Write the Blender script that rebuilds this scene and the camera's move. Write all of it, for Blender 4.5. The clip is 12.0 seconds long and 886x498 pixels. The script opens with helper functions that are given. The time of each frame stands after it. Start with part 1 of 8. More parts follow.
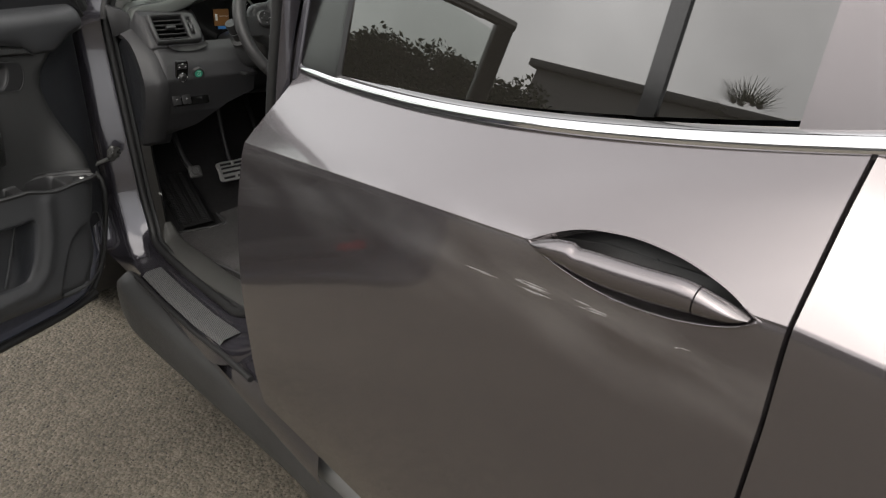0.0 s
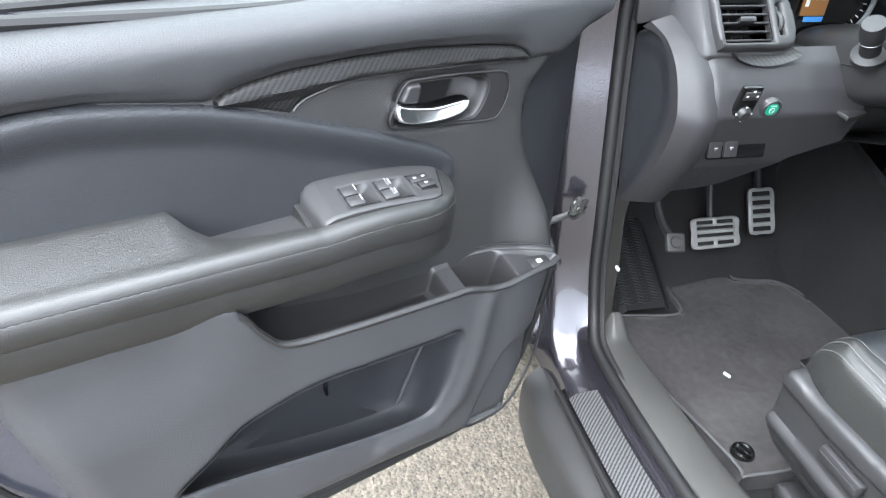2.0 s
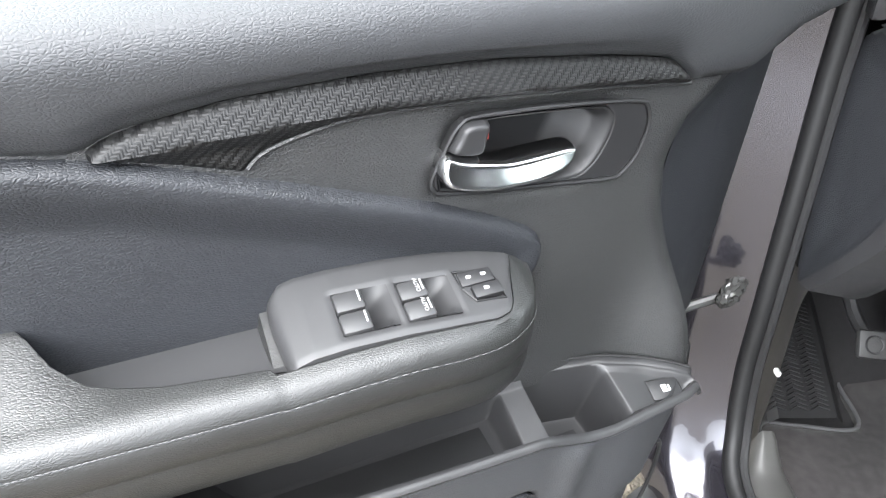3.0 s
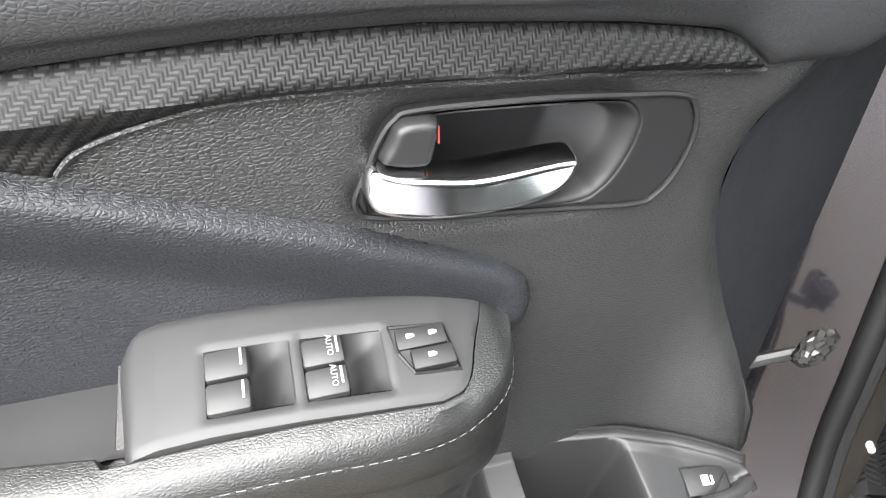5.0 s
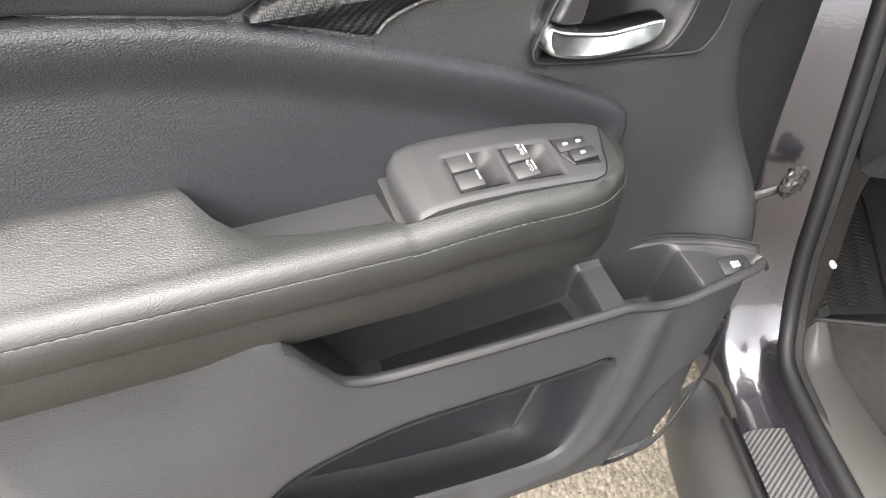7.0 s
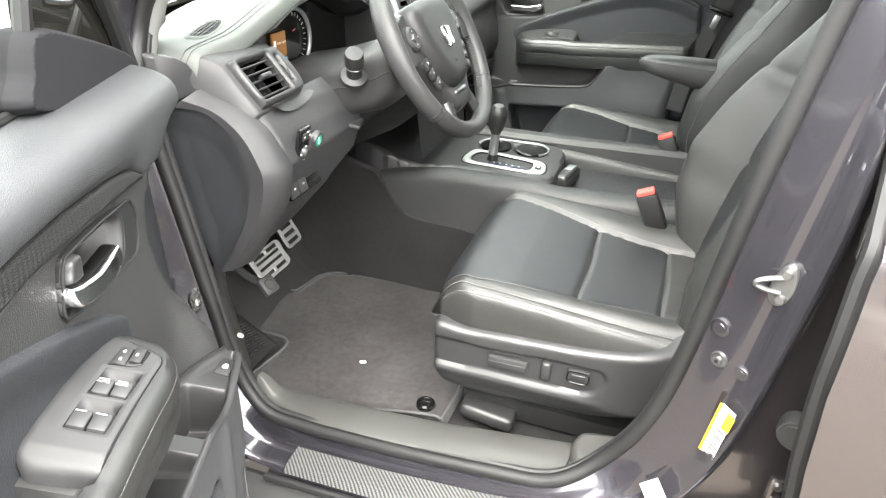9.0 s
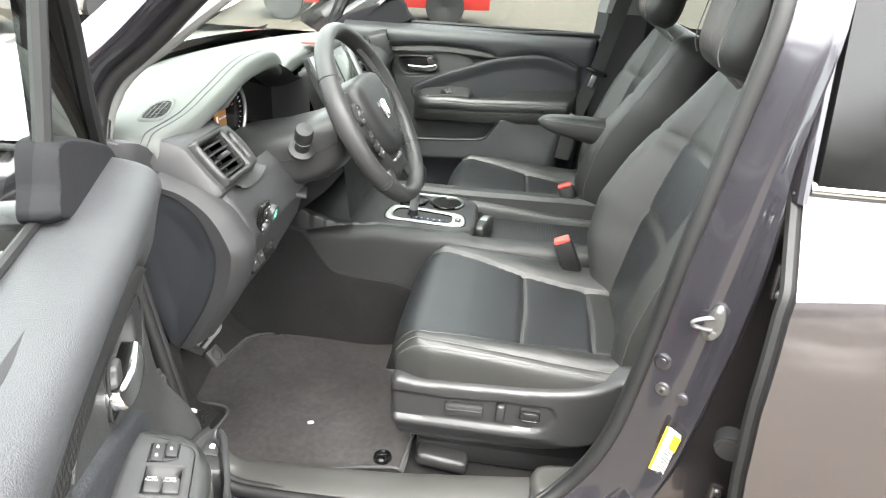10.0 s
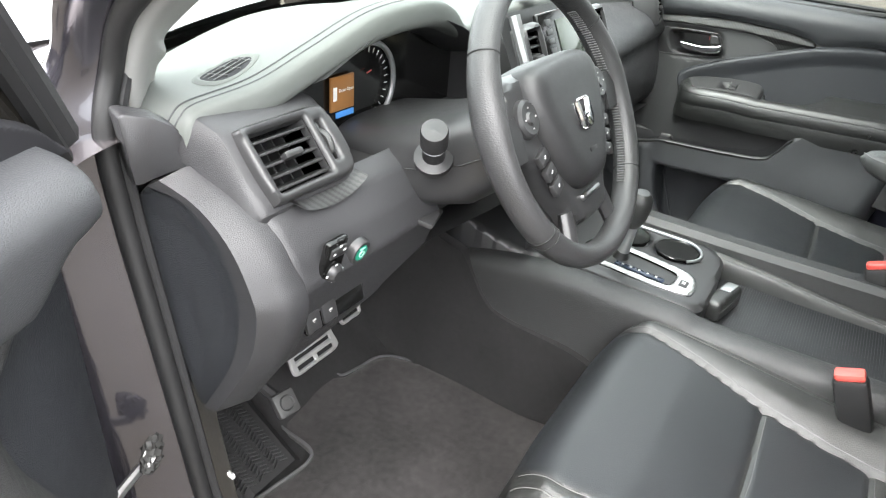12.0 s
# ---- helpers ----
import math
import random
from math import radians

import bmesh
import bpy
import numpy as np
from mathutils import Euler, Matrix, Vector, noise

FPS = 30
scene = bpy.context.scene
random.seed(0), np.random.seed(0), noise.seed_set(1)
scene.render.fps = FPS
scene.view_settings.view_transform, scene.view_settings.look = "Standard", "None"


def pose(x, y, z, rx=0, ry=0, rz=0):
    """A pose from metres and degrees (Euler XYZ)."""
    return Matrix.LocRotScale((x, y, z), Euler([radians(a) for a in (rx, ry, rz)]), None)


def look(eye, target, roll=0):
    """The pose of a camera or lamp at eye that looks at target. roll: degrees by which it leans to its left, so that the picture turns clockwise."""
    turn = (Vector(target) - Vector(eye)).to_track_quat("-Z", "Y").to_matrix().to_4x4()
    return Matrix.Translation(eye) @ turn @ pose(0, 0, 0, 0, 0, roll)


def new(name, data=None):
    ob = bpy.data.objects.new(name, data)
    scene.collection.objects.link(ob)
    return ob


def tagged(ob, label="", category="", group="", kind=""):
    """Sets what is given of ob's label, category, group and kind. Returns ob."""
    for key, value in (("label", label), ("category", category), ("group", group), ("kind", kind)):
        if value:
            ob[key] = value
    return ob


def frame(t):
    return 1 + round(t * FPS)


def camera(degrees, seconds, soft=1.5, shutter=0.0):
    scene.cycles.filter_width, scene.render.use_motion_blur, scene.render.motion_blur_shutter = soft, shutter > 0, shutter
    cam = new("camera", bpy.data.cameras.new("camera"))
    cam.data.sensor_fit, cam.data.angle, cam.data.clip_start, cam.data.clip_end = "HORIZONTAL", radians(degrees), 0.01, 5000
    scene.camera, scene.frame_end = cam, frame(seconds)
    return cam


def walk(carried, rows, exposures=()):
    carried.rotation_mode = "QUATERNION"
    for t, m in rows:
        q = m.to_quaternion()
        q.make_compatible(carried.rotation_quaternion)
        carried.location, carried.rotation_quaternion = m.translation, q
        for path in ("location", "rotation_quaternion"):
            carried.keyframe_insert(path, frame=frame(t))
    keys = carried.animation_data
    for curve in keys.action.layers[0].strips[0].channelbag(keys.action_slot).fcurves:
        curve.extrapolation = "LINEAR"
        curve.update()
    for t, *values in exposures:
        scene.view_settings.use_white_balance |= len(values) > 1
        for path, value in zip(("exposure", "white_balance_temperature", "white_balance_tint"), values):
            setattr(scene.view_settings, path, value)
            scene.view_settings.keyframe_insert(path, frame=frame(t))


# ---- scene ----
cam = camera(68.4, 12.0, soft=1.2)
PATH = [
    (0, (1.83, -1.32, 1.416), (0.539, -0.096, 0.502), 3.5),
    (0.5, (1.597, -1.396, 1.413), (0.18, -0.354, 0.462), 1.5),
    (1, (1.354, -1.362, 1.39), (-0.193, -0.583, 0.39), 2.3),
    (1.5, (1.113, -1.301, 1.376), (-0.5, -0.806, 0.302), 3.3),
    (2, (0.865, -1.282, 1.333), (-0.755, -0.887, 0.229), 3.0),
    (2.5, (0.677, -1.256, 1.294), (-0.928, -0.994, 0.131), 1.8),
    (3, (0.53, -1.186, 1.259), (-1.08, -1.116, 0.074), 1.9),
    (3.5, (0.428, -1.126, 1.229), (-1.182, -1.224, 0.046), 0.8),
    (3.7, (0.397, -1.113, 1.222), (-1.207, -1.237, 0.034), 0.7),
    (5.3, (0.393, -1.108, 1.201), (-1.141, -1.303, -0.067), -0.2),
    (5.5, (0.408, -1.117, 1.197), (-1.095, -1.316, -0.107), -0.5),
    (6, (0.448, -1.15, 1.187), (-1.016, -1.351, -0.161), -0.6),
    (6.5, (0.494, -1.187, 1.194), (-0.969, -1.329, -0.163), -0.2),
    (6.7, (0.534, -1.21, 1.208), (-0.945, -1.318, -0.134), -0.6),
    (8.3, (0.797, -1.418, 1.349), (-0.474, -0.335, 0.248), 0.1),
    (8.5, (0.777, -1.442, 1.36), (-0.322, -0.169, 0.278), 1.1),
    (9, (0.628, -1.526, 1.377), (0.051, 0.123, 0.404), 1.2),
    (9.5, (0.547, -1.588, 1.415), (0.233, 0.152, 0.48), 1.4),
    (10, (0.492, -1.615, 1.449), (0.29, 0.178, 0.586), 3.3),
    (10.5, (0.479, -1.598, 1.441), (0.295, 0.194, 0.572), 3.8),
    (11, (0.505, -1.502, 1.427), (0.276, 0.271, 0.529), 3.9),
    (11.5, (0.553, -1.305, 1.421), (-0.043, 0.358, 0.482), 5.9),
    (12, (0.478, -1.102, 1.382), (-0.397, 0.384, 0.368), 5.4),
]
EXPOSURES = [(0, 1.35, 6900, 10.5), (0.5, 1.85, 6450, 10.5), (1.0, 2.4, 6050, 9), (1.5, 3.35, 5950, 9), (3, 3.7, 6300, 10), (5.5, 3.7, 6700, 11), (6.0, 3.55, 6800, 12), (6.7, 3.55, 6900, 12), (8.5, 3.85, 6900, 10), (9.0, 4.05, 6850, 9), (9.5, 3.95, 6850, 8), (10.5, 3.65, 6600, 9), (11.5, 3.85, 6550, 10), (12, 3.75, 6550, 10)]
walk(cam, [(t, look(e, g, r)) for t, e, g, r in PATH], EXPOSURES)

# ---------------------------------------------------------------- world, sun, exposure
world = bpy.data.worlds.new("overcast_sky")
scene.world = world
world.use_nodes = True
wn, wl = world.node_tree.nodes, world.node_tree.links
sky = wn.new("ShaderNodeTexSky")
sky.sky_type, sky.sun_disc = "NISHITA", False
sky.sun_elevation, sky.sun_rotation = radians(52), radians(200)
sky.air_density, sky.dust_density = 1.0, 4.0
soft_sky = wn.new("ShaderNodeHueSaturation")
soft_sky.inputs["Saturation"].default_value = 0.22
cloud = wn.new("ShaderNodeTexNoise")
cloud.inputs["Scale"].default_value, cloud.inputs["Detail"].default_value = 2.2, 5.0
cloud_map = wn.new("ShaderNodeMapRange")
cloud_map.inputs["From Min"].default_value, cloud_map.inputs["From Max"].default_value = 0.3, 0.75
cloud_map.inputs["To Min"].default_value, cloud_map.inputs["To Max"].default_value = 0.62, 1.35
cloud_mul = wn.new("ShaderNodeVectorMath")
cloud_mul.operation = "SCALE"
wl.new(sky.outputs[0], soft_sky.inputs["Color"])
wl.new(cloud.outputs["Fac"], cloud_map.inputs["Value"])
wl.new(cloud_map.outputs[0], cloud_mul.inputs["Scale"])
bg = wn["Background"]
bg.inputs["Strength"].default_value = 0.14
layer = wn.new("ShaderNodeMix")
layer.data_type = "RGBA"
layer.inputs["Factor"].default_value = 0.6
layer.inputs["B"].default_value = (5.3, 5.5, 5.75, 1)
wl.new(soft_sky.outputs[0], layer.inputs["A"])
wl.new(layer.outputs["Result"], cloud_mul.inputs[0])
wl.new(cloud_mul.outputs[0], bg.inputs["Color"])

sun_data = bpy.data.lights.new("sun", "SUN")
sun_data.energy, sun_data.angle, sun_data.color = 1.1, radians(80), (1.0, 0.97, 0.93)
sun = new("sun", sun_data)
sun.matrix_world = look((5, -4, 12), (0, 0, 0))

# ---------------------------------------------------------------- materials


def shader(name):
    m = bpy.data.materials.new(name)
    m.use_nodes = True
    return m, m.node_tree.nodes, m.node_tree.links, m.node_tree.nodes["Principled BSDF"]


def math_node(n, l, op, a, b=None):
    k = n.new("ShaderNodeMath")
    k.operation = op
    for i, v in enumerate((a, b)):
        if v is None:
            continue
        if isinstance(v, (int, float)):
            k.inputs[i].default_value = v
        else:
            l.new(v, k.inputs[i])
    return k.outputs[0]


def surface(name, color, rough, grain=0.0, grain_scale=400.0, vary=0.12, vary_scale=9.0, metal=0.0, coat=0.0, spec=0.5,
            kind="leather", sheen=0.0, rough_vary=0.08):
    """A surface with a colour that varies at two scales, uneven gloss and a fine relief."""
    m, n, l, b = shader(name)
    tc = n.new("ShaderNodeTexCoord")
    big = n.new("ShaderNodeTexNoise")
    big.inputs["Scale"].default_value, big.inputs["Detail"].default_value = vary_scale, 6.0
    l.new(tc.outputs["Object"], big.inputs["Vector"])
    fine = n.new("ShaderNodeTexNoise")
    fine.inputs["Scale"].default_value, fine.inputs["Detail"].default_value = vary_scale * 14, 3.0
    l.new(tc.outputs["Object"], fine.inputs["Vector"])
    both = math_node(n, l, "ADD", math_node(n, l, "MULTIPLY", big.outputs["Fac"], 0.7), math_node(n, l, "MULTIPLY", fine.outputs["Fac"], 0.3))
    ramp = n.new("ShaderNodeMapRange")
    ramp.inputs["From Min"].default_value, ramp.inputs["From Max"].default_value = 0.3, 0.7
    ramp.inputs["To Min"].default_value, ramp.inputs["To Max"].default_value = 1 - vary, 1 + vary
    l.new(both, ramp.inputs["Value"])
    scale = n.new("ShaderNodeVectorMath")
    scale.operation = "SCALE"
    scale.inputs[0].default_value = color
    l.new(ramp.outputs[0], scale.inputs["Scale"])
    l.new(scale.outputs[0], b.inputs["Base Color"])
    rr = n.new("ShaderNodeMapRange")
    rr.inputs["From Min"].default_value, rr.inputs["From Max"].default_value = 0.3, 0.7
    rr.inputs["To Min"].default_value, rr.inputs["To Max"].default_value = max(0.02, rough - rough_vary), min(1, rough + rough_vary)
    l.new(both, rr.inputs["Value"])
    l.new(rr.outputs[0], b.inputs["Roughness"])
    b.inputs["Metallic"].default_value = metal
    b.inputs["Coat Weight"].default_value = coat
    b.inputs["Coat Roughness"].default_value = 0.04
    b.inputs["Specular IOR Level"].default_value = spec
    if sheen:
        b.inputs["Sheen Weight"].default_value = sheen
    if grain:
        bump = n.new("ShaderNodeBump")
        bump.inputs["Strength"].default_value = grain
        bump.inputs["Distance"].default_value = 0.25 / grain_scale if kind == "leather" else 0.4 / grain_scale
        if kind == "leather":
            warp = n.new("ShaderNodeTexNoise")
            warp.inputs["Scale"].default_value = grain_scale * 0.4
            stretch = n.new("ShaderNodeVectorMath")
            stretch.operation = "MULTIPLY"
            stretch.inputs[1].default_value = (0.6, 1.0, 1.0)
            l.new(tc.outputs["Object"], stretch.inputs[0])
            l.new(stretch.outputs[0], warp.inputs["Vector"])
            mixv = n.new("ShaderNodeVectorMath")
            mixv.operation = "MULTIPLY_ADD"
            mixv.inputs[1].default_value = (1.2 / grain_scale,) * 3
            l.new(warp.outputs["Color"], mixv.inputs[0])
            l.new(stretch.outputs[0], mixv.inputs[2])
            vor = n.new("ShaderNodeTexVoronoi")
            vor.feature = "DISTANCE_TO_EDGE"
            vor.inputs["Scale"].default_value = grain_scale
            l.new(mixv.outputs[0], vor.inputs["Vector"])
            h = n.new("ShaderNodeMapRange")
            h.inputs["From Max"].default_value = 0.28
            l.new(vor.outputs["Distance"], h.inputs["Value"])
            l.new(h.outputs[0], bump.inputs["Height"])
        elif kind == "perforated":
            vor = n.new("ShaderNodeTexVoronoi")
            vor.inputs["Scale"].default_value = grain_scale
            vor.inputs["Randomness"].default_value = 0.0
            l.new(tc.outputs["Object"], vor.inputs["Vector"])
            h = n.new("ShaderNodeMapRange")
            h.inputs["From Min"].default_value, h.inputs["From Max"].default_value = 0.22, 0.34
            l.new(vor.outputs["Distance"], h.inputs["Value"])
            l.new(h.outputs[0], bump.inputs["Height"])
        else:
            no = n.new("ShaderNodeTexNoise")
            no.inputs["Scale"].default_value, no.inputs["Detail"].default_value = grain_scale, 4.0
            l.new(tc.outputs["Object"], no.inputs["Vector"])
            l.new(no.outputs["Fac"], bump.inputs["Height"])
        l.new(bump.outputs[0], b.inputs["Normal"])
    return m


def twill(name, axes, cell, light=0.11, dark=0.02, spec=0.5):
    """Carbon-fibre twill: slanted ribs of two-over-two weave."""
    m, n, l, b = shader(name)
    tc = n.new("ShaderNodeTexCoord")
    sep = n.new("ShaderNodeSeparateXYZ")
    l.new(tc.outputs["Object"], sep.inputs[0])
    a = math_node(n, l, "MULTIPLY", sep.outputs[axes[0]], 1 / cell)
    c = math_node(n, l, "MULTIPLY", sep.outputs[axes[1]], 1 / cell)
    diag = math_node(n, l, "ADD", math_node(n, l, "FLOOR", a), math_node(n, l, "FLOOR", c))
    over = math_node(n, l, "LESS_THAN", math_node(n, l, "FLOORED_MODULO", diag, 4.0), 2.0)
    fa = math_node(n, l, "FRACT", a)
    fc = math_node(n, l, "FRACT", c)
    bulge = n.new("ShaderNodeMix")
    l.new(over, bulge.inputs["Factor"])
    l.new(math_node(n, l, "PINGPONG", fa, 0.5), bulge.inputs["A"])
    l.new(math_node(n, l, "PINGPONG", fc, 0.5), bulge.inputs["B"])
    mix = n.new("ShaderNodeMix")
    mix.data_type = "RGBA"
    mix.inputs["A"].default_value = (dark, dark, dark * 1.05, 1)
    mix.inputs["B"].default_value = (light, light, light, 1)
    l.new(over, mix.inputs["Factor"])
    l.new(mix.outputs["Result"], b.inputs["Base Color"])
    bump = n.new("ShaderNodeBump")
    bump.inputs["Strength"].default_value, bump.inputs["Distance"].default_value = 0.45, cell * 0.4
    l.new(math_node(n, l, "ADD", bulge.outputs[0], over), bump.inputs["Height"])
    l.new(bump.outputs[0], b.inputs["Normal"])
    b.inputs["Roughness"].default_value, b.inputs["Specular IOR Level"].default_value = 0.42, spec
    return m


def plain(name, color, rough=0.4, metal=0.0, spec=0.5, emit=0.0):
    m, n, l, b = shader(name)
    b.inputs["Base Color"].default_value = (*color, 1)
    b.inputs["Roughness"].default_value, b.inputs["Metallic"].default_value = rough, metal
    b.inputs["Specular IOR Level"].default_value = spec
    if emit:
        b.inputs["Emission Color"].default_value = (*color, 1)
        b.inputs["Emission Strength"].default_value = emit
    return m


def car_paint(name, color, flake=0.5, dusty=False):
    m, n, l, b = shader(name)
    tc = n.new("ShaderNodeTexCoord")
    fl = n.new("ShaderNodeTexNoise")
    fl.inputs["Scale"].default_value = 1400.0
    l.new(tc.outputs["Object"], fl.inputs["Vector"])
    dirt = n.new("ShaderNodeTexNoise")
    dirt.inputs["Scale"].default_value, dirt.inputs["Detail"].default_value = 5.0, 8.0
    l.new(tc.outputs["Object"], dirt.inputs["Vector"])
    mr = n.new("ShaderNodeMapRange")
    mr.inputs["To Min"].default_value, mr.inputs["To Max"].default_value = 0.75, 1.25
    l.new(fl.outputs["Fac"], mr.inputs["Value"])
    sc = n.new("ShaderNodeVectorMath")
    sc.operation = "SCALE"
    sc.inputs[0].default_value = color
    l.new(mr.outputs[0], sc.inputs["Scale"])
    l.new(sc.outputs[0], b.inputs["Base Color"])
    if dusty:
        # wiped road film in long smears below the handle
        sep = n.new("ShaderNodeSeparateXYZ")
        l.new(tc.outputs["Object"], sep.inputs[0])
        height = math_node(n, l, "SUBTRACT", sep.outputs["Z"], math_node(n, l, "MULTIPLY", sep.outputs["X"], 0.13))
        band = math_node(n, l, "SUBTRACT", 1.0, math_node(n, l, "ABSOLUTE", math_node(n, l, "MULTIPLY", math_node(n, l, "SUBTRACT", height, 0.905), 15.0)))
        smear = n.new("ShaderNodeTexNoise")
        smear.inputs["Scale"].default_value, smear.inputs["Detail"].default_value = 26.0, 7.0
        stretch = n.new("ShaderNodeMapping")
        stretch.inputs["Scale"].default_value = (0.22, 0.6, 1.0)
        stretch.inputs["Rotation"].default_value = (0, 0.13, 0)
        l.new(tc.outputs["Object"], stretch.inputs["Vector"])
        l.new(stretch.outputs[0], smear.inputs["Vector"])
        film = math_node(n, l, "MULTIPLY", math_node(n, l, "MAXIMUM", band, 0.0), math_node(n, l, "MAXIMUM", math_node(n, l, "MULTIPLY", math_node(n, l, "SUBTRACT", smear.outputs["Fac"], 0.41), 2.4), 0.0))
        mx = n.new("ShaderNodeMix")
        mx.data_type = "RGBA"
        mx.inputs["B"].default_value = (0.42, 0.41, 0.42, 1)
        l.new(film, mx.inputs["Factor"])
        l.new(sc.outputs[0], mx.inputs["A"])
        l.new(mx.outputs["Result"], b.inputs["Base Color"])
    b.inputs["Metallic"].default_value, b.inputs["Roughness"].default_value = flake, 0.26
    b.inputs["Coat Weight"].default_value = 1.0
    b.inputs["Coat IOR"].default_value = 1.6
    cr_ = n.new("ShaderNodeMapRange")
    cr_.inputs["From Min"].default_value, cr_.inputs["From Max"].default_value = 0.4, 0.75
    cr_.inputs["To Min"].default_value, cr_.inputs["To Max"].default_value = 0.02, 0.12
    l.new(dirt.outputs["Fac"], cr_.inputs["Value"])
    l.new(cr_.outputs[0], b.inputs["Coat Roughness"])
    peel = n.new("ShaderNodeTexNoise")
    peel.inputs["Scale"].default_value, peel.inputs["Detail"].default_value = 260.0, 2.0
    l.new(tc.outputs["Object"], peel.inputs["Vector"])
    bump = n.new("ShaderNodeBump")
    bump.inputs["Strength"].default_value, bump.inputs["Distance"].default_value = 0.05, 0.0008
    l.new(peel.outputs["Fac"], bump.inputs["Height"])
    l.new(bump.outputs[0], b.inputs["Coat Normal"])
    return m


def clear_glass(name, tint, gloss=1.0):
    """A thin pane: light passes straight through, tinted, and Fresnel gives the gloss."""
    m, n, l, b = shader(name)
    out = n["Material Output"]
    tr = n.new("ShaderNodeBsdfTransparent")
    tr.inputs["Color"].default_value = (*tint, 1)
    gl = n.new("ShaderNodeBsdfGlossy")
    gl.inputs["Roughness"].default_value = 0.0
    fr = n.new("ShaderNodeFresnel")
    fr.inputs["IOR"].default_value = 1.5
    mx = n.new("ShaderNodeMixShader")
    l.new(math_node(n, l, "MULTIPLY", fr.outputs[0], gloss), mx.inputs[0])
    l.new(tr.outputs[0], mx.inputs[1])
    l.new(gl.outputs[0], mx.inputs[2])
    l.new(mx.outputs[0], out.inputs[0])
    return m


VINYL = surface("grained_vinyl", (0.031, 0.0315, 0.0318), 0.43, 0.62, 540, 0.12, spec=0.6)
VINYL_DARK = surface("dark_soft_vinyl", (0.021, 0.0225, 0.026), 0.46, 0.55, 540, 0.12, spec=0.5)
PLASTIC = surface("matte_black_plastic", (0.018, 0.018, 0.019), 0.48, 0.35, 1600, 0.14, kind="fine")
PLASTIC_SMOOTH = surface("smooth_black_plastic", (0.027, 0.027, 0.028), 0.36, 0.12, 2600, 0.12, kind="fine")
PLASTIC_GLOSS = surface("gloss_black_plastic", (0.006, 0.006, 0.006), 0.14, 0.0)
# top of the same grey dashboard, its colour lightened for the sky light
DASH_TOP = surface("skylit_dashboard_skin", (0.085, 0.092, 0.087), 0.62, 0.3, 600, 0.08, spec=0.35)
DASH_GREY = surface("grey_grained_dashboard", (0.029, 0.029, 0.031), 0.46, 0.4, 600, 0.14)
LEATHER = surface("black_leather", (0.018, 0.0185, 0.018), 0.36, 0.36, 640, 0.15, rough_vary=0.10, spec=0.8)
LEATHER_PERF = surface("perforated_black_leather", (0.0165, 0.0180, 0.0200), 0.38, 0.8, 700, 0.14, kind="fine", spec=0.7)
SEAT_LEATHER = surface("black_seat_leather", (0.024, 0.0246, 0.0236), 0.40, 0.45, 560, 0.2, rough_vary=0.12, spec=0.75)
ROLL = surface("soft_grey_blue_vinyl", (0.041, 0.0425, 0.0455), 0.48, 0.42, 540, 0.12, spec=0.5)
DARK_STEEL = surface("dull_zinc", (0.20, 0.20, 0.20), 0.48, 0.3, 500, 0.2, metal=0.9, kind="fine")
POD = surface("soft_black_pod_plastic", (0.034, 0.034, 0.035), 0.44, 0.15, 2200, 0.12, kind="fine", spec=0.55)
PEDAL_METAL = surface("satin_pedal_metal", (0.36, 0.36, 0.355), 0.38, 0.2, 600, 0.2, metal=0.35, kind="fine")
GREY_INK = plain("grey_print", (0.42, 0.42, 0.42), 0.5)
SAIL = surface("dull_black_sail_plastic", (0.016, 0.016, 0.018), 0.75, 0.1, 1600, 0.14, kind="fine", spec=0.15)
PIPING = surface("pale_grey_piping", (0.085, 0.085, 0.083), 0.6, 0.3, 2000, 0.2, kind="fine")
THREAD = surface("grey_thread", (0.11, 0.11, 0.11), 0.7, 0.3, 2000, 0.2, kind="fine")
CARPET = surface("charcoal_carpet", (0.020, 0.0195, 0.020), 0.95, 1.0, 700, 0.35, 7.0, kind="fine", sheen=0.15, spec=0.1)
MAT_CARPET = surface("dark_grey_mat_pile", (0.038, 0.035, 0.035), 0.95, 1.0, 650, 0.6, 5.0, kind="fine", sheen=0.2, spec=0.1)
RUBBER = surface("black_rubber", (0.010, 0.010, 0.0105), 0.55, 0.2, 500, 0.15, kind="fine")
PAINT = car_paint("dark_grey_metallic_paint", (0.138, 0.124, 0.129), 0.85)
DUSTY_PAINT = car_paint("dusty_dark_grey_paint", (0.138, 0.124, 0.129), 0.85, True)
# the same body paint, darkened and blued in colour for the doorway's shade
PAINT_SHADED = car_paint("shade_darkened_paint", (0.049, 0.0462, 0.056), 0.65)
# body paint again, with the sky's blue reflection put into its colour
PAINT_SHELL = car_paint("sky_blued_shell_paint", (0.085, 0.090, 0.118), 0.5)
CHROME = plain("chrome", (0.78, 0.78, 0.79), 0.08, 1.0)
STEEL = surface("brushed_steel", (0.42, 0.42, 0.42), 0.32, 0.2, 500, 0.15, metal=1.0, kind="fine")
SATIN = surface("satin_silver_trim", (0.40, 0.41, 0.415), 0.34, 0.0, 300, 0.08, metal=0.8)
CARBON_DOOR = twill("carbon_twill_door", (0, 2), 0.0018, 0.019, 0.0045, 0.38)
CARBON_SILL = twill("carbon_twill_sill", (0, 1), 0.0020, 0.12, 0.016)
CLADDING = surface("weathered_black_cladding", (0.030, 0.030, 0.030), 0.55, 0.3, 700, 0.15, kind="fine")
WHITE_INK = plain("white_print", (0.75, 0.76, 0.76), 0.5)
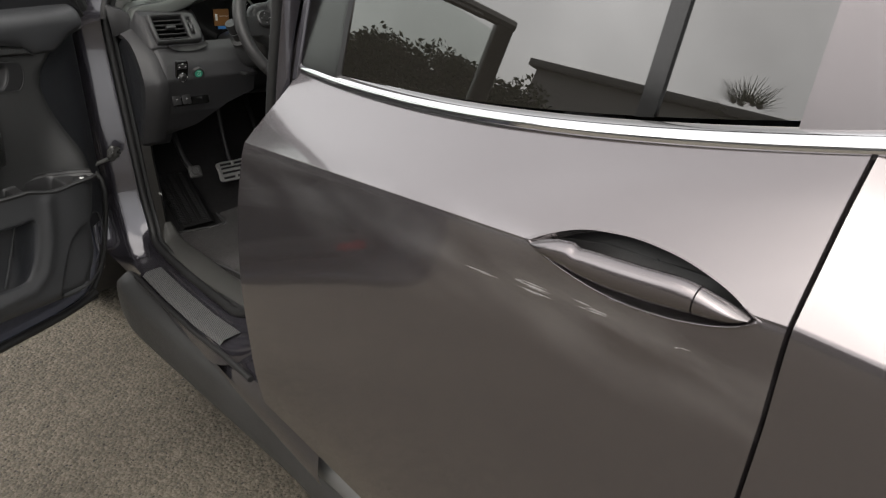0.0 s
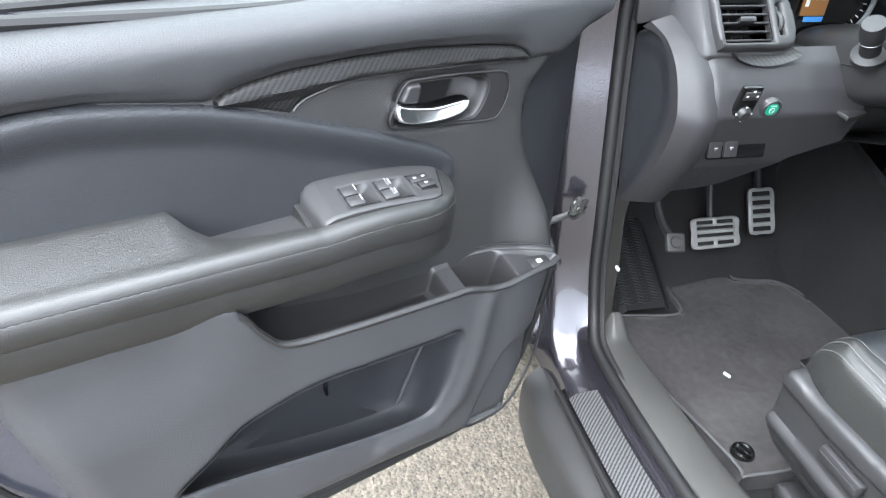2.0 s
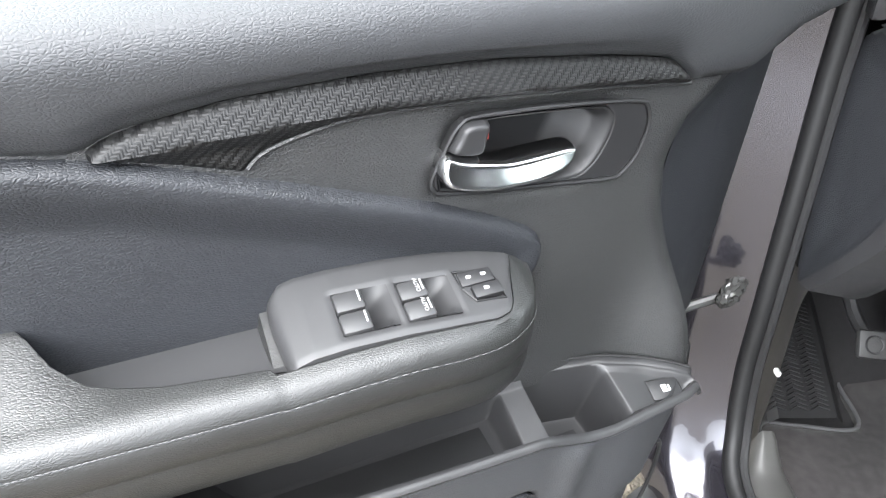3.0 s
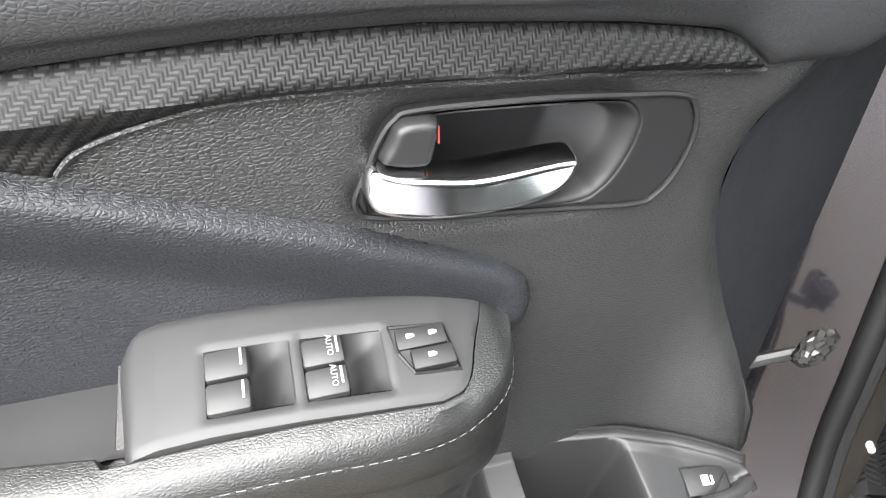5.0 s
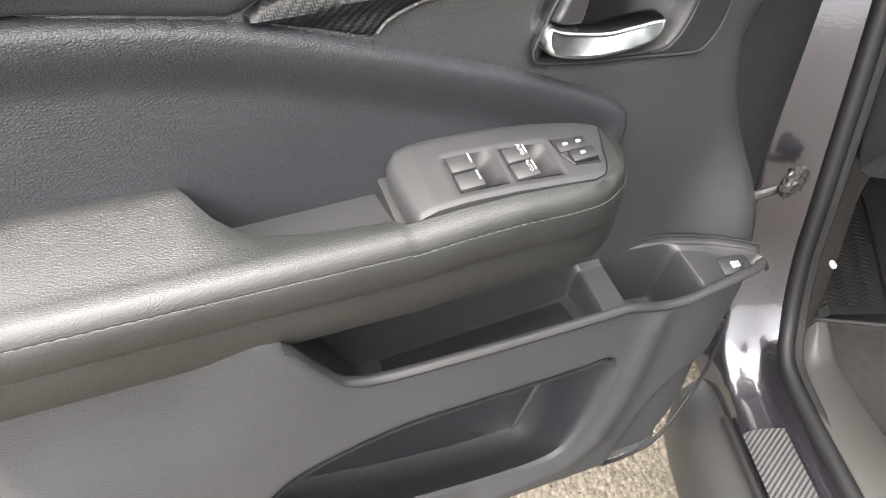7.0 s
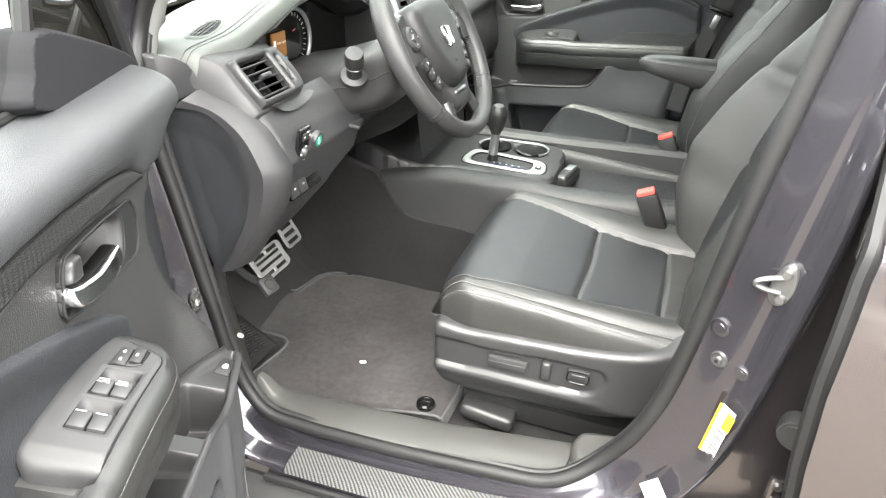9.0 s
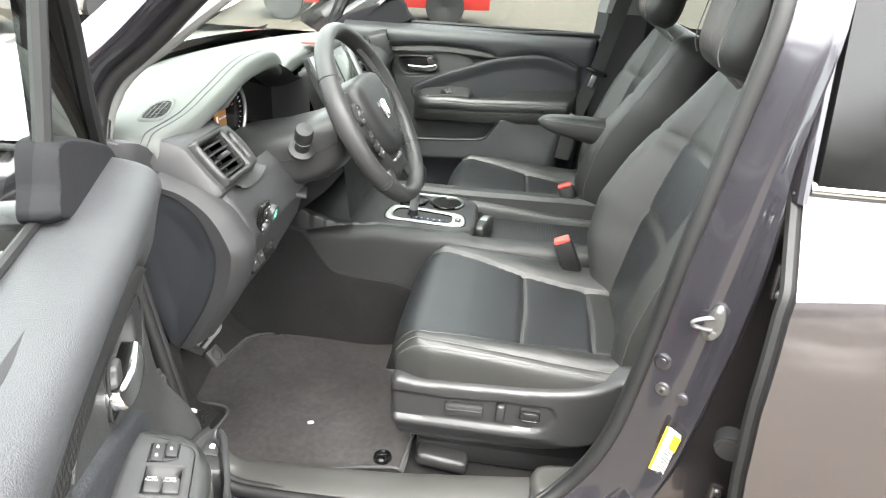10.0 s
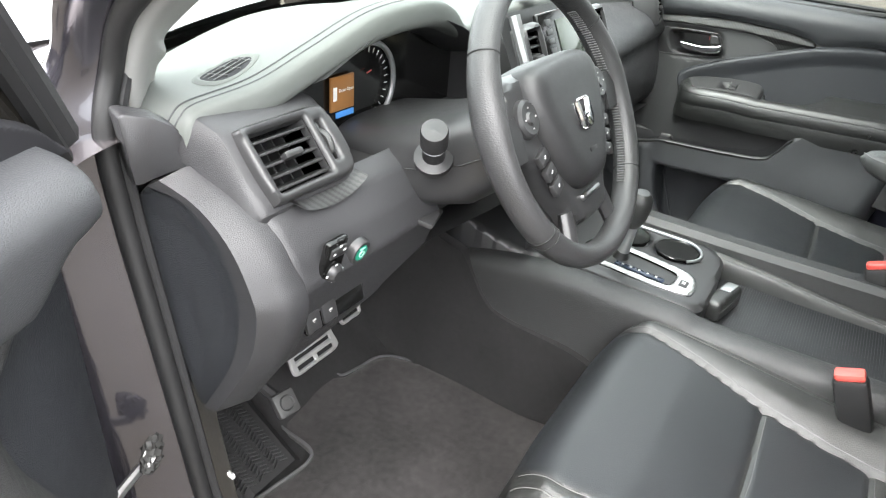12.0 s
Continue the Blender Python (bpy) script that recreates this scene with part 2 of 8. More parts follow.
RED_LENS = surface("red_reflector_lens", (0.34, 0.010, 0.016), 0.25, 0.9, 260, 0.15, kind="perforated")
RED_BUTTON = surface("red_release_button", (0.62, 0.085, 0.07), 0.35, 0.0)
PILLAR_TRIM = surface("light_grey_pillar_trim", (0.22, 0.22, 0.215), 0.6, 0.3, 700, 0.05, kind="fine")
WEBBING = surface("dark_seat_belt_webbing", (0.03, 0.03, 0.03), 0.7, 0.6, 900, 0.15, kind="fine")
GLASS = clear_glass("clear_window_glass", (0.70, 0.75, 0.72))
GLASS_DARK = plain("dark_tinted_glass", (0.012, 0.011, 0.0095), 0.01, 0.0, 1.0)
GLASS_DARK.node_tree.nodes["Principled BSDF"].inputs["IOR"].default_value = 1.75
MIRROR = plain("mirror_glass", (0.9, 0.9, 0.9), 0.01, 1.0)
TREE_BARK = surface("tree_bark", (0.10, 0.075, 0.055), 0.9, 0.8, 30, 0.3, kind="fine")
LEAF = surface("green_leaves", (0.042, 0.056, 0.024), 0.6, 0.0, 10, 0.35, 3.0)
CONCRETE = surface("grey_building_wall", (0.13, 0.128, 0.125), 0.85, 0.4, 40, 0.1, 1.0, kind="fine")


def asphalt():
    m, n, l, b = shader("worn_asphalt")
    tc = n.new("ShaderNodeTexCoord")
    stone = n.new("ShaderNodeTexVoronoi")
    stone.inputs["Scale"].default_value = 95.0
    l.new(tc.outputs["Object"], stone.inputs["Vector"])
    sand = n.new("ShaderNodeTexVoronoi")
    sand.inputs["Scale"].default_value = 240.0
    l.new(tc.outputs["Object"], sand.inputs["Vector"])
    patch = n.new("ShaderNodeTexNoise")
    patch.inputs["Scale"].default_value, patch.inputs["Detail"].default_value = 2.5, 8.0
    l.new(tc.outputs["Object"], patch.inputs["Vector"])
    clod = n.new("ShaderNodeTexNoise")
    clod.inputs["Scale"].default_value, clod.inputs["Detail"].default_value = 42.0, 5.0
    l.new(tc.outputs["Object"], clod.inputs["Vector"])
    ramp = n.new("ShaderNodeValToRGB")
    e = ramp.color_ramp.elements
    e[0].position, e[0].color = 0.28, (0.034, 0.0292, 0.0220, 1)
    e[1].position, e[1].color = 0.95, (0.150, 0.130, 0.100, 1)
    mid = e.new(0.55)
    mid.color = (0.070, 0.0605, 0.0455, 1)
    sepc, seps = n.new("ShaderNodeSeparateColor"), n.new("ShaderNodeSeparateColor")
    l.new(stone.outputs["Color"], sepc.inputs[0])
    l.new(sand.outputs["Color"], seps.inputs[0])
    grit = math_node(n, l, "ADD", math_node(n, l, "MULTIPLY", sepc.outputs[0], 0.24), math_node(n, l, "MULTIPLY", seps.outputs[0], 0.22))
    grit = math_node(n, l, "ADD", grit, math_node(n, l, "MULTIPLY", patch.outputs["Fac"], 0.30))
    grit = math_node(n, l, "ADD", grit, math_node(n, l, "MULTIPLY", clod.outputs["Fac"], 0.42))
    l.new(grit, ramp.inputs[0])
    pit = n.new("ShaderNodeTexNoise")
    pit.inputs["Scale"].default_value, pit.inputs["Detail"].default_value = 75.0, 2.0
    l.new(tc.outputs["Object"], pit.inputs["Vector"])
    worn = math_node(n, l, "MULTIPLY", patch.outputs["Fac"], 0.12)
    hole = n.new("ShaderNodeMapRange")
    hole.inputs["From Min"].default_value, hole.inputs["From Max"].default_value = 0.70, 0.76
    l.new(math_node(n, l, "ADD", pit.outputs["Fac"], worn), hole.inputs["Value"])
    dark = n.new("ShaderNodeMix")
    dark.data_type = "RGBA"
    dark.inputs["B"].default_value = (0.012, 0.011, 0.010, 1)
    l.new(ramp.outputs[0], dark.inputs["A"])
    l.new(hole.outputs[0], dark.inputs["Factor"])
    l.new(dark.outputs["Result"], b.inputs["Base Color"])
    b.inputs["Roughness"].default_value = 0.9
    bump = n.new("ShaderNodeBump")
    bump.inputs["Strength"].default_value, bump.inputs["Distance"].default_value = 0.8, 0.006
    hh = math_node(n, l, "SUBTRACT", math_node(n, l, "ADD", sepc.outputs[1], clod.outputs["Fac"]), math_node(n, l, "MULTIPLY", stone.outputs["Distance"], 1.0))
    l.new(hh, bump.inputs["Height"])
    l.new(bump.outputs[0], b.inputs["Normal"])
    return m


ASPHALT = asphalt()

# ---------------------------------------------------------------- mesh tools


def curve_through(pts, n=60, closed=False):
    """n points on a smooth curve through pts."""
    p = np.array(pts, float)
    k = len(p)
    idx = (lambda i: p[i % k]) if closed else (lambda i: p[min(max(i, 0), k - 1)])
    spans = k if closed else k - 1
    out = []
    for t in np.linspace(0, spans, n, endpoint=not closed):
        i = min(int(t), spans - 1)
        f = t - i
        a, b, c, d = idx(i - 1), idx(i), idx(i + 1), idx(i + 2)
        out.append(0.5 * (2 * b + (c - a) * f + (2 * a - 5 * b + 4 * c - d) * f * f + (3 * b - a - 3 * c + d) * f ** 3))
    return np.array(out)


def at(xs, ys):
    """A smooth function through a few pairs."""
    xs, ys = np.array(xs, float), np.array(ys, float)
    return lambda x: np.interp(x, xs, ys)


def step(a, b, x):
    t = np.clip((np.asarray(x, float) - a) / (b - a), 0, 1)
    return t * t * (3 - 2 * t)


def grid_faces(rows, cols, ring=False, flip=False):
    f = []
    for i in range(rows - 1):
        for j in range(cols if ring else cols - 1):
            q = (i * cols + j, i * cols + (j + 1) % cols, (i + 1) * cols + (j + 1) % cols, (i + 1) * cols + j)
            f.append(q[::-1] if flip else q)
    return f


def loft(sections, ring=True, caps=True):
    s = np.array(sections, float)
    rows, cols = s.shape[:2]
    f = grid_faces(rows, cols, ring)
    if ring and caps:
        f += [tuple(range(cols))[::-1], tuple((rows - 1) * cols + j for j in range(cols))]
    return s.reshape(-1, 3), f


def tube(path, r, k=8, closed=False):
    p = np.array(path, float)
    n = len(p)
    r = np.broadcast_to(np.asarray(r, float), (n,))
    tan = np.gradient(p, axis=0)
    if closed:
        tan = np.roll(p, -1, 0) - np.roll(p, 1, 0)
    tan /= np.linalg.norm(tan, axis=1)[:, None] + 1e-12
    side = np.cross(tan[0], (0, 0, 1.0))
    if np.linalg.norm(side) < 1e-3:
        side = np.cross(tan[0], (0, 1.0, 0))
    rows = []
    for i in range(n):
        side = side - tan[i] * (side @ tan[i])
        side /= np.linalg.norm(side)
        up = np.cross(tan[i], side)
        rows.append([p[i] + r[i] * (math.cos(a) * side + math.sin(a) * up) for a in np.linspace(0, 2 * math.pi, k, endpoint=False)])
    if closed:
        v = np.array(rows).reshape(-1, 3)
        f = grid_faces(n, k, True)
        f += [((n - 1) * k + j, (n - 1) * k + (j + 1) % k, (j + 1) % k, j) for j in range(k)]
        return v, f
    return loft(rows)


def join(*parts):
    vs, fs, o = [], [], 0
    for v, f in parts:
        vs.append(np.asarray(v, float))
        fs += [tuple(i + o for i in q) for q in f]
        o += len(v)
    return np.vstack(vs), fs


def box(c, size, r=0.003, rot=None, seg=2):
    bm = bmesh.new()
    bmesh.ops.create_cube(bm, size=1)
    bmesh.ops.scale(bm, vec=size, verts=bm.verts)
    if r:
        bmesh.ops.bevel(bm, geom=bm.edges[:], offset=min(r, 0.48 * min(size)), segments=seg, profile=0.5, affect="EDGES")
    m = Matrix.Translation(c) @ (rot.to_4x4() if rot else Matrix())
    bmesh.ops.transform(bm, matrix=m, verts=bm.verts)
    bm.verts.index_update()
    v = np.array([q.co[:] for q in bm.verts])
    f = [tuple(x.index for x in q.verts) for q in bm.faces]
    bm.free()
    return v, f


def lathe(profile, k=32, origin=(0, 0, 0), axis=(0, 0, 1)):
    """profile: (radius, height) pairs; turned round axis."""
    ax = Vector(axis).normalized()
    q = Vector((0, 0, 1)).rotation_difference(ax).to_matrix()
    rows = []
    for r, h in profile:
        rows.append([Vector(origin) + q @ Vector((r * math.cos(a), r * math.sin(a), h)) for a in np.linspace(0, 2 * math.pi, k, endpoint=False)])
    return loft(rows)


def relief(outline, height, res, holes=(), floor=None):
    """A field of small faces inside a closed outline in a plane; height(a, b, d) lifts it (d: the distance to the edge).
    With a floor, the rim is closed down to that height."""
    loops = [np.array(outline, float)] + [np.array(h, float) for h in holes]
    lo, hi = loops[0].min(0) - res, loops[0].max(0) + res
    A, B = np.meshgrid(np.arange(lo[0], hi[0] + res, res), np.arange(lo[1], hi[1] + res, res), indexing="ij")
    P = np.stack([A.ravel(), B.ravel()], 1)

    def nearest(P, loop):
        best, where = np.full(len(P), 1e9), np.zeros_like(P)
        inside = np.zeros(len(P), bool)
        for s, e in zip(loop, np.roll(loop, -1, 0)):
            d = e - s
            t = np.clip(((P - s) @ d) / (d @ d + 1e-18), 0, 1)
            q = s + t[:, None] * d
            dist = np.hypot(*(P - q).T)
            m = dist < best
            best[m], where[m] = dist[m], q[m]
            if s[1] != e[1]:
                cross = ((s[1] > P[:, 1]) != (e[1] > P[:, 1])) & (P[:, 0] < (e[0] - s[0]) * (P[:, 1] - s[1]) / (e[1] - s[1]) + s[0])
                inside ^= cross
        return best, where, inside

    def signed(P):
        d, w, i = nearest(P, loops[0])
        d = np.where(i, d, -d)
        for h in loops[1:]:
            d2, w2, i2 = nearest(P, h)
            d2 = np.where(i2, -d2, d2)
            m = np.abs(d2) < np.abs(d)
            d, w = np.where(m | (i2), np.where(i2, d2, np.minimum(d, d2)), d), np.where(m[:, None], w2, w)
        return d, w

    na, nb = A.shape
    C = np.stack([(A[:-1, :-1] + res / 2).ravel(), (B[:-1, :-1] + res / 2).ravel()], 1)
    keep = signed(C)[0].reshape(na - 1, nb - 1) > 0
    ids = np.arange(na * nb).reshape(na, nb)
    ii, jj = np.nonzero(keep)
    F = np.stack([ids[ii, jj], ids[ii + 1, jj], ids[ii + 1, jj + 1], ids[ii, jj + 1]], 1)
    count = {}
    for q in F:
        for x, y in zip(q, np.roll(q, -1)):
            e = (min(x, y), max(x, y))
            count[e] = None if e in count else (x, y)
    rim = [e for e in count.values() if e]
    used = np.unique(F)
    new_id = np.full(na * nb, -1)
    new_id[used] = np.arange(len(used))
    Q = P[used]
    d, w = signed(Q)
    on_rim = np.zeros(len(used), bool)
    for x, y in rim:
        on_rim[new_id[x]] = on_rim[new_id[y]] = True
    Q[on_rim], d[on_rim] = w[on_rim], 0
    d = np.maximum(d, 0)
    H = height(Q[:, 0], Q[:, 1], d) * np.ones(len(Q))
    V = np.column_stack([Q, H])
    faces = [tuple(int(new_id[i]) for i in q) for q in F]
    if floor is not None:
        low = {}
        extra = []
        for x, y in rim:
            for z in (x, y):
                if z not in low:
                    low[z] = len(V) + len(extra)
                    extra.append((*Q[new_id[z]], floor))
            faces.append((int(new_id[y]), int(new_id[x]), low[x], low[y]))
        V = np.vstack([V, extra])
    return V, faces


def mesh(name, vf, mat, parent=None, label="", sharp=38, category="", group="", kind=""):
    """Links vertices and faces as one mesh object, under a thing or part if given."""
    v, f = vf
    me = bpy.data.meshes.new(name)
    me.from_pydata([tuple(map(float, q)) for q in v], [], f)
    me.validate()
    me.polygons.foreach_set("use_smooth", [True] * len(me.polygons))
    me.set_sharp_from_angle(angle=radians(sharp))
    me.materials.append(mat)
    ob = new(name, me)
    if parent:
        ob.parent = parent
    return tagged(ob, label, category, group, kind)


def thing(name, label, category, m=None, group="", kind=""):
    ob = new(name)
    ob.empty_display_size = 0.05
    if m is not None:
        ob.matrix_world = m
    return tagged(ob, label, category, group, kind)


def letters(text, size, m, mat, parent, name="lettering"):
    """Words in the built-in font as a thin mesh, at the pose m."""
    cu = bpy.data.curves.new(name, "FONT")
    cu.body, cu.size, cu.extrude, cu.align_x, cu.align_y = text, size, size * 0.02, "CENTER", "CENTER"
    tmp = new(name, cu)
    bpy.context.view_layer.update()
    me = bpy.data.meshes.new_from_object(tmp.evaluated_get(bpy.context.evaluated_depsgraph_get()))
    bpy.data.objects.remove(tmp)
    me.transform(m)
    me.materials.clear()
    me.materials.append(mat)
    ob = new(name, me)
    ob.parent = parent
    return ob


def swap(vf, order, flip=False):
    """Re-orders the coordinates of a field: order names the axis that each world axis takes."""
    v, f = vf
    return np.asarray(v)[:, list(order)], [q[::-1] for q in f] if flip else f


def edge_dist(P, loop):
    """The distance from points to a closed outline, positive inside."""
    P, loop = np.asarray(P, float), np.array(loop, float)
    best, inside = np.full(len(P), 1e9), np.zeros(len(P), bool)
    for s, e in zip(loop, np.roll(loop, -1, 0)):
        d = e - s
        t = np.clip(((P - s) @ d) / (d @ d + 1e-18), 0, 1)
        best = np.minimum(best, np.hypot(*(P - s - t[:, None] * d).T))
        if s[1] != e[1]:
            inside ^= ((s[1] > P[:, 1]) != (e[1] > P[:, 1])) & (P[:, 0] < (e[0] - s[0]) * (P[:, 1] - s[1]) / (e[1] - s[1]) + s[0])
    return np.where(inside, best, -best)


def line_dist(P, line):
    P, line = np.asarray(P, float), np.array(line, float)
    best = np.full(len(P), 1e9)
    for s, e in zip(line[:-1], line[1:]):
        d = e - s
        t = np.clip(((P - s) @ d) / (d @ d + 1e-18), 0, 1)
        best = np.minimum(best, np.hypot(*(P - s - t[:, None] * d).T))
    return best


# ---------------------------------------------------------------- ground
GR = 60
gx = np.concatenate([np.linspace(-400, -4, 12), np.linspace(-3, 4, GR), np.linspace(5, 400, 12)])
gy = np.concatenate([np.linspace(-400, -5, 12), np.linspace(-4, 3, GR), np.linspace(4, 400, 12)])
gv = [(x, y, 0.004 * noise.noise((x * 0.7, y * 0.7, 3.0)) if abs(x) < 4 and abs(y) < 4 else 0.0) for x in gx for y in gy]
mesh("ground", (gv, grid_faces(len(gx), len(gy), flip=True)), ASPHALT, label="worn grey-brown asphalt with coarse pale grit", category="ground", kind="structure")

# ---------------------------------------------------------------- front doors
CARB_TOP = [(1.352, 1.086), (1.332, 1.097), (1.272, 1.1065), (1.19, 1.111), (1.11, 1.1105), (1.014, 1.1025), (0.962, 1.0945), (0.945, 1.085), (0.936, 1.0745)]
CARB_LOW = [(0.936, 1.0735), (1.01, 1.080), (1.112, 1.0855), (1.19, 1.0865), (1.229, 1.081), (1.255, 1.073), (1.269, 1.061)]
INSERT_TOP = [(1.625, 1.075), (1.584, 1.092), (1.523, 1.105), (1.461, 1.105), (1.353, 1.087), (1.269, 1.060), (1.216, 1.041), (1.146, 1.0145), (1.084, 0.986), (1.0575, 0.969), (1.0495, 0.955), (1.051, 0.936), (1.060, 0.922)]
BEZEL = [(1.1465, 1.031), (1.140, 1.046), (1.133, 1.061), (1.126, 1.070), (1.115, 1.0735), (1.06, 1.0725), (1.016, 1.069), (0.98, 1.065), (0.970, 1.057), (0.967, 1.041), (0.972, 1.020), (0.982, 1.006), (0.996, 1.002), (1.052, 1.008), (1.1, 1.0125), (1.137, 1.0185), (1.1448, 1.0225)]
CAVITY = [(1.140, 1.026), (1.139, 1.040), (1.130, 1.062), (1.124, 1.068), (1.103, 1.070), (1.059, 1.0685), (1.018, 1.0655), (1.006, 1.061), (1.001, 1.051), (1.005, 1.033), (1.016, 1.016), (1.034, 1.010), (1.099, 1.014), (1.134, 1.019)]
LEVER = [(1.1385, 1.0505), (1.126, 1.047), (1.112, 1.0445), (1.089, 1.0415), (1.063, 1.042), (1.041, 1.0425), (1.0345, 1.0405), (1.0365, 1.0325), (1.046, 1.0255), (1.064, 1.022), (1.088, 1.0215), (1.111, 1.0225), (1.133, 1.0265), (1.1415, 1.0315), (1.1435, 1.041)]
KNOB = [(1.134, 1.050), (1.130, 1.062), (1.126, 1.0695), (1.117, 1.0715), (1.106, 1.069), (1.107, 1.058), (1.112, 1.046)]
SPEAKER = [(1.045, 0.50), (1.036, 0.545), (1.006, 0.615), (0.975, 0.655), (0.93, 0.668), (0.886, 0.670), (0.880, 0.60), (0.894, 0.547), (0.93, 0.512), (0.985, 0.495)]
MAP_POCKET = [(1.478, 0.645), (1.43, 0.684), (1.395, 0.712), (1.352, 0.726), (1.29, 0.735), (1.2, 0.731), (1.11, 0.726), (1.070, 0.720), (1.082, 0.654), (1.103, 0.606), (1.130, 0.583), (1.21, 0.588), (1.315, 0.609), (1.43, 0.634)]
LOW_RIM = [(0.868, 0.77), (0.862, 0.74), (0.883, 0.66), (0.893, 0.56), (0.93, 0.50), (0.98, 0.468), (1.2, 0.485), (1.43, 0.505), (1.53, 0.55), (1.58, 0.64), (1.607, 0.76), (1.628, 0.86), (1.635, 0.93)]
LIP = [(1.5, 0.915), (1.40, 0.897), (1.372, 0.878), (1.350, 0.843), (1.322, 0.817), (1.24, 0.807), (1.16, 0.8015), (1.097, 0.798), (1.068, 0.797), (1.045, 0.790), (1.02, 0.782), (0.99, 0.779), (0.95, 0.780), (0.915, 0.779), (0.886, 0.7785)]
SHELL = [(0.80, 1.13), (0.80, 0.75), (0.835, 0.55), (0.89, 0.43), (0.98, 0.388), (1.2, 0.38), (1.5, 0.374), (1.66, 0.373), (1.745, 0.42), (1.775, 0.56), (1.785, 0.8), (1.78, 1.0), (1.75, 1.165), (1.3, 1.165), (0.9, 1.15)]

SHELL_RIBS = [[(1.701, 0.628), (1.688, 0.632), (1.666, 0.573), (1.680, 0.553), (1.702, 0.558), (1.701, 0.628)],
              [(1.661, 0.491), (1.638, 0.517), (1.569, 0.449), (1.567, 0.417), (1.632, 0.416), (1.661, 0.491)]]


def smooth_loop(pts, n):
    return curve_through(pts, n, True)


def dome(base, top, edge):
    """Rises from base at the rim to top, rounded over the width edge."""
    return lambda a, b, d: base + (top - base) * np.sqrt(np.clip(1 - (1 - np.clip(d / edge, 0, 1)) ** 2, 0, 1))


def front_door(owner, mirror, driver):
    def p(name, vf, mat, parent=owner, label="", sharp=38):
        v, f = vf
        v = np.array(v, float)
        if mirror:
            v[:, 1] *= -1
            f = [q[::-1] for q in f]
        return mesh(name, (v, f), mat, parent, label, sharp)

    def face(vf):
        return swap(vf, (0, 2, 1), True)

    # painted shell with a folded rear edge and pressed ribs
    def shell_h(a, b, d):
        h = -0.345 + 0.02 * step(0.0, 0.02, d) - 0.006 * step(0.03, 0.04, d)
        for cx, cz, s in ((1.675, 0.56, 0.03), (1.655, 0.455, 0.045), (1.56, 0.42, 0.03), (1.72, 0.72, 0.02), (1.72, 0.9, 0.02)):
            h = h + 0.006 * np.exp(-(((a - cx) / s) ** 2 + ((b - cz) / s) ** 2) ** 2)
        for ring in SHELL_RIBS:
            h = h + 0.0045 * np.exp(-(line_dist(np.column_stack([a, b]), ring) / 0.0055) ** 2)
        h = h - 0.035 * step(0.985, 0.995, a) * step(1.16, 1.15, a) * step(0.985, 0.995, b) * step(1.10, 1.09, b)
        h = h - 0.035 * step(0.96, 0.92, a) * step(0.50, 0.60, b)
        return h + 0.005 * step(0.027, 0.020, np.hypot(a - 1.699, b - 0.503)) - 0.005 * step(0.009, 0.006, np.hypot(a - 1.699, b - 0.503))
    shell = p("door_shell", face(relief(smooth_loop(SHELL, 90), shell_h, 0.0055, floor=-0.40)), PAINT_SHELL, label="inner door shell in body paint tinted for sky reflection")
    skin_rows = []
    for u in np.linspace(0.80, 1.79, 24):
        k = (u - 0.80) / 0.99
        skin_rows.append([(u, n, z) for n, z in curve_through([(-0.40, 0.385 + 0.05 * max(0, 0.15 - k) / 0.15), (-0.425, 0.42), (-0.445, 0.6), (-0.452, 0.8), (-0.448, 0.98), (-0.44, 1.06), (-0.405, 1.13), (-0.39, 1.165)], 20)])
    p("outer_skin", loft(skin_rows, False), PAINT, label="dark grey metallic outer door skin")
    sv, sf = tube([(a, -0.332 - 0.050 * float(step(0.90, 0.85, a) * step(0.70, 0.76, b)), b) for a, b in smooth_loop(SHELL, 120)], 0.007, 8, True)
    p("weather_strip", (sv, sf), RUBBER, label="black rubber strip round the door shell")
    p("bottom_seal", tube(curve_through([(0.90, -0.322, 0.415), (1.0, -0.320, 0.398), (1.25, -0.320, 0.396), (1.5, -0.322, 0.394), (1.62, -0.325, 0.391), (1.70, -0.331, 0.402), (1.735, -0.338, 0.428)], 50), 0.011), RUBBER)

    # main card
    card_loop = np.vstack([curve_through([(0.883, 1.076), (0.936, 1.09), (1.1, 1.11), (1.3, 1.11), (1.5, 1.11), (1.63, 1.10)], 30),
                           curve_through([(1.64, 1.05), (1.645, 0.95), (1.632, 0.86), (1.61, 0.77), (1.57, 0.755), (1.43, 0.752), (1.2, 0.75), (0.98, 0.75), (0.90, 0.75), (0.876, 0.76), (0.872, 0.792), (0.880, 0.84), (0.904, 0.913), (0.922, 0.97), (0.918, 1.03), (0.90, 1.06)], 80)])

    def card_h(a, b, d):
        h = -0.316 + 0.008 * step(0, 0.012, d)
        h = h - 0.004 * step(0.035, 0.0, np.abs(b - 1.0 - 0.15 * (a - 0.92))) * step(0.97, 0.92, a)
        h = h + 0.040 * step(0.99, 0.875, a) ** 1.4 * step(0.94, 0.78, b)
        front = line_dist(np.column_stack([a, b]), [(0.872, 0.792), (0.880, 0.84), (0.903, 0.913), (0.922, 0.97), (0.918, 1.03)])
        return h - 0.005 * (1 - step(0, 0.03, front))
    card = p("door_card", face(relief(card_loop, card_h, 0.0055, holes=[smooth_loop(CAVITY, 60)], floor=-0.35)), VINYL, label="grained dark grey door card")

    # front end of the card, a dark rubber-faced flank
    flank = []
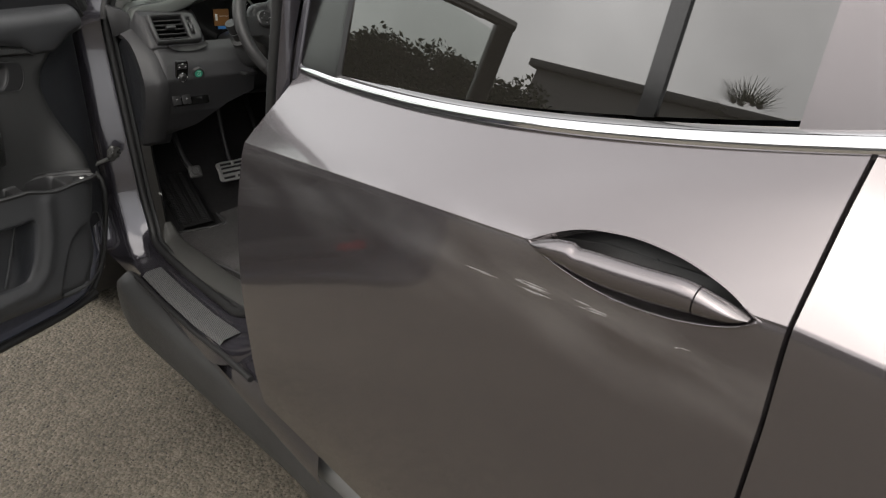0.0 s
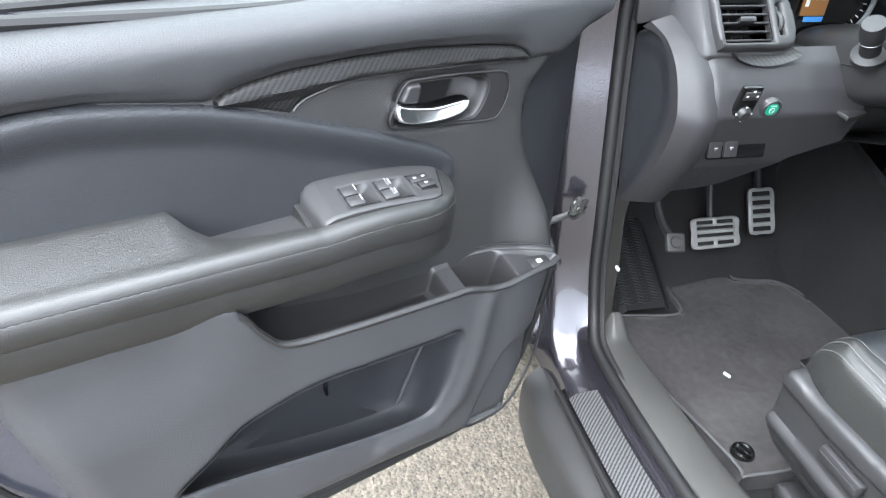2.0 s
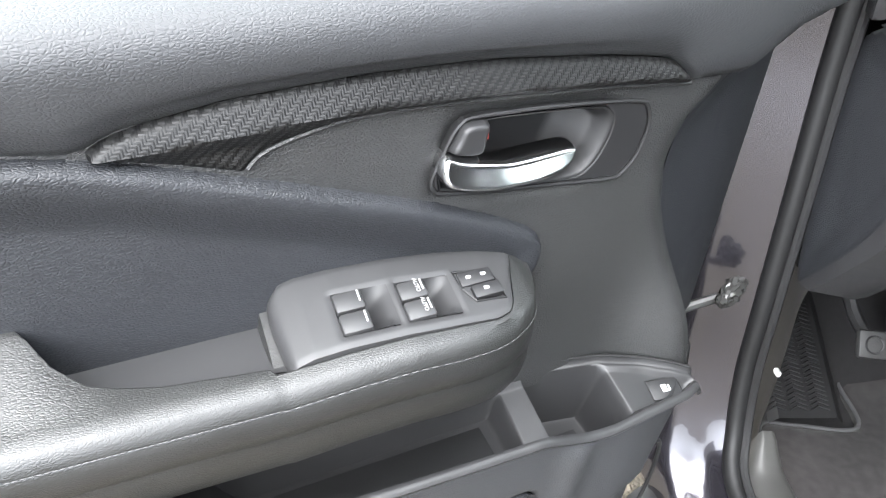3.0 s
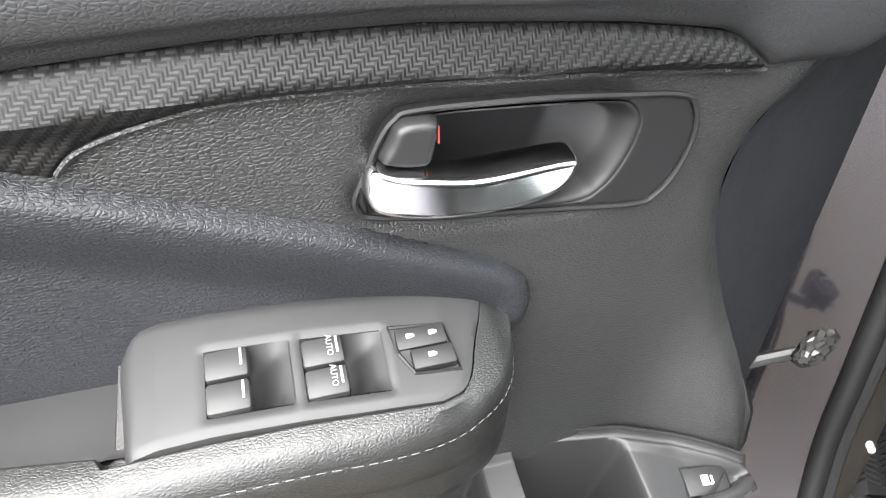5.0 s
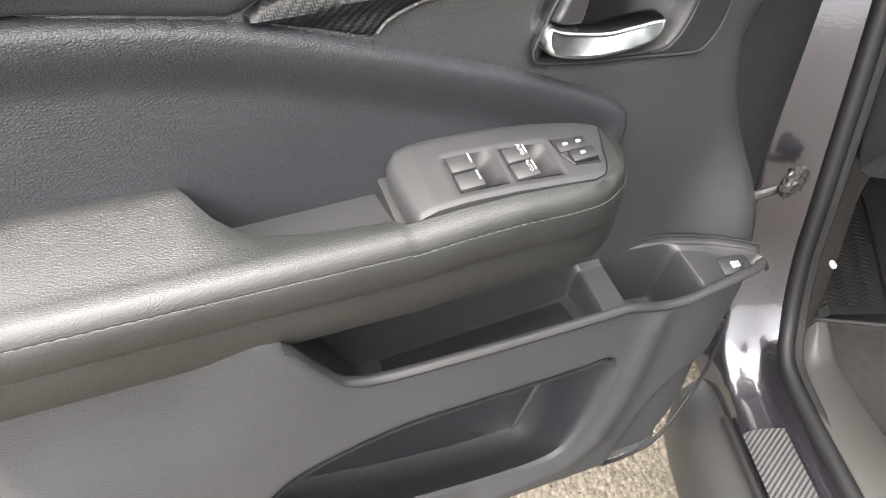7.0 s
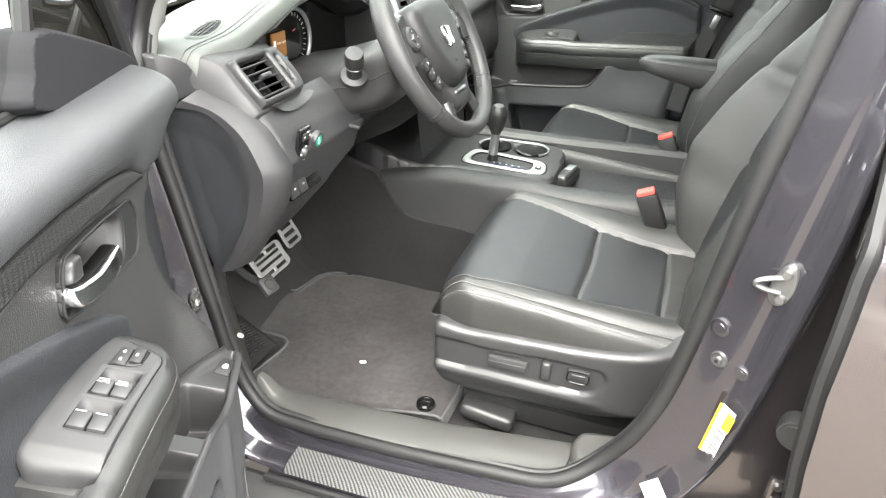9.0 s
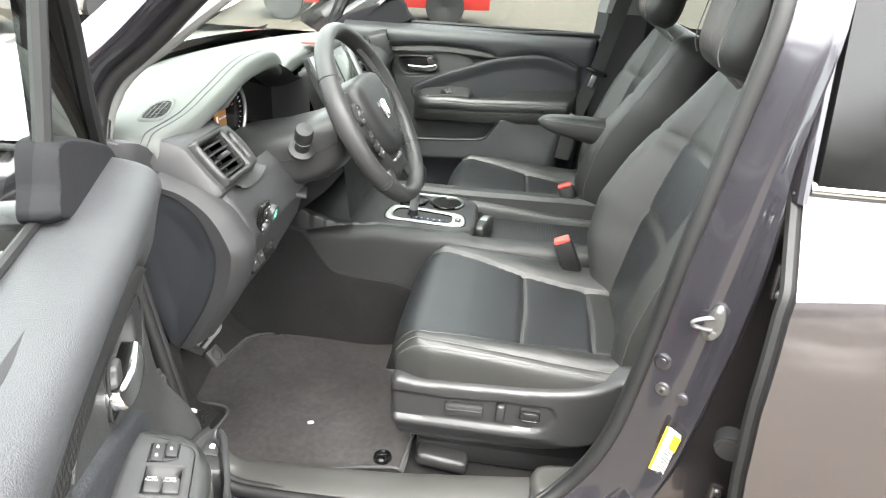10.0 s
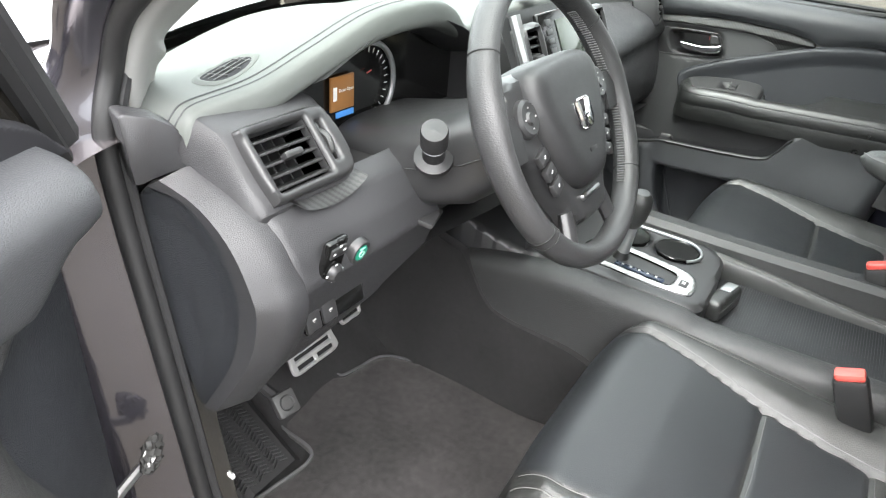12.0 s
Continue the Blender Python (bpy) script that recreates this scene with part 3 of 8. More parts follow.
    for u, z in curve_through([(0.81, 1.12), (0.854, 1.092), (0.897, 1.052), (0.918, 1.02), (0.921, 0.97), (0.905, 0.913), (0.882, 0.838), (0.872, 0.79), (0.866, 0.70), (0.882, 0.60)], 48):
        out = min(u - 0.03, 0.784)
        flank.append([(u + 0.002, -0.3225, z), (u - 0.006, -0.3245, z), (u - 0.02, -0.331, z), (0.5 * (u + out), -0.346, z), (out + 0.008, -0.361, z), (out, -0.369, z), (out + 0.004, -0.392, z)])
    p("flank_cover", loft(flank, False), VINYL_DARK, label="dark cover on the door's hinge end")

    # upper roll
    zlow = at([0.79, 0.84, 0.883, 0.936, 0.945, 0.962, 1.014, 1.11, 1.19, 1.272, 1.332, 1.353, 1.461, 1.523, 1.584, 1.70], [1.122, 1.105, 1.075, 1.0755, 1.0865, 1.096, 1.104, 1.112, 1.1125, 1.108, 1.0985, 1.0885, 1.1065, 1.1065, 1.0935, 1.06])
    rows = []
    for u in np.concatenate([[0.7995, 0.80, 0.803, 0.809], np.linspace(0.82, 1.66, 90), [1.67, 1.676, 1.679]]):
        zl = float(zlow(u))
        e = min(1, max(0, (u - 0.799) / 0.012)) ** 0.5 * min(1, max(0, (1.680 - u) / 0.02)) ** 0.5
        prof = [(-0.335, zl - 0.004), (-0.311, zl - 0.001), (-0.304, zl + 0.003), (-0.2995, zl + 0.009), (-0.294, 0.5 * (zl + 1.135)), (-0.2905, 1.135), (-0.2925, 1.148), (-0.301, 1.159), (-0.317, 1.1665), (-0.342, 1.1715), (-0.374, 1.174)]
        rows.append([(u, -0.372 + (n + 0.372) * (0.75 + 0.25 * e), z) for n, z in curve_through(prof, 30)])
    upper = p("upper_roll", loft(rows, False), ROLL, label="soft dark grey padded upper roll")
    p("belt_seal", tube(curve_through([(0.97, -0.375, 1.176), (1.3, -0.375, 1.178), (1.7, -0.375, 1.176)], 20), 0.006), RUBBER)

    # slanted carbon strip
    strip_loop = np.vstack([curve_through(CARB_TOP, 50), curve_through(CARB_LOW, 40)[1:-1], curve_through([(1.269, 1.061), (1.31, 1.074), (1.351, 1.0855)], 8)])

    def strip_h(a, b, d):
        mid = np.interp(a, [0.936, 0.96, 1.012, 1.112, 1.19, 1.252, 1.308, 1.352], [1.079, 1.083, 1.087, 1.0925, 1.0935, 1.090, 1.087, 1.086])
        fall = np.minimum(0.45 * np.maximum(b - mid, 0) + 0.7 * np.maximum(mid - b, 0), 0.008)
        return -0.3085 + 0.0105 * step(0, 0.003, d) - fall * step(0, 0.003, d)
    p("carbon_strip", face(relief(strip_loop, strip_h, 0.0028)), CARBON_DOOR, label="black carbon-weave trim strip")

    p("panel_bead", tube([(u, -0.3055, z) for u, z in curve_through(CARB_LOW[:-1] + [(1.266, 1.064)], 40)], 0.0016, 6), VINYL)

    # padded insert
    ins = np.vstack([curve_through(INSERT_TOP, 90), curve_through([(1.07, 0.915), (1.2, 0.91), (1.4, 0.92), (1.6, 0.94), (1.625, 0.95)], 24)])

    def insert_h(a, b, d):
        top = line_dist(np.column_stack([a, b]), curve_through(INSERT_TOP, 60))
        return -0.316 + 0.019 * np.sqrt(np.clip(1 - (1 - np.clip(top / 0.009, 0, 1)) ** 2, 0, 1)) - 0.010 * step(0.012, 0.05, top)
    p("padded_insert", face(relief(ins, insert_h, 0.0032)), VINYL_DARK, label="padded dark leatherette door insert")

    # inner handle
    bez = smooth_loop(BEZEL, 110)
    bezel = p("handle_bezel", face(relief(bez, lambda a, b, d: -0.3095 + 0.0025 * step(0, 0.0020, d), 0.0011, holes=[smooth_loop(CAVITY, 160)], floor=-0.32)), PLASTIC, label="smooth black bezel round the inner handle")
    cav = smooth_loop(CAVITY, 160)
    cav = cav.mean(0) + (cav - cav.mean(0)) * 1.012
    p("handle_cup", face(relief(cav, lambda a, b, d: -0.3073 - 0.036 * step(0.0004, 0.011, d) * (0.10 + 0.90 * step(1.000, 1.045, a + 0.35 * (b - 1.03))), 0.0009)), PLASTIC, bezel, "", 60)
    p("bezel_rim", tube([(a, -0.3065, b) for a, b in bez], 0.0016, 6, True), PLASTIC, bezel)
    lever = p("handle_lever", face(relief(smooth_loop(LEVER, 90), lambda a, b, d: -0.3085 + 0.0125 * np.sqrt(np.clip(1 - (1 - np.clip(d / 0.0042, 0, 1)) ** 2, 0, 1)) - (0.42 if driver else 0.10) * (b - 1.034) + 0.025 * (a - 1.034) + 0.0022 * np.sin((a - 1.03) * 26), 0.0009, floor=-0.315)), plain("soft_chrome", (0.80, 0.80, 0.81), 0.12, 1.0), bezel, "polished chrome pull lever")
    p("lock_knob", face(relief(smooth_loop(KNOB, 50), dome(-0.309, -0.299, 0.005), 0.0011, floor=-0.33)), PLASTIC_SMOOTH, bezel)
    p("lock_mark", box((1.1055, -0.3085, 1.060), (0.0008, 0.006, 0.009), 0.0003), RED_BUTTON, bezel)

    # armrest, hollowed behind the switch pod
    crown = at([1.066, 1.079, 1.095, 1.11, 1.143, 1.186, 1.227, 1.25, 1.262, 1.2705], [0.946, 0.951, 0.956, 0.9595, 0.964, 0.9685, 0.9705, 0.9695, 0.966, 0.9605])
    hide_crown = at([1.066, 1.079, 1.095, 1.11, 1.143, 1.186, 1.227, 1.28], [0.946, 0.951, 0.956, 0.9595, 0.9635, 0.967, 0.9675, 0.9655])

    def on_pod(u, n):
        return crown(u) + 0.28 * (-0.286 - np.asarray(n))
    pod_edge = at([1.079, 1.086, 1.094, 1.10, 1.107, 1.119, 1.14, 1.28], [-0.314, -0.292, -0.274, -0.258, -0.248, -0.2435, -0.2432, -0.2435])
    well_edge = at([1.2785, 1.34, 1.381, 1.398, 1.410, 1.422, 1.43], [-0.250, -0.257, -0.268, -0.283, -0.302, -0.318, -0.335])
    rows, stitch = [], []
    us = np.concatenate([1.066 + 0.10 * (1 - np.cos(np.linspace(0, math.pi / 2, 34))), np.linspace(1.174, 1.275, 22), np.linspace(1.2786, 1.43, 60), np.linspace(1.436, 1.60, 28), 1.60 + 0.04 * np.sin(np.linspace(0.1, math.pi / 2, 10))])
    for u in us:
        no = -0.312 + 0.086 * ((1 - min(1.0, abs((1.17 - u) / 0.1041)) ** 2.6) ** (1 / 2.6) if u < 1.17 else (math.sqrt(max(0.002, 1 - ((u - 1.60) / 0.0405) ** 2)) if u > 1.60 else 1))
        L = lambda k: -0.312 + k * (no + 0.312)
        if u > 1.2785:
            z = 0.9526 + 0.05 * (u - 1.2785)
            ni = float(well_edge(u))
            lift = lambda n: z + 0.023 * float(np.clip((-0.245 - n) / 0.06, 0, 1)) * float(step(1.35, 1.42, u))
            low = 0.9345
            ns_ = np.sort(np.concatenate([np.linspace(-0.316, L(0.80), 12), np.clip(ni + np.linspace(-0.010, 0.003, 14), -0.316, L(0.80))]))
            tops = [(n, low + (lift(n) - low) * float(step(ni - 0.008, ni + 0.001, n))) for n in ns_]
        else:
            drop = 0.004 * float(step(1.085, 1.068, u))
            hi = lambda n: float(hide_crown(u)) + 0.28 * (-0.286 - n) - 0.0012 - drop
            ne = float(pod_edge(u))
            nf = max(ne + 0.004, L(0.82))
            z = hi(nf)
            ns_ = np.sort(np.concatenate([np.linspace(-0.316, nf, 12), np.clip(ne + np.linspace(-0.006, 0.002, 14), -0.316, nf)]))
            tops = [(n, hi(n) - (0.02 * float(step(ne + 0.0005, ne - 0.004, n)) if u > 1.0795 else 0)) for n in ns_]
        ring = tops + [(L(0.90), z - 0.0012), (L(0.955), z - 0.0045), (L(0.99), z - 0.0100), (L(1.0), z - 0.0130), (L(0.985), z - 0.0150), (L(1.0), z - 0.0170), (L(1.005), z - 0.030), (L(0.985), z - 0.0405), (L(0.95), z - 0.0435), (L(0.955), z - 0.0465), (L(0.93), z - 0.066), (L(0.84), z - 0.084), (-0.316, z - 0.094)]
        rows.append([(u, n, zz) for n, zz in ring])
        stitch.append((u, L(0.992) + 0.0008, z - 0.0140))
    armrest = p("armrest", loft(rows), LEATHER, label="stitched black leather armrest")
    p("recess_floor", relief(np.array([(1.262, -0.3125), (1.262, -0.257), (1.34, -0.263), (1.375, -0.270), (1.40, -0.292), (1.402, -0.3125)]), lambda a, b, d: 0.9385 + 0.0008 * np.sin(b * 2600), 0.0024), POD, armrest, "ribbed grey floor of the pull recess")
    sp = np.array(stitch)
    sp = curve_through(sp, 520)
    p("stitching", join(*[tube(sp[i:i + 4], 0.00035, 4) for i in range(0, 512, 5)]), THREAD, armrest, "row of grey stitches")

    # lower part with the map pocket and the speaker
    low_loop = np.vstack([curve_through(LIP, 60), curve_through(LOW_RIM, 80)])
    p("card_edge_seal", tube([(u, -0.319, z) for u, z in curve_through([(0.90, 0.40), (1.176, 0.402), (1.366, 0.424), (1.476, 0.456), (1.545, 0.490), (1.578, 0.54), (1.611, 0.611), (1.650, 0.69), (1.660, 0.80), (1.662, 1.0)], 60)], 0.0045, 6), RUBBER)
    spk, mpk = smooth_loop(SPEAKER, 50), smooth_loop(MAP_POCKET, 70)
    rim_line = curve_through(LOW_RIM, 60)

    def low_h(a, b, d):
        P = np.column_stack([a, b])
        r = line_dist(P, rim_line)
        h = -0.314 + 0.083 * np.sqrt(np.clip(1 - (1 - np.clip(r / 0.055, 0, 1)) ** 2, 0, 1))
        h = h - 0.020 * step(0.98, 0.87, a)
        h = h + 0.007 * np.exp(-(line_dist(P, [(1.030, 0.76), (1.036, 0.71), (1.048, 0.65), (1.070, 0.59), (1.11, 0.556), (1.2, 0.556)]) / 0.016) ** 2)
        h = h - 0.004 * (1 - step(0, 0.006, d))
        h = h - 0.010 * step(0.75, 0.86, b) * step(1.36, 1.46, a)
        h = h - 0.011 * step(0.0, 0.005, edge_dist(P, spk))
        return h
    lower = p("lower_panel", face(relief(low_loop, low_h, 0.0045, holes=[mpk])), ROLL, label="dark grey lower panel with map pocket", sharp=60)
    ring, mid = smooth_loop(MAP_POCKET, 110), np.array((1.25, 0.675))
    rim_n = low_h(ring[:, 0], ring[:, 1], np.full(len(ring), 0.01))
    tub = []
    for sc, dep in ((1.012, 0.001), (1.0, -0.0015), (0.99, -0.004), (0.975, -0.012), (0.955, -0.045), (0.935, -0.072), (0.90, -0.078), (0.5, -0.079), (0.02, -0.079)):
        q2 = mid + sc * (ring - mid)
        q2[:, 1] -= 0.055 * float(step(0.985, 0.95, sc)) * step(0.72, 0.60, ring[:, 1])
        tub.append([(a, float(n) - -dep if sc > 0.96 else float(n) * 0.3 - 0.236 * 0.7 + dep, b) for (a, b), n in zip(q2, rim_n)])
    p("map_pocket", loft(tub, True, False), VINYL_DARK, lower, "deep map pocket", 60)
    # paler tube drawing the light line where the pocket's walls meet
    p("pocket_edge_line", tube([(1.076, -0.300, 0.700), (1.104, -0.301, 0.632), (1.138, -0.300, 0.552)], 0.0028, 6), ROLL, lower)
    p("speaker_rim", tube([(a, -0.237 - 0.026 * float(step(0.98, 0.87, a)) - 0.004, b) for a, b in spk], 0.0025, 6, True), PLASTIC, lower)
    if driver:
        lens = p("reflector", box((1.4715, -0.2315, 0.588), (0.075, 0.007, 0.031), 0.003, Euler((0, radians(-12), 0)).to_matrix()), RED_LENS, label="red rear-facing reflector")
    # shelf behind the lip
    back_n = at([0.884, 0.90, 0.93, 0.97, 1.03, 1.40], [-0.258, -0.268, -0.285, -0.300, -0.3112, -0.3112])
    back_z = at([0.884, 0.90, 0.97, 1.03, 1.08, 1.2, 1.30, 1.376], [0.7815, 0.785, 0.7905, 0.789, 0.792, 0.80, 0.822, 0.888])
    front_n = at([0.884, 0.90, 0.95, 0.99, 1.40], [-0.2495, -0.2435, -0.238, -0.2345, -0.2345])
    lip = curve_through(LIP, 200)[::-1]
    lip_z = lambda u: np.interp(u, lip[:, 0], lip[:, 1]) + 0.002

    def shelf_z(u, n):
        nb, nf = float(back_n(u)), float(front_n(u))
        s = np.clip((n - nb) / (nf - nb), 0, 1)
        base = 0.755 + 0.115 * step(1.31, 1.378, u)
        ramp = 0.788 - 0.020 * s
        cup_ = 0.722 + 0 * s
        block = 0.788 - 0.014 * s - 0.007 * step(0.96, 0.90, u)
        z = base + (ramp - base) * step(1.088, 1.0735, u)
        z = z + (cup_ - z) * step(1.0495, 1.0445, u)
        z = z + (block - z) * step(0.988, 0.962, u)
        z = z + (back_z(u) - z) * step(0.009, 0.001, n - nb)
        return z + (lip_z(u) - z) * step(nf - 0.007, nf - 0.001, n)
    rows = []
    for u in np.unique(np.concatenate([np.linspace(0.884, 1.376, 150), np.linspace(0.955, 0.99, 30), np.linspace(1.042, 1.09, 40)])):
        nb, nf = float(back_n(u)), float(front_n(u))
        ns = np.concatenate([[nb], nb + np.linspace(0.001, 0.010, 8), np.linspace(nb + 0.012, nf - 0.009, 10) if nf - nb > 0.024 else np.linspace(0.5 * (nb + nf), 0.5 * (nb + nf) + 0.0005, 10), nf - np.linspace(0.007, 0.001, 8), [nf]])
        ns = np.maximum.accumulate(ns)
        rows.append([(u, nb - 0.0040, float(back_z(u)) + 0.0085), (u, nb - 0.0025, float(back_z(u)) + 0.0020)] + [(u, n, float(shelf_z(u, n))) for n in ns] + [(u, nf + 0.0035, float(lip_z(u)) + 0.0004), (u, nf + 0.007, float(lip_z(u)) - 0.0035), (u, nf + 0.004, float(lip_z(u)) - 0.010)])
    rows = [[(u - 0.0045, n, z - 0.008) for u, n, z in rows[0]]] + rows
    shelf = p("door_shelf", loft(rows, False), PLASTIC_SMOOTH, label="open storage shelf with divider moulded in the door", sharp=60)
    p("shelf_mat", box((1.195, -0.272, 0.7560), (0.195, 0.048, 0.002), 0.0008), RUBBER, shelf)
    p("cup_mat", box((1.016, -0.264, 0.7228), (0.040, 0.034, 0.002), 0.004), PLASTIC, shelf)
    p("shelf_seam", tube(curve_through([(u, float(back_n(u)) - 0.0030, float(back_z(u)) + 0.0082) for u in np.linspace(1.36, 0.885, 24)], 50), 0.0014, 6), RUBBER, shelf)
    fz_ = float(shelf_z(0.916, -0.257))
    fuel = p("fuel_flap_switch", box((0.916, -0.2565, fz_ + 0.0005), (0.033, 0.0215, 0.006), 0.0018, Euler((radians(-14), 0, radians(-8))).to_matrix()), PLASTIC, shelf, "small black switch with a white pump sign")
    frot = Euler((radians(-14), 0, radians(-8))).to_matrix()
    on_fuel = lambda a, b: Vector((0.916, -0.2565, fz_ + 0.0005)) + frot @ Vector((a, b, 0.0032))
    p("switch_gap", tube([on_fuel(a, b) - Vector((0, 0, 0.0016)) for a, b in ((-0.0172, -0.0115), (0.0172, -0.0115), (0.0172, 0.0115), (-0.0172, 0.0115))], 0.0009, 5, True), RUBBER, fuel)
    p("pump_sign", join(box(on_fuel(0.001, 0), (0.0055, 0.0075, 0.0008), 0.0002, frot), box(on_fuel(-0.0043, 0.0), (0.0015, 0.006, 0.0008), 0.0002, frot), box(on_fuel(-0.0030, 0.0028), (0.003, 0.0014, 0.0008), 0.0002, frot)), WHITE_INK, fuel)

    # switch pod
    cells = [(1.189, 1.229, -0.2855, -0.2525), (1.143, 1.1835, -0.2845, -0.2525)] if driver else [(1.165, 1.21, -0.2855, -0.2525)]
    pod_loop = np.vstack([curve_through([(1.2662, -0.2438), (1.2685, -0.268), (1.2705, -0.292), (1.2690, -0.3015), (1.2625, -0.3085), (1.252, -0.3118), (1.20, -0.3125), (1.14, -0.3125), (1.084, -0.3115)], 50),
                          curve_through([(1.0805, -0.309), (1.0868, -0.2915), (1.0948, -0.274), (1.1008, -0.2585), (1.1075, -0.2490), (1.1195, -0.2442)], 24),
                          [(1.16, -0.2438), (1.22, -0.2440)]])
    wells = [np.array([(a, -0.2855), (b, -0.2855), (b, -0.2525), (a, -0.2525)]) for a, b, c, d in cells]

    def pod_h(a, b, d):
        side = line_dist(np.column_stack([a, b]), [(1.2662, -0.2438), (1.2685, -0.268), (1.2705, -0.292), (1.2690, -0.3015), (1.2625, -0.3085)])
        back = step(0.010, 0.0, b + 0.3125)
        return on_pod(a, b) - 0.0035 * step(0.004, 0.0, side) - 0.0012 * step(0.003, 0, d) - 0.003 * back
    pod = p("switch_pod", relief(pod_loop, pod_h, 0.0022, holes=wells, floor=0.930), POD, label="smooth grey-black window switch pod", sharp=50)
    slope = Euler((math.atan(-0.28), 0, 0)).to_matrix()
    for a, b, c, d in cells:
        cup = []
        for u in np.linspace(a, b, 12):
            k = (u - a) / (b - a)
            dep = 0.014 * float(step(0.0, 0.5, k)) if k < 0.5 else 0.014
            cup.append([(u, n, float(on_pod(u, n)) - dep * (1 - abs(2 * (n - c) / (d - c) - 1) ** 6) - 0.0005) for n in np.linspace(c, d, 9)])
        p("switch_well", loft(cup, False), PLASTIC, pod)
        for j in range(2):
            nc = c + (d - c) * (0.25 + 0.5 * j)
            uc = b - 0.0105
            sw = p("window_switch", box((uc, nc, float(on_pod(uc, nc)) - 0.0025), (0.0205, (d - c) * 0.485, 0.010), 0.0022, slope), POD, pod, "black rocker switch with white marking")
            p("switch_mark", box((uc - 0.0072, nc, float(on_pod(uc, nc)) + 0.0036), (0.0012, 0.009, 0.0008), 0.0002, slope), GREY_INK, sw)
            if driver and a < 1.16:
                q = slope.to_4x4()
                ob = letters("AUTO", 0.0042, Matrix.Translation((uc - 0.0035, nc, float(on_pod(uc, nc)) + 0.0038)) @ q @ Matrix.Rotation(radians(90), 4, "Z"), GREY_INK, sw, "switch_lettering")
    if driver:
        p("lock_recess", tube([(uc, nc, float(on_pod(uc, nc)) + 0.0004) for uc, nc in ((1.1385, -0.2850), (1.1085, -0.2850), (1.1062, -0.2590), (1.1300, -0.2590), (1.1360, -0.2700))], 0.0011, 5, True), RUBBER, pod)
        for (uc, nc, su, sn, up_) in ((1.1228, -0.2783, 0.0265, 0.0125, 0.0), (1.1190, -0.2652, 0.0225, 0.0115, 0.0022)):
            bt = p("lock_button", box((uc, nc, float(on_pod(uc, nc)) - 0.0005 + up_), (su, sn, 0.0065), 0.0014, slope), PLASTIC, pod)
            for du in ((-0.006, 0.006) if up_ == 0 else (0.001,)):
                top_z = float(on_pod(uc, nc)) + 0.0028 + up_
                p("button_mark", join(box((uc + du, nc, top_z), (0.0032, 0.0028, 0.0006), 0.0002, slope), box((uc + du - 0.0022, nc, top_z), (0.0010, 0.0018, 0.0006), 0.0002, slope)), GREY_INK, bt)

    # window frame, sail and pane
    fr = [(0.735, -0.385, 1.15), (0.785, -0.378, 1.25), (0.86, -0.362, 1.37), (0.97, -0.345, 1.47), (1.15, -0.332, 1.535), (1.45, -0.328, 1.565), (1.60, -0.326, 1.572), (1.735, -0.325, 1.575)]
    p("window_frame", tube(curve_through(fr, 70), 0.019, 8), PLASTIC, label="black painted window frame")
    post = []
    for k in np.linspace(0, 1, 12):
        c = np.array((1.762 - 0.030 * k, -0.383 + 0.056 * k, 1.165 + 0.415 * k))
        post.append([tuple(c + d) for d in ((-0.062, 0.010, 0), (-0.060, 0.018, 0), (-0.004, 0.018, 0), (0.004, 0.006, 0), (0.002, -0.022, 0), (-0.058, -0.024, 0))])
    p("rear_post", loft(post), PLASTIC_GLOSS, label="broad black rear post of the window frame")
    p("frame_seal", tube(curve_through([(a + 0.012, b + 0.012, c - 0.014) for a, b, c in fr[:-1]], 70), 0.009, 6), RUBBER)
    p("division_bar", tube(curve_through([(1.005, -0.372, 1.165), (0.972, -0.360, 1.30), (0.945, -0.346, 1.44)], 16), 0.009, 8), RUBBER, label="thin upright window divider")
    sail = [(0.768, 1.150), (0.772, 1.166), (0.80, 1.190), (0.87, 1.217), (0.95, 1.243), (0.985, 1.249), (1.003, 1.243), (1.018, 1.215), (1.028, 1.178), (0.89, 1.147)]
    p("mirror_sail", face(relief(smooth_loop(sail, 50), lambda a, b, d: -0.360 + 0.012 * step(0, 0.005, d), 0.0025, floor=-0.385)), SAIL, label="black sail panel at the mirror's foot")
    sail2 = [(0.74, 1.16), (0.79, 1.25), (0.86, 1.36), (0.94, 1.44), (0.97, 1.30), (1.0, 1.18)]
    p("quarter_blank", face(relief(np.array(sail2), lambda a, b, d: np.full(len(a), -0.376), 0.012)), GLASS_DARK)
    pane = [(1.005, 1.16), (0.95, 1.43), (1.05, 1.49), (1.24, 1.535), (1.45, 1.555), (1.69, 1.54), (1.72, 1.45), (1.74, 1.16)]
    g = p("window_pane", face(relief(np.array(pane), lambda a, b, d: -0.377 + 0.035 * (b - 1.16) / 0.35, 0.02)), GLASS if driver else clear_glass("tinted_door_glass", (0.42, 0.45, 0.43)), label="clear raised side window" if driver else "tinted raised side window")

    # outside mirror
    mp = Vector((0.93, -0.62, 1.18))
    shellrows = []
    for k in np.linspace(0, 1, 12):
        r = math.sqrt(max(0.0, 1 - (1 - k) ** 2))
        c = mp + Vector((-0.055 + 0.06 * k, 0.012 * (1 - k), 0))
        shellrows.append([(c.x, c.y + r * 0.12 * np.sign(math.cos(t)) * abs(math.cos(t)) ** 0.6, c.z + r * 0.085 * np.sign(math.sin(t)) * abs(math.sin(t)) ** 0.6) for t in np.linspace(0, 2 * math.pi, 28, endpoint=False)])
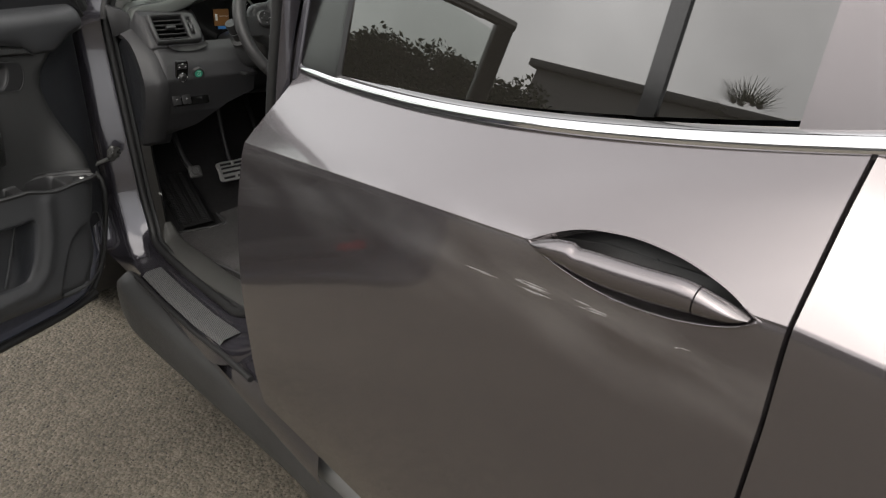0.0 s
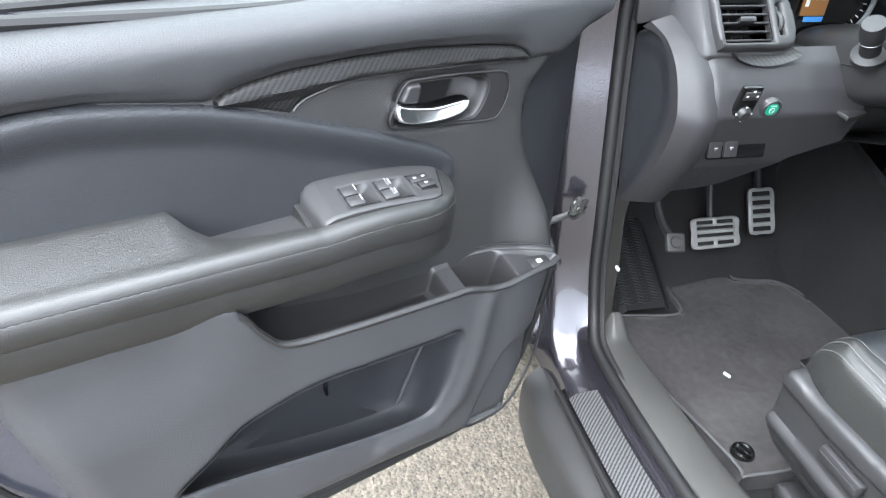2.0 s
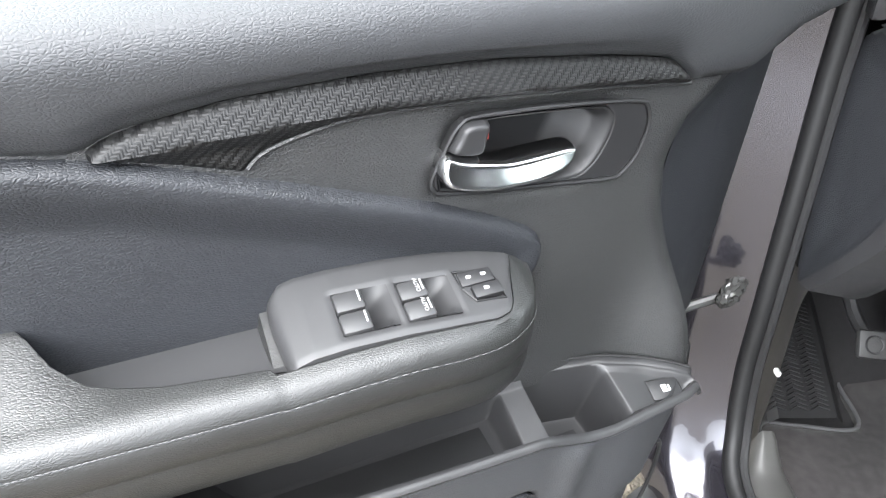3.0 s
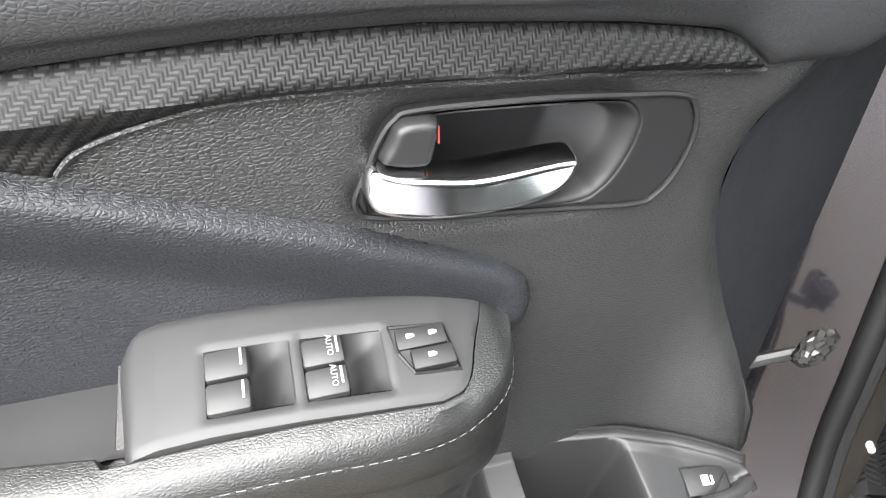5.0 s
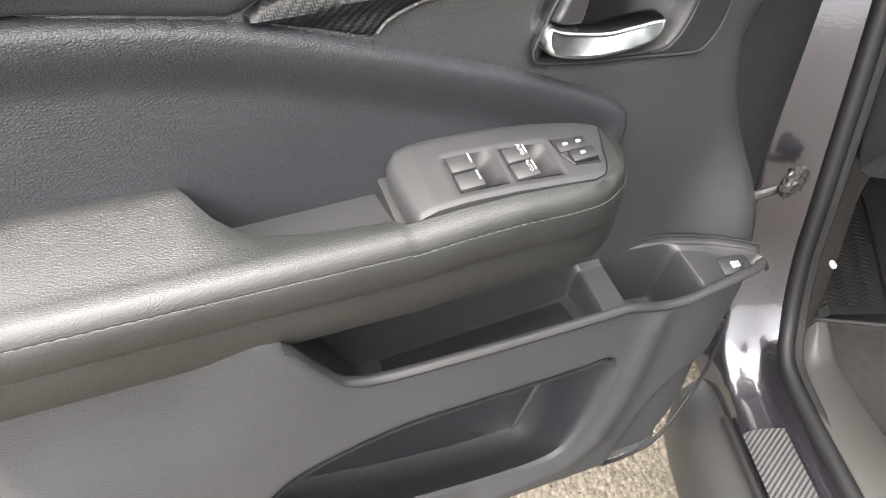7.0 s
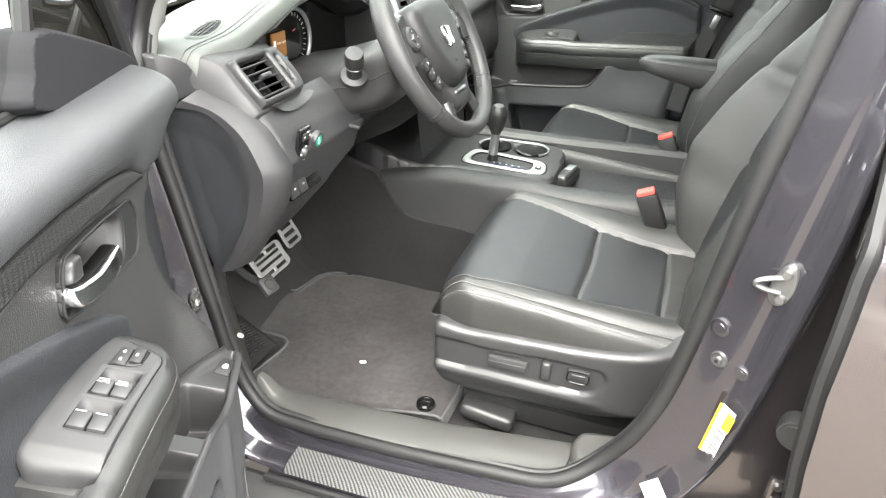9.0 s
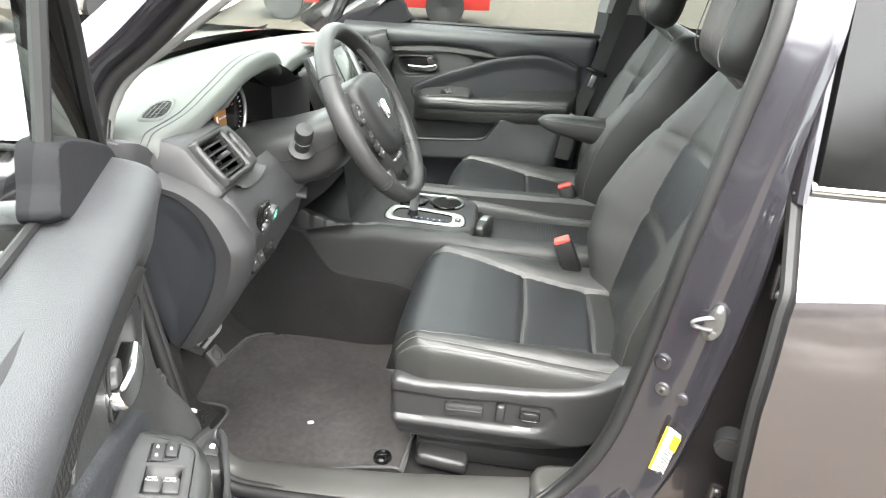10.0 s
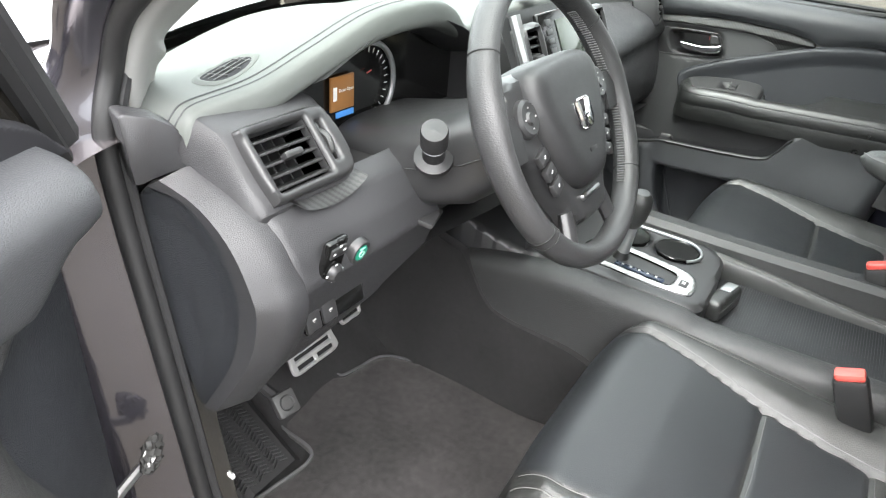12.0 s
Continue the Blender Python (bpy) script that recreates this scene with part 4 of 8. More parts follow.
    mir = p("side_mirror", loft(shellrows), PLASTIC_GLOSS, label="dark outside mirror housing")
    p("mirror_glass", loft([[(mp.x + 0.0065, mp.y + s * 0.108 * np.sign(math.cos(t)) * abs(math.cos(t)) ** 0.6, mp.z + s * 0.074 * np.sign(math.sin(t)) * abs(math.sin(t)) ** 0.6) for t in np.linspace(0, 2 * math.pi, 28, endpoint=False)] for s in (1.0, 0.01)]), MIRROR, mir, "mirror glass")
    p("mirror_arm", box((0.90, -0.45, 1.125), (0.07, 0.13, 0.045), 0.015), PLASTIC_GLOSS, mir)


DOOR_TURN = math.degrees(math.atan2(-0.928, 0.371))
driver_door = thing("driver_door", "open front door with dark grey grained trim and carbon strip", "car door", pose(0, 0, 0, 0, 0, DOOR_TURN))
front_door(driver_door, False, True)
passenger_door = thing("passenger_door", "closed front passenger door with dark trim and armrest", "car door", pose(-0.97, 0.412, -0.005))
front_door(passenger_door, True, False)

# ---------------------------------------------------------------- truck body
truck = thing("pickup_truck", "dark grey metallic crew-cab pickup truck with open driver's doorway", "pickup truck")

# doorway: painted flange swept round the opening; each station: x, z, then (outward, y) pairs
A_PROF = [(-0.004, -0.755), (0.006, -0.775), (0.016, -0.80), (0.028, -0.83), (0.045, -0.852), (0.055, -0.90)]
S_PROF = [(-0.004, -0.765), (0.014, -0.779), (0.035, -0.790), (0.042, -0.828), (0.052, -0.840), (0.10, -0.846)]
B_PROF = [(-0.001, -0.742), (0.019, -0.749), (0.050, -0.766), (0.064, -0.769), (0.088, -0.792), (0.104, -0.775)]
BU_PROF = [(-0.001, -0.720), (0.019, -0.730), (0.046, -0.745), (0.054, -0.748), (0.064, -0.752), (0.070, -0.72)]
BM_PROF = [(-0.001, -0.735), (0.019, -0.744), (0.046, -0.760), (0.056, -0.763), (0.070, -0.776), (0.078, -0.755)]
AU_PROF = [(-0.004, -0.735), (0.004, -0.750), (0.009, -0.765), (0.016, -0.780), (0.032, -0.782), (0.075, -0.735)]
R_PROF = [(-0.004, -0.64), (0.014, -0.66), (0.03, -0.68), (0.04, -0.69), (0.06, -0.70), (0.07, -0.70)]
OPENING = [(0.29, 1.545, R_PROF), (0.115, 1.422, AU_PROF), (-0.035, 1.294, AU_PROF), (-0.098, 1.243, AU_PROF), (-0.130, 1.188, AU_PROF), (-0.131, 1.12, A_PROF), (-0.125, 1.024, A_PROF), (-0.101, 0.884, A_PROF), (-0.073, 0.717, A_PROF), (-0.058, 0.63, A_PROF), (-0.028, 0.545, A_PROF), (0.02, 0.507, S_PROF), (0.10, 0.498, S_PROF), (0.26, 0.503, S_PROF), (0.45, 0.52, S_PROF), (0.56, 0.54, S_PROF), (0.635, 0.60, B_PROF), (0.685, 0.70, B_PROF), (0.712, 0.83, B_PROF), (0.742, 1.06, B_PROF), (0.768, 1.22, BM_PROF), (0.796, 1.40, BU_PROF), (0.79, 1.52, R_PROF), (0.6, 1.56, R_PROF), (0.42, 1.56, R_PROF)]
flat = [[x, z] + [c for pr in prof for c in pr] for x, z, prof in OPENING]
stations = curve_through(flat, 170, True)
path2 = stations[:, :2]
tang = np.roll(path2, -1, 0) - np.roll(path2, 1, 0)
tang /= np.linalg.norm(tang, axis=1)[:, None]
outw = np.column_stack([tang[:, 1], -tang[:, 0]])
if (outw[85] @ (path2[85] - path2.mean(0))) < 0:
    outw = -outw
rows, seal, seal2 = [], [], []
for s, o in zip(stations, outw):
    pr = s[2:].reshape(-1, 2)
    pr = curve_through(pr, 16)
    rows.append([(s[0] + q[0] * o[0], q[1], s[1] + q[0] * o[1]) for q in pr])
    seal.append((s[0] - 0.004 * o[0], pr[0][1] - 0.004, s[1] - 0.004 * o[1]))
    seal2.append((s[0] - 0.007 * o[0], pr[0][1] + 0.012, s[1] - 0.007 * o[1]))
fv, ff = loft(rows, False)
n_st = len(rows)
ff += [((n_st - 1) * 16 + j, (n_st - 1) * 16 + j + 1, j + 1, j) for j in range(15)]
mesh("doorway_flange", (fv, ff), PAINT_SHADED, truck, "door jamb and sill in body paint darkened for shade")
mesh("door_seal", tube(seal, 0.0115, 10, True), RUBBER, truck, "black rubber door seal")
mesh("inner_seal_lip", tube(seal2, 0.006, 8, True), PLASTIC, truck)

# painted pillar behind the opening, with the latch side
rows = []
for z in np.linspace(0.50, 1.6, 40):
    x0 = float(np.interp(z, [0.50, 0.70, 0.83, 1.06, 1.22, 1.40, 1.6], [0.68, 0.755, 0.785, 0.812, 0.828, 0.848, 0.85]))
    t = max(0.0, z - 1.13) * 0.27
    x1 = max(float(np.interp(z, [1.04, 1.13], [0.905, 0.850])), x0 + 0.014)
    rows.append([(x0, -0.745 + t, z), (x0 + 0.003, -0.762 + t, z), (x0 + 0.006, -0.768 + t, z), (x0 + 0.011, -0.7685 + t, z), (x0 + 0.018, -0.762 + t, z), (x0 + 0.030, -0.752 + t, z), (max(x1, x0 + 0.05), -0.744 + t, z), (max(x1, x0 + 0.05) + 0.012, -0.725 + t, z), (0.935, -0.70 + t, z)])
mesh("pillar", loft(rows, False), PAINT, truck, "dark grey centre pillar")
rows = []
for z in np.linspace(0.55, 1.6, 20):
    t = max(0.0, z - 1.15) * 0.28
    x = float(np.interp(z, [0.55, 0.7, 0.9, 1.4, 1.6], [0.64, 0.69, 0.72, 0.79, 0.78]))
    rows.append([(x + 0.002, -0.745 + t, z), (x + 0.05, -0.70 + t, z), (x + 0.17, -0.69 + t, z)])
mesh("inner_pillar_trim", loft(rows, False), PLASTIC, truck)

# striker, bolts, plugs, labels, hinges on the pillar
st_rot = Euler((0, radians(8), radians(-22))).to_matrix()
st_c = Vector((0.793, -0.772, 0.972))
def oval(k, lift):
    return [tuple(st_c + st_rot @ Vector((0.0135 * k * math.cos(a) * (1 - 0.15 * math.sin(a)), -lift, 0.030 * k * math.sin(a)))) for a in np.linspace(0, 2 * math.pi, 36, endpoint=False)]
striker = mesh("striker_plate", loft([oval(1.0, -0.004), oval(1.0, 0.0025), oval(0.93, 0.0042), oval(0.5, 0.0050), oval(0.02, 0.0050)]), DARK_STEEL, truck, "bright zinc striker plate")
mesh("striker_loop", tube(curve_through([(0.790, -0.776, 0.982), (0.776, -0.777, 0.980), (0.763, -0.777, 0.974), (0.763, -0.777, 0.968), (0.776, -0.777, 0.964), (0.790, -0.776, 0.962)], 30), 0.0035), DARK_STEEL, striker)
for z in (0.989, 0.955):
    mesh("screw", lathe([(0.0, 0.008), (0.005, 0.008), (0.0065, 0.004), (0.0065, 0.0), (0.0, 0.0)], 14, (0.7935, -0.7745, z), (-0.35, -0.93, 0)), DARK_STEEL, striker)
for x, z, r, m in ((0.740, 0.883, 0.013, PAINT_SHADED), (0.776, 0.831, 0.010, PAINT_SHADED), (0.719, 0.707, 0.005, PLASTIC)):
    y = -0.747 - (x - 0.735) * 0.5
    mesh("body_plug", lathe([(0.0, 0.002), (r * 0.55, 0.002), (r * 0.6, 0.001), (r * 0.9, 0.001), (r, 0.0002), (r, -0.01), (0, -0.01)], 20, (x, y - 0.004, z), (-0.5, -0.86, 0)), m, truck)
bolt = mesh("pillar_bolt", lathe([(0.0, 0.007), (0.0055, 0.007), (0.0062, 0.005), (0.0066, 0.003), (0.0105, 0.0028), (0.0115, 0.0), (0.0115, -0.008), (0, -0.008)], 20, (0.7485, -0.7585, 0.838), (-0.5, -0.86, 0)), DARK_STEEL, truck, "zinc bolt on the centre pillar")
mesh("bolt_socket", lathe([(0.0, 0.0074), (0.0028, 0.0074), (0.003, 0.006)], 8, (0.7485, -0.7585, 0.838), (-0.5, -0.86, 0)), RUBBER, bolt)
mesh("hinge_cover", lathe([(0.0, 0.010), (0.017, 0.010), (0.018, 0.007), (0.021, 0.007), (0.023, 0.0), (0.023, -0.02), (0, -0.02)], 28, (0.852, -0.800, 0.778), (-0.35, -0.93, 0)), PLASTIC, truck)
for z in (1.06, 0.675):
    hg = mesh("rear_door_hinge", box((0.852, -0.800, z), (0.018, 0.012, 0.050), 0.003), PAINT, truck)
    for dz in (-0.016, 0.016):
        mesh("hinge_bolt", lathe([(0, 0.006), (0.005, 0.006), (0.006, 0), (0, 0)], 10, (0.852, -0.806, z + dz), (0, -1, 0)), STEEL, hg)
lab_rot = Euler((radians(0), radians(8), radians(-42))).to_matrix()
sticker = mesh("tyre_label", box((0.7675, -0.7850, 0.737), (0.022, 0.0012, 0.098), 0.0004, lab_rot), plain("label_white", (0.62, 0.62, 0.60), 0.4), truck, "white and yellow tyre information label")
YEL = plain("label_yellow", (0.60, 0.42, 0.03), 0.4)
INK = plain("label_ink", (0.08, 0.08, 0.08), 0.5)
def on_label(a, b, size, mat, name):
    c = Vector((0.7675, -0.7850, 0.737)) + lab_rot @ Vector((a, -0.001, b))
    mesh(name, box(c, size, 0.0002, lab_rot), mat, sticker)
on_label(-0.012, 0.0, (0.004, 0.0008, 0.096), YEL, "label_band")
on_label(0.007, 0.028, (0.012, 0.0008, 0.03), YEL, "label_picture")
for k in range(9):
    on_label(0.004, 0.006 - k * 0.0062, (0.016 - 0.004 * (k % 3 == 1), 0.0006, 0.002), INK, "print_line")
mesh("clear_label", box((0.706, -0.7865, 0.600), (0.030, 0.0012, 0.036), 0.0004, Euler((radians(-20), radians(35), radians(-48))).to_matrix()), plain("label_white_small", (0.66, 0.66, 0.68), 0.3), truck, "blank white paint label on the jamb")

# check strap between the pillar and the door
random.seed(21)
wv, wf = [], []
for i in range(15):
    k = i / 14
    for j in range(18):
        a = 2 * math.pi * j / 18
        r = (0.006 + 0.013 * math.sin(math.pi * min(1, k * 1.05)) ** 0.6) * random.uniform(0.62, 1.25)
        wv.append((-0.064 + 0.034 * k + random.uniform(-0.002, 0.002), -0.806 - 0.030 * k + r * 0.8 * math.cos(a), 0.775 + r * math.sin(a)))
for i in range(14):
    wf += [(18 * i + j, 18 * i + (j + 1) % 18, 18 * i + 18 + (j + 1) % 18, 18 * i + 18 + j) for j in range(18)]
chk = mesh("door_check", (wv, wf + [tuple(range(17, -1, -1)), tuple(range(252, 270))]), plain("crumpled_clear_film", (0.09, 0.09, 0.088), 0.18, 0.5, 0.8), truck, "door check wrapped in crumpled clear film", 12)
mesh("check_arm", tube(curve_through([(-0.055, -0.82, 0.763), (-0.045, -0.865, 0.755), (-0.03, -0.905, 0.75)], 10), 0.006), DARK_STEEL, chk)
for z in (0.66, 0.98):
    mesh("door_hinge", box((-0.075, -0.90, z), (0.035, 0.06, 0.05), 0.006), PAINT_SHADED, truck)

# sill: plastic tread, carbon strip and lower cladding
rows = []
for k, x in enumerate(np.linspace(-0.03, 0.70, 60)):
    z = float(np.interp(x, [-0.05, 0.1, 0.3, 0.575, 0.72], [0.500, 0.502, 0.513, 0.538, 0.575]))
    yi = float(np.interp(x, [-0.05, 0.1, 0.35, 0.6, 0.72], [-0.690, -0.688, -0.684, -0.672, -0.665]))
    yo = float(np.interp(x, [-0.05, 0.03, 0.1, 0.3, 0.575, 0.64, 0.72], [-0.725, -0.748, -0.764, -0.764, -0.752, -0.74, -0.735]))
    lift = float(0.02 * step(0.60, 0.70, x)) + float(0.03 * step(0.02, -0.03, x))
    rows.append([(x, y, zz) for y, zz in curve_through([(yi, 0.44), (yi, z - 0.008), (yi - 0.008, z + 0.006 + lift), (0.5 * (yi + yo), z + 0.011 + lift), (yo + 0.012, z + 0.008 + lift), (yo, z - 0.002), (yo, 0.46)], 22)])
tread = mesh("sill_tread", loft(rows, False), surface("scuffed_tread_plastic", (0.050, 0.0495, 0.047), 0.40, 0.2, 600, 0.1, kind="fine"), truck, "scuffed dark grey plastic sill tread")
mesh("tread_seam", tube(curve_through([(0.577, -0.672, 0.545), (0.576, -0.71, 0.5515), (0.573, -0.75, 0.548)], 12), 0.0015, 6), RUBBER, tread)
mesh("rear_tread_cover", relief(smooth_loop([(0.585, -0.665), (0.69, -0.66), (0.70, -0.70), (0.655, -0.725), (0.585, -0.735)], 40), lambda a, b, d: 0.552 + 0.08 * (a - 0.585) + 0.016 * np.sqrt(np.clip(1 - (1 - np.clip(d / 0.015, 0, 1)) ** 2, 0, 1)), 0.005, floor=0.5), tread.data.materials[0], tread)
strip = []
for x in np.linspace(0.095, 0.60, 40):
    z = float(np.interp(x, [0.095, 0.26, 0.45, 0.6], [0.466, 0.472, 0.489, 0.515]))
    strip.append([(x, -0.786, z - 0.004), (x, -0.789, z + 0.002), (x, -0.808, z + 0.0015), (x, -0.832, z - 0.0015), (x, -0.842, z - 0.012)])
mesh("carbon_sill_strip", loft(strip, False), CARBON_SILL, truck, "silver-grey carbon-weave protective sill film")
# black tube added to draw the shaded gap between film and cladding
mesh("sill_gap_shade", tube([(x, -0.849 + 0.006 * k, float(np.interp(x, [0.06, 0.26, 0.45, 0.6, 0.75], [0.440, 0.446, 0.462, 0.485, 0.50]))) for k, x in zip(np.linspace(0, 1, 24), np.linspace(0.06, 0.75, 24))], 0.0075), RUBBER, truck)
rows = []
for x in np.concatenate([[-0.05, -0.045, -0.035], np.linspace(-0.02, 2.2, 40)]):
    e = min(1.0, max(0.05, (x + 0.055) / 0.04)) ** 0.5
    g = -0.075 * float(np.clip((x - 0.1) / 0.75, 0, 1))
    rows.append([(x, -0.80 - (q + g - 0.80) * 1.0 * e if q > 0.80 else -q, z) for q, z in curve_through([(0.78, 0.44), (0.84, 0.428), (0.858, 0.418), (0.88, 0.405), (0.892, 0.388), (0.893, 0.33), (0.885, 0.27), (0.85, 0.245), (0.70, 0.24)], 20)])
mesh("rocker_cladding", loft(rows, False), CLADDING, truck, "matte black lower body cladding")
mesh("rocker_panel", loft([[(x, -0.845 + 0.02 * k, 0.585), (x, -0.838 + 0.02 * k, 0.52), (x, -0.828 + 0.02 * k, 0.47), (x, -0.80, 0.43)] for k, x in zip(np.linspace(0, 1, 12), np.linspace(0.872, 1.95, 12))], False), PAINT_SHADED, truck, "rocker under the rear door in shade-darkened body paint")
flap = []
for x in np.concatenate([[0.858, 0.862], np.linspace(0.872, 1.95, 20)]):
    o = 0.02 * min(1.0, (x - 0.858) / 0.25)
    flap.append([(x, -0.815 + o, 0.445), (x, -0.829 + o, 0.436), (x, -0.836 + o, 0.425), (x, -0.838 + o, 0.405), (x, -0.834 + o, 0.395), (x, -0.810 + o, 0.392)])
mesh("side_step_trim", loft(flap, False), surface("faded_grey_trim", (0.085, 0.085, 0.083), 0.5, 0.2, 600, 0.15, kind="fine"), truck, "faded grey trim along the lower sill")
rows = []
for x in np.linspace(0.52, 1.02, 20):
    zt_ = float(np.interp(x, [0.52, 0.60, 0.70, 0.86, 1.02], [0.455, 0.47, 0.52, 0.56, 0.56]))
    rows.append([(x, -0.775, zt_ + 0.02), (x, -0.80, zt_), (x, -0.825, zt_ - 0.02), (x, -0.842, zt_ - 0.05), (x, -0.848, 0.44), (x, -0.842, 0.41)])
mesh("rear_sill", loft(rows, False), PAINT_SHADED, truck, "painted sill behind the doorway")
mesh("body_bottom", box((0.9, 0, 0.32), (4.2, 1.4, 0.10), 0.02), PLASTIC, truck)

# front fender and hood
rows = []
for x in np.linspace(-0.10, -1.55, 20):
    b = (x + 0.10) / -1.45
    rows.append([(x, y, z) for y, z in curve_through([(-0.875 + 0.05 * b, 0.55 if b < 0.15 else 0.9), (-0.905 + 0.03 * b * b, 0.90), (-0.90 + 0.04 * b, 1.0 - 0.02 * b), (-0.86 + 0.05 * b, 1.08 - 0.06 * b), (-0.80 + 0.06 * b, 1.115 - 0.09 * b), (-0.74 + 0.06 * b, 1.125 - 0.10 * b)], 16)])
fender = mesh("front_fender", loft(rows, False), PAINT, truck, "dark grey front fender")
rows = []
for x in np.linspace(-0.42, -1.75, 16):
    b = (x + 0.42) / -1.33
    rows.append([(x + 0.16 * (abs(y) / 0.74) ** 2 * (1 - b), y * (1 - 0.08 * b), 1.135 + 0.03 * (1 - (y / 0.74) ** 2) - 0.12 * b - 0.15 * max(0, b - 0.8)) for y in np.linspace(-0.74, 0.74, 25)])
mesh("hood", loft(rows, False), PAINT, truck, "dark grey metallic hood mirroring the sky")
mesh("cowl", loft([[(x, y, z) for y in np.linspace(-0.74, 0.74, 12)] for x, z in ((-0.45, 1.135), (-0.48, 1.10), (-0.40, 1.08))], False), PLASTIC, truck)
mesh("hood_gap", tube(curve_through([(-0.15, -0.745, 1.128), (-0.7, -0.735, 1.10), (-1.6, -0.69, 0.99)], 14), 0.006), RUBBER, truck)
rows = []
for x in np.linspace(-0.10, -1.55, 12):
    rows.append([(x, 0.74, 1.12), (x, 0.86, 1.05), (x, 0.90, 0.9), (x, 0.87, 0.5)])
mesh("far_fender", loft(rows, False), PAINT, truck)

# A-pillars: light inner trim and painted outer post
def a_post(s):
    outer = [(-0.30, -0.80, 1.10), (-0.16, -0.79, 1.20), (-0.04, -0.775, 1.30), (0.12, -0.745, 1.43), (0.33, -0.70, 1.56), (0.5, -0.68, 1.62)]
    rows = []
    for x, y, z in curve_through(outer, 30):
        rows.append([(x + 0.05, s * (y + 0.03), z - 0.03), (x + 0.035, s * (y - 0.01), z - 0.02), (x + 0.0, s * (y - 0.02), z + 0.012), (x - 0.05, s * (y + 0.005), z + 0.045), (x - 0.07, s * (y + 0.06), z + 0.045)])
    mesh("windscreen_pillar", loft(rows, False), PAINT, truck, "dark grey windscreen pillar")
a_post(-1)
TRIM_OUT = [(-0.132, -0.728, 1.138), (-0.116, -0.728, 1.185), (-0.088, -0.726, 1.228), (-0.033, -0.722, 1.274), (0.13, -0.705, 1.395), (0.30, -0.645, 1.525)]
TRIM_IN = [(-0.172, -0.672, 1.122), (-0.158, -0.670, 1.165), (-0.140, -0.668, 1.186), (-0.136, -0.668, 1.206), (-0.078, -0.666, 1.250), (-0.035, -0.664, 1.279), (0.10, -0.645, 1.39), (0.26, -0.60, 1.525)]
to, ti = curve_through(TRIM_OUT, 50), curve_through(TRIM_IN, 50)
rows = [[tuple(o + (-0.012, -0.004, -0.002)), tuple(o), tuple(o + (0.004, 0.010, 0.002)), tuple(0.5 * (o + i) + (0.010, 0.0, 0.006)), tuple(i + (0.003, -0.006, 0.002)), tuple(i), tuple(i + (-0.03, 0.002, 0.012))] for o, i in zip(to, ti)]
mesh("pillar_trim", loft(rows, False), PILLAR_TRIM, truck, "light grey windscreen pillar trim", 60)
ws = []
for k in np.linspace(0, 1, 12):
    ws.append([(-0.47 + 0.86 * k + 0.20 * (y / 0.75) ** 2 * (1 - 0.6 * k), y * (1 - 0.17 * k), 1.13 + 0.50 * k - 0.03 * (y / 0.75) ** 2 * k) for y in np.linspace(-0.75, 0.75, 20)])
pane = mesh("windscreen", loft(ws, False), GLASS, truck, "clear windscreen")
# roof, out of view, added to keep sky light off the cabin
roof = []
for x in np.linspace(0.36, 2.1, 14):
    roof.append([(x, y, z) for y, z in [(-0.70, 1.60), (-0.66, 1.655), (-0.4, 1.69), (0, 1.70), (0.4, 1.69), (0.66, 1.655), (0.70, 1.60), (0.62, 1.615), (0, 1.64), (-0.62, 1.615)]])
mesh("roof", loft(roof), PAINT, truck, "unseen dark grey roof panel")
mesh("headliner", box((1.22, 0, 1.605), (1.6, 1.25, 0.02), 0.005), PILLAR_TRIM, truck)
mesh("rear_cab_wall", loft([[(2.05, -0.72, z), (2.05, 0.72, z)] for z in (0.45, 1.2)], False), PLASTIC, truck)
# unseen opaque pane, added to stop light entering from behind
mesh("back_window", loft([[(2.05 - 0.10 * k, y * (1 - 0.15 * k), 1.2 + 0.42 * k) for y in np.linspace(-0.72, 0.72, 8)] for k in (0, 0.5, 1)], False), GLASS_DARK, truck, "unseen dark back window closing the cab")
bed_prof = np.vstack([curve_through([(-0.800, 1.290), (-0.835, 1.252), (-0.870, 1.2055), (-0.8885, 1.180)], 20), curve_through([(-0.8885, 1.180), (-0.893, 1.147), (-0.90, 1.0), (-0.905, 0.8), (-0.89, 0.55), (-0.86, 0.42)], 30)[1:]])
rows = []
for k in np.linspace(0, 1, 24):
    rows.append([(float(np.interp(z, [0.4, 1.0, 1.10, 1.29], [1.7320, 1.7320, 1.7290, 1.7160])) * (1 - k) + 3.6 * k, y - 0.0005, z + 0.01 * k) for y, z in bed_prof])
mesh("bed_side", loft([[(x, y + 0.03, z) for x, y, z in rows[0]]] + rows, False), PAINT, truck, "dark grey bed side panel")
cpl = [[(x - 0.02 * k, y + 0.085 * k - 0.004, z + 0.33 * k) for k in np.linspace(0, 1, 8)] for x, y, z in ((1.657, -0.790, 1.279), (1.80, -0.793, 1.292), (2.15, -0.80, 1.31))]
mesh("rear_pillar", loft(cpl, False), PAINT, truck)
mesh("bed_rail", box((2.9, -0.82, 1.335), (1.6, 0.12, 0.03), 0.01), CLADDING, truck)

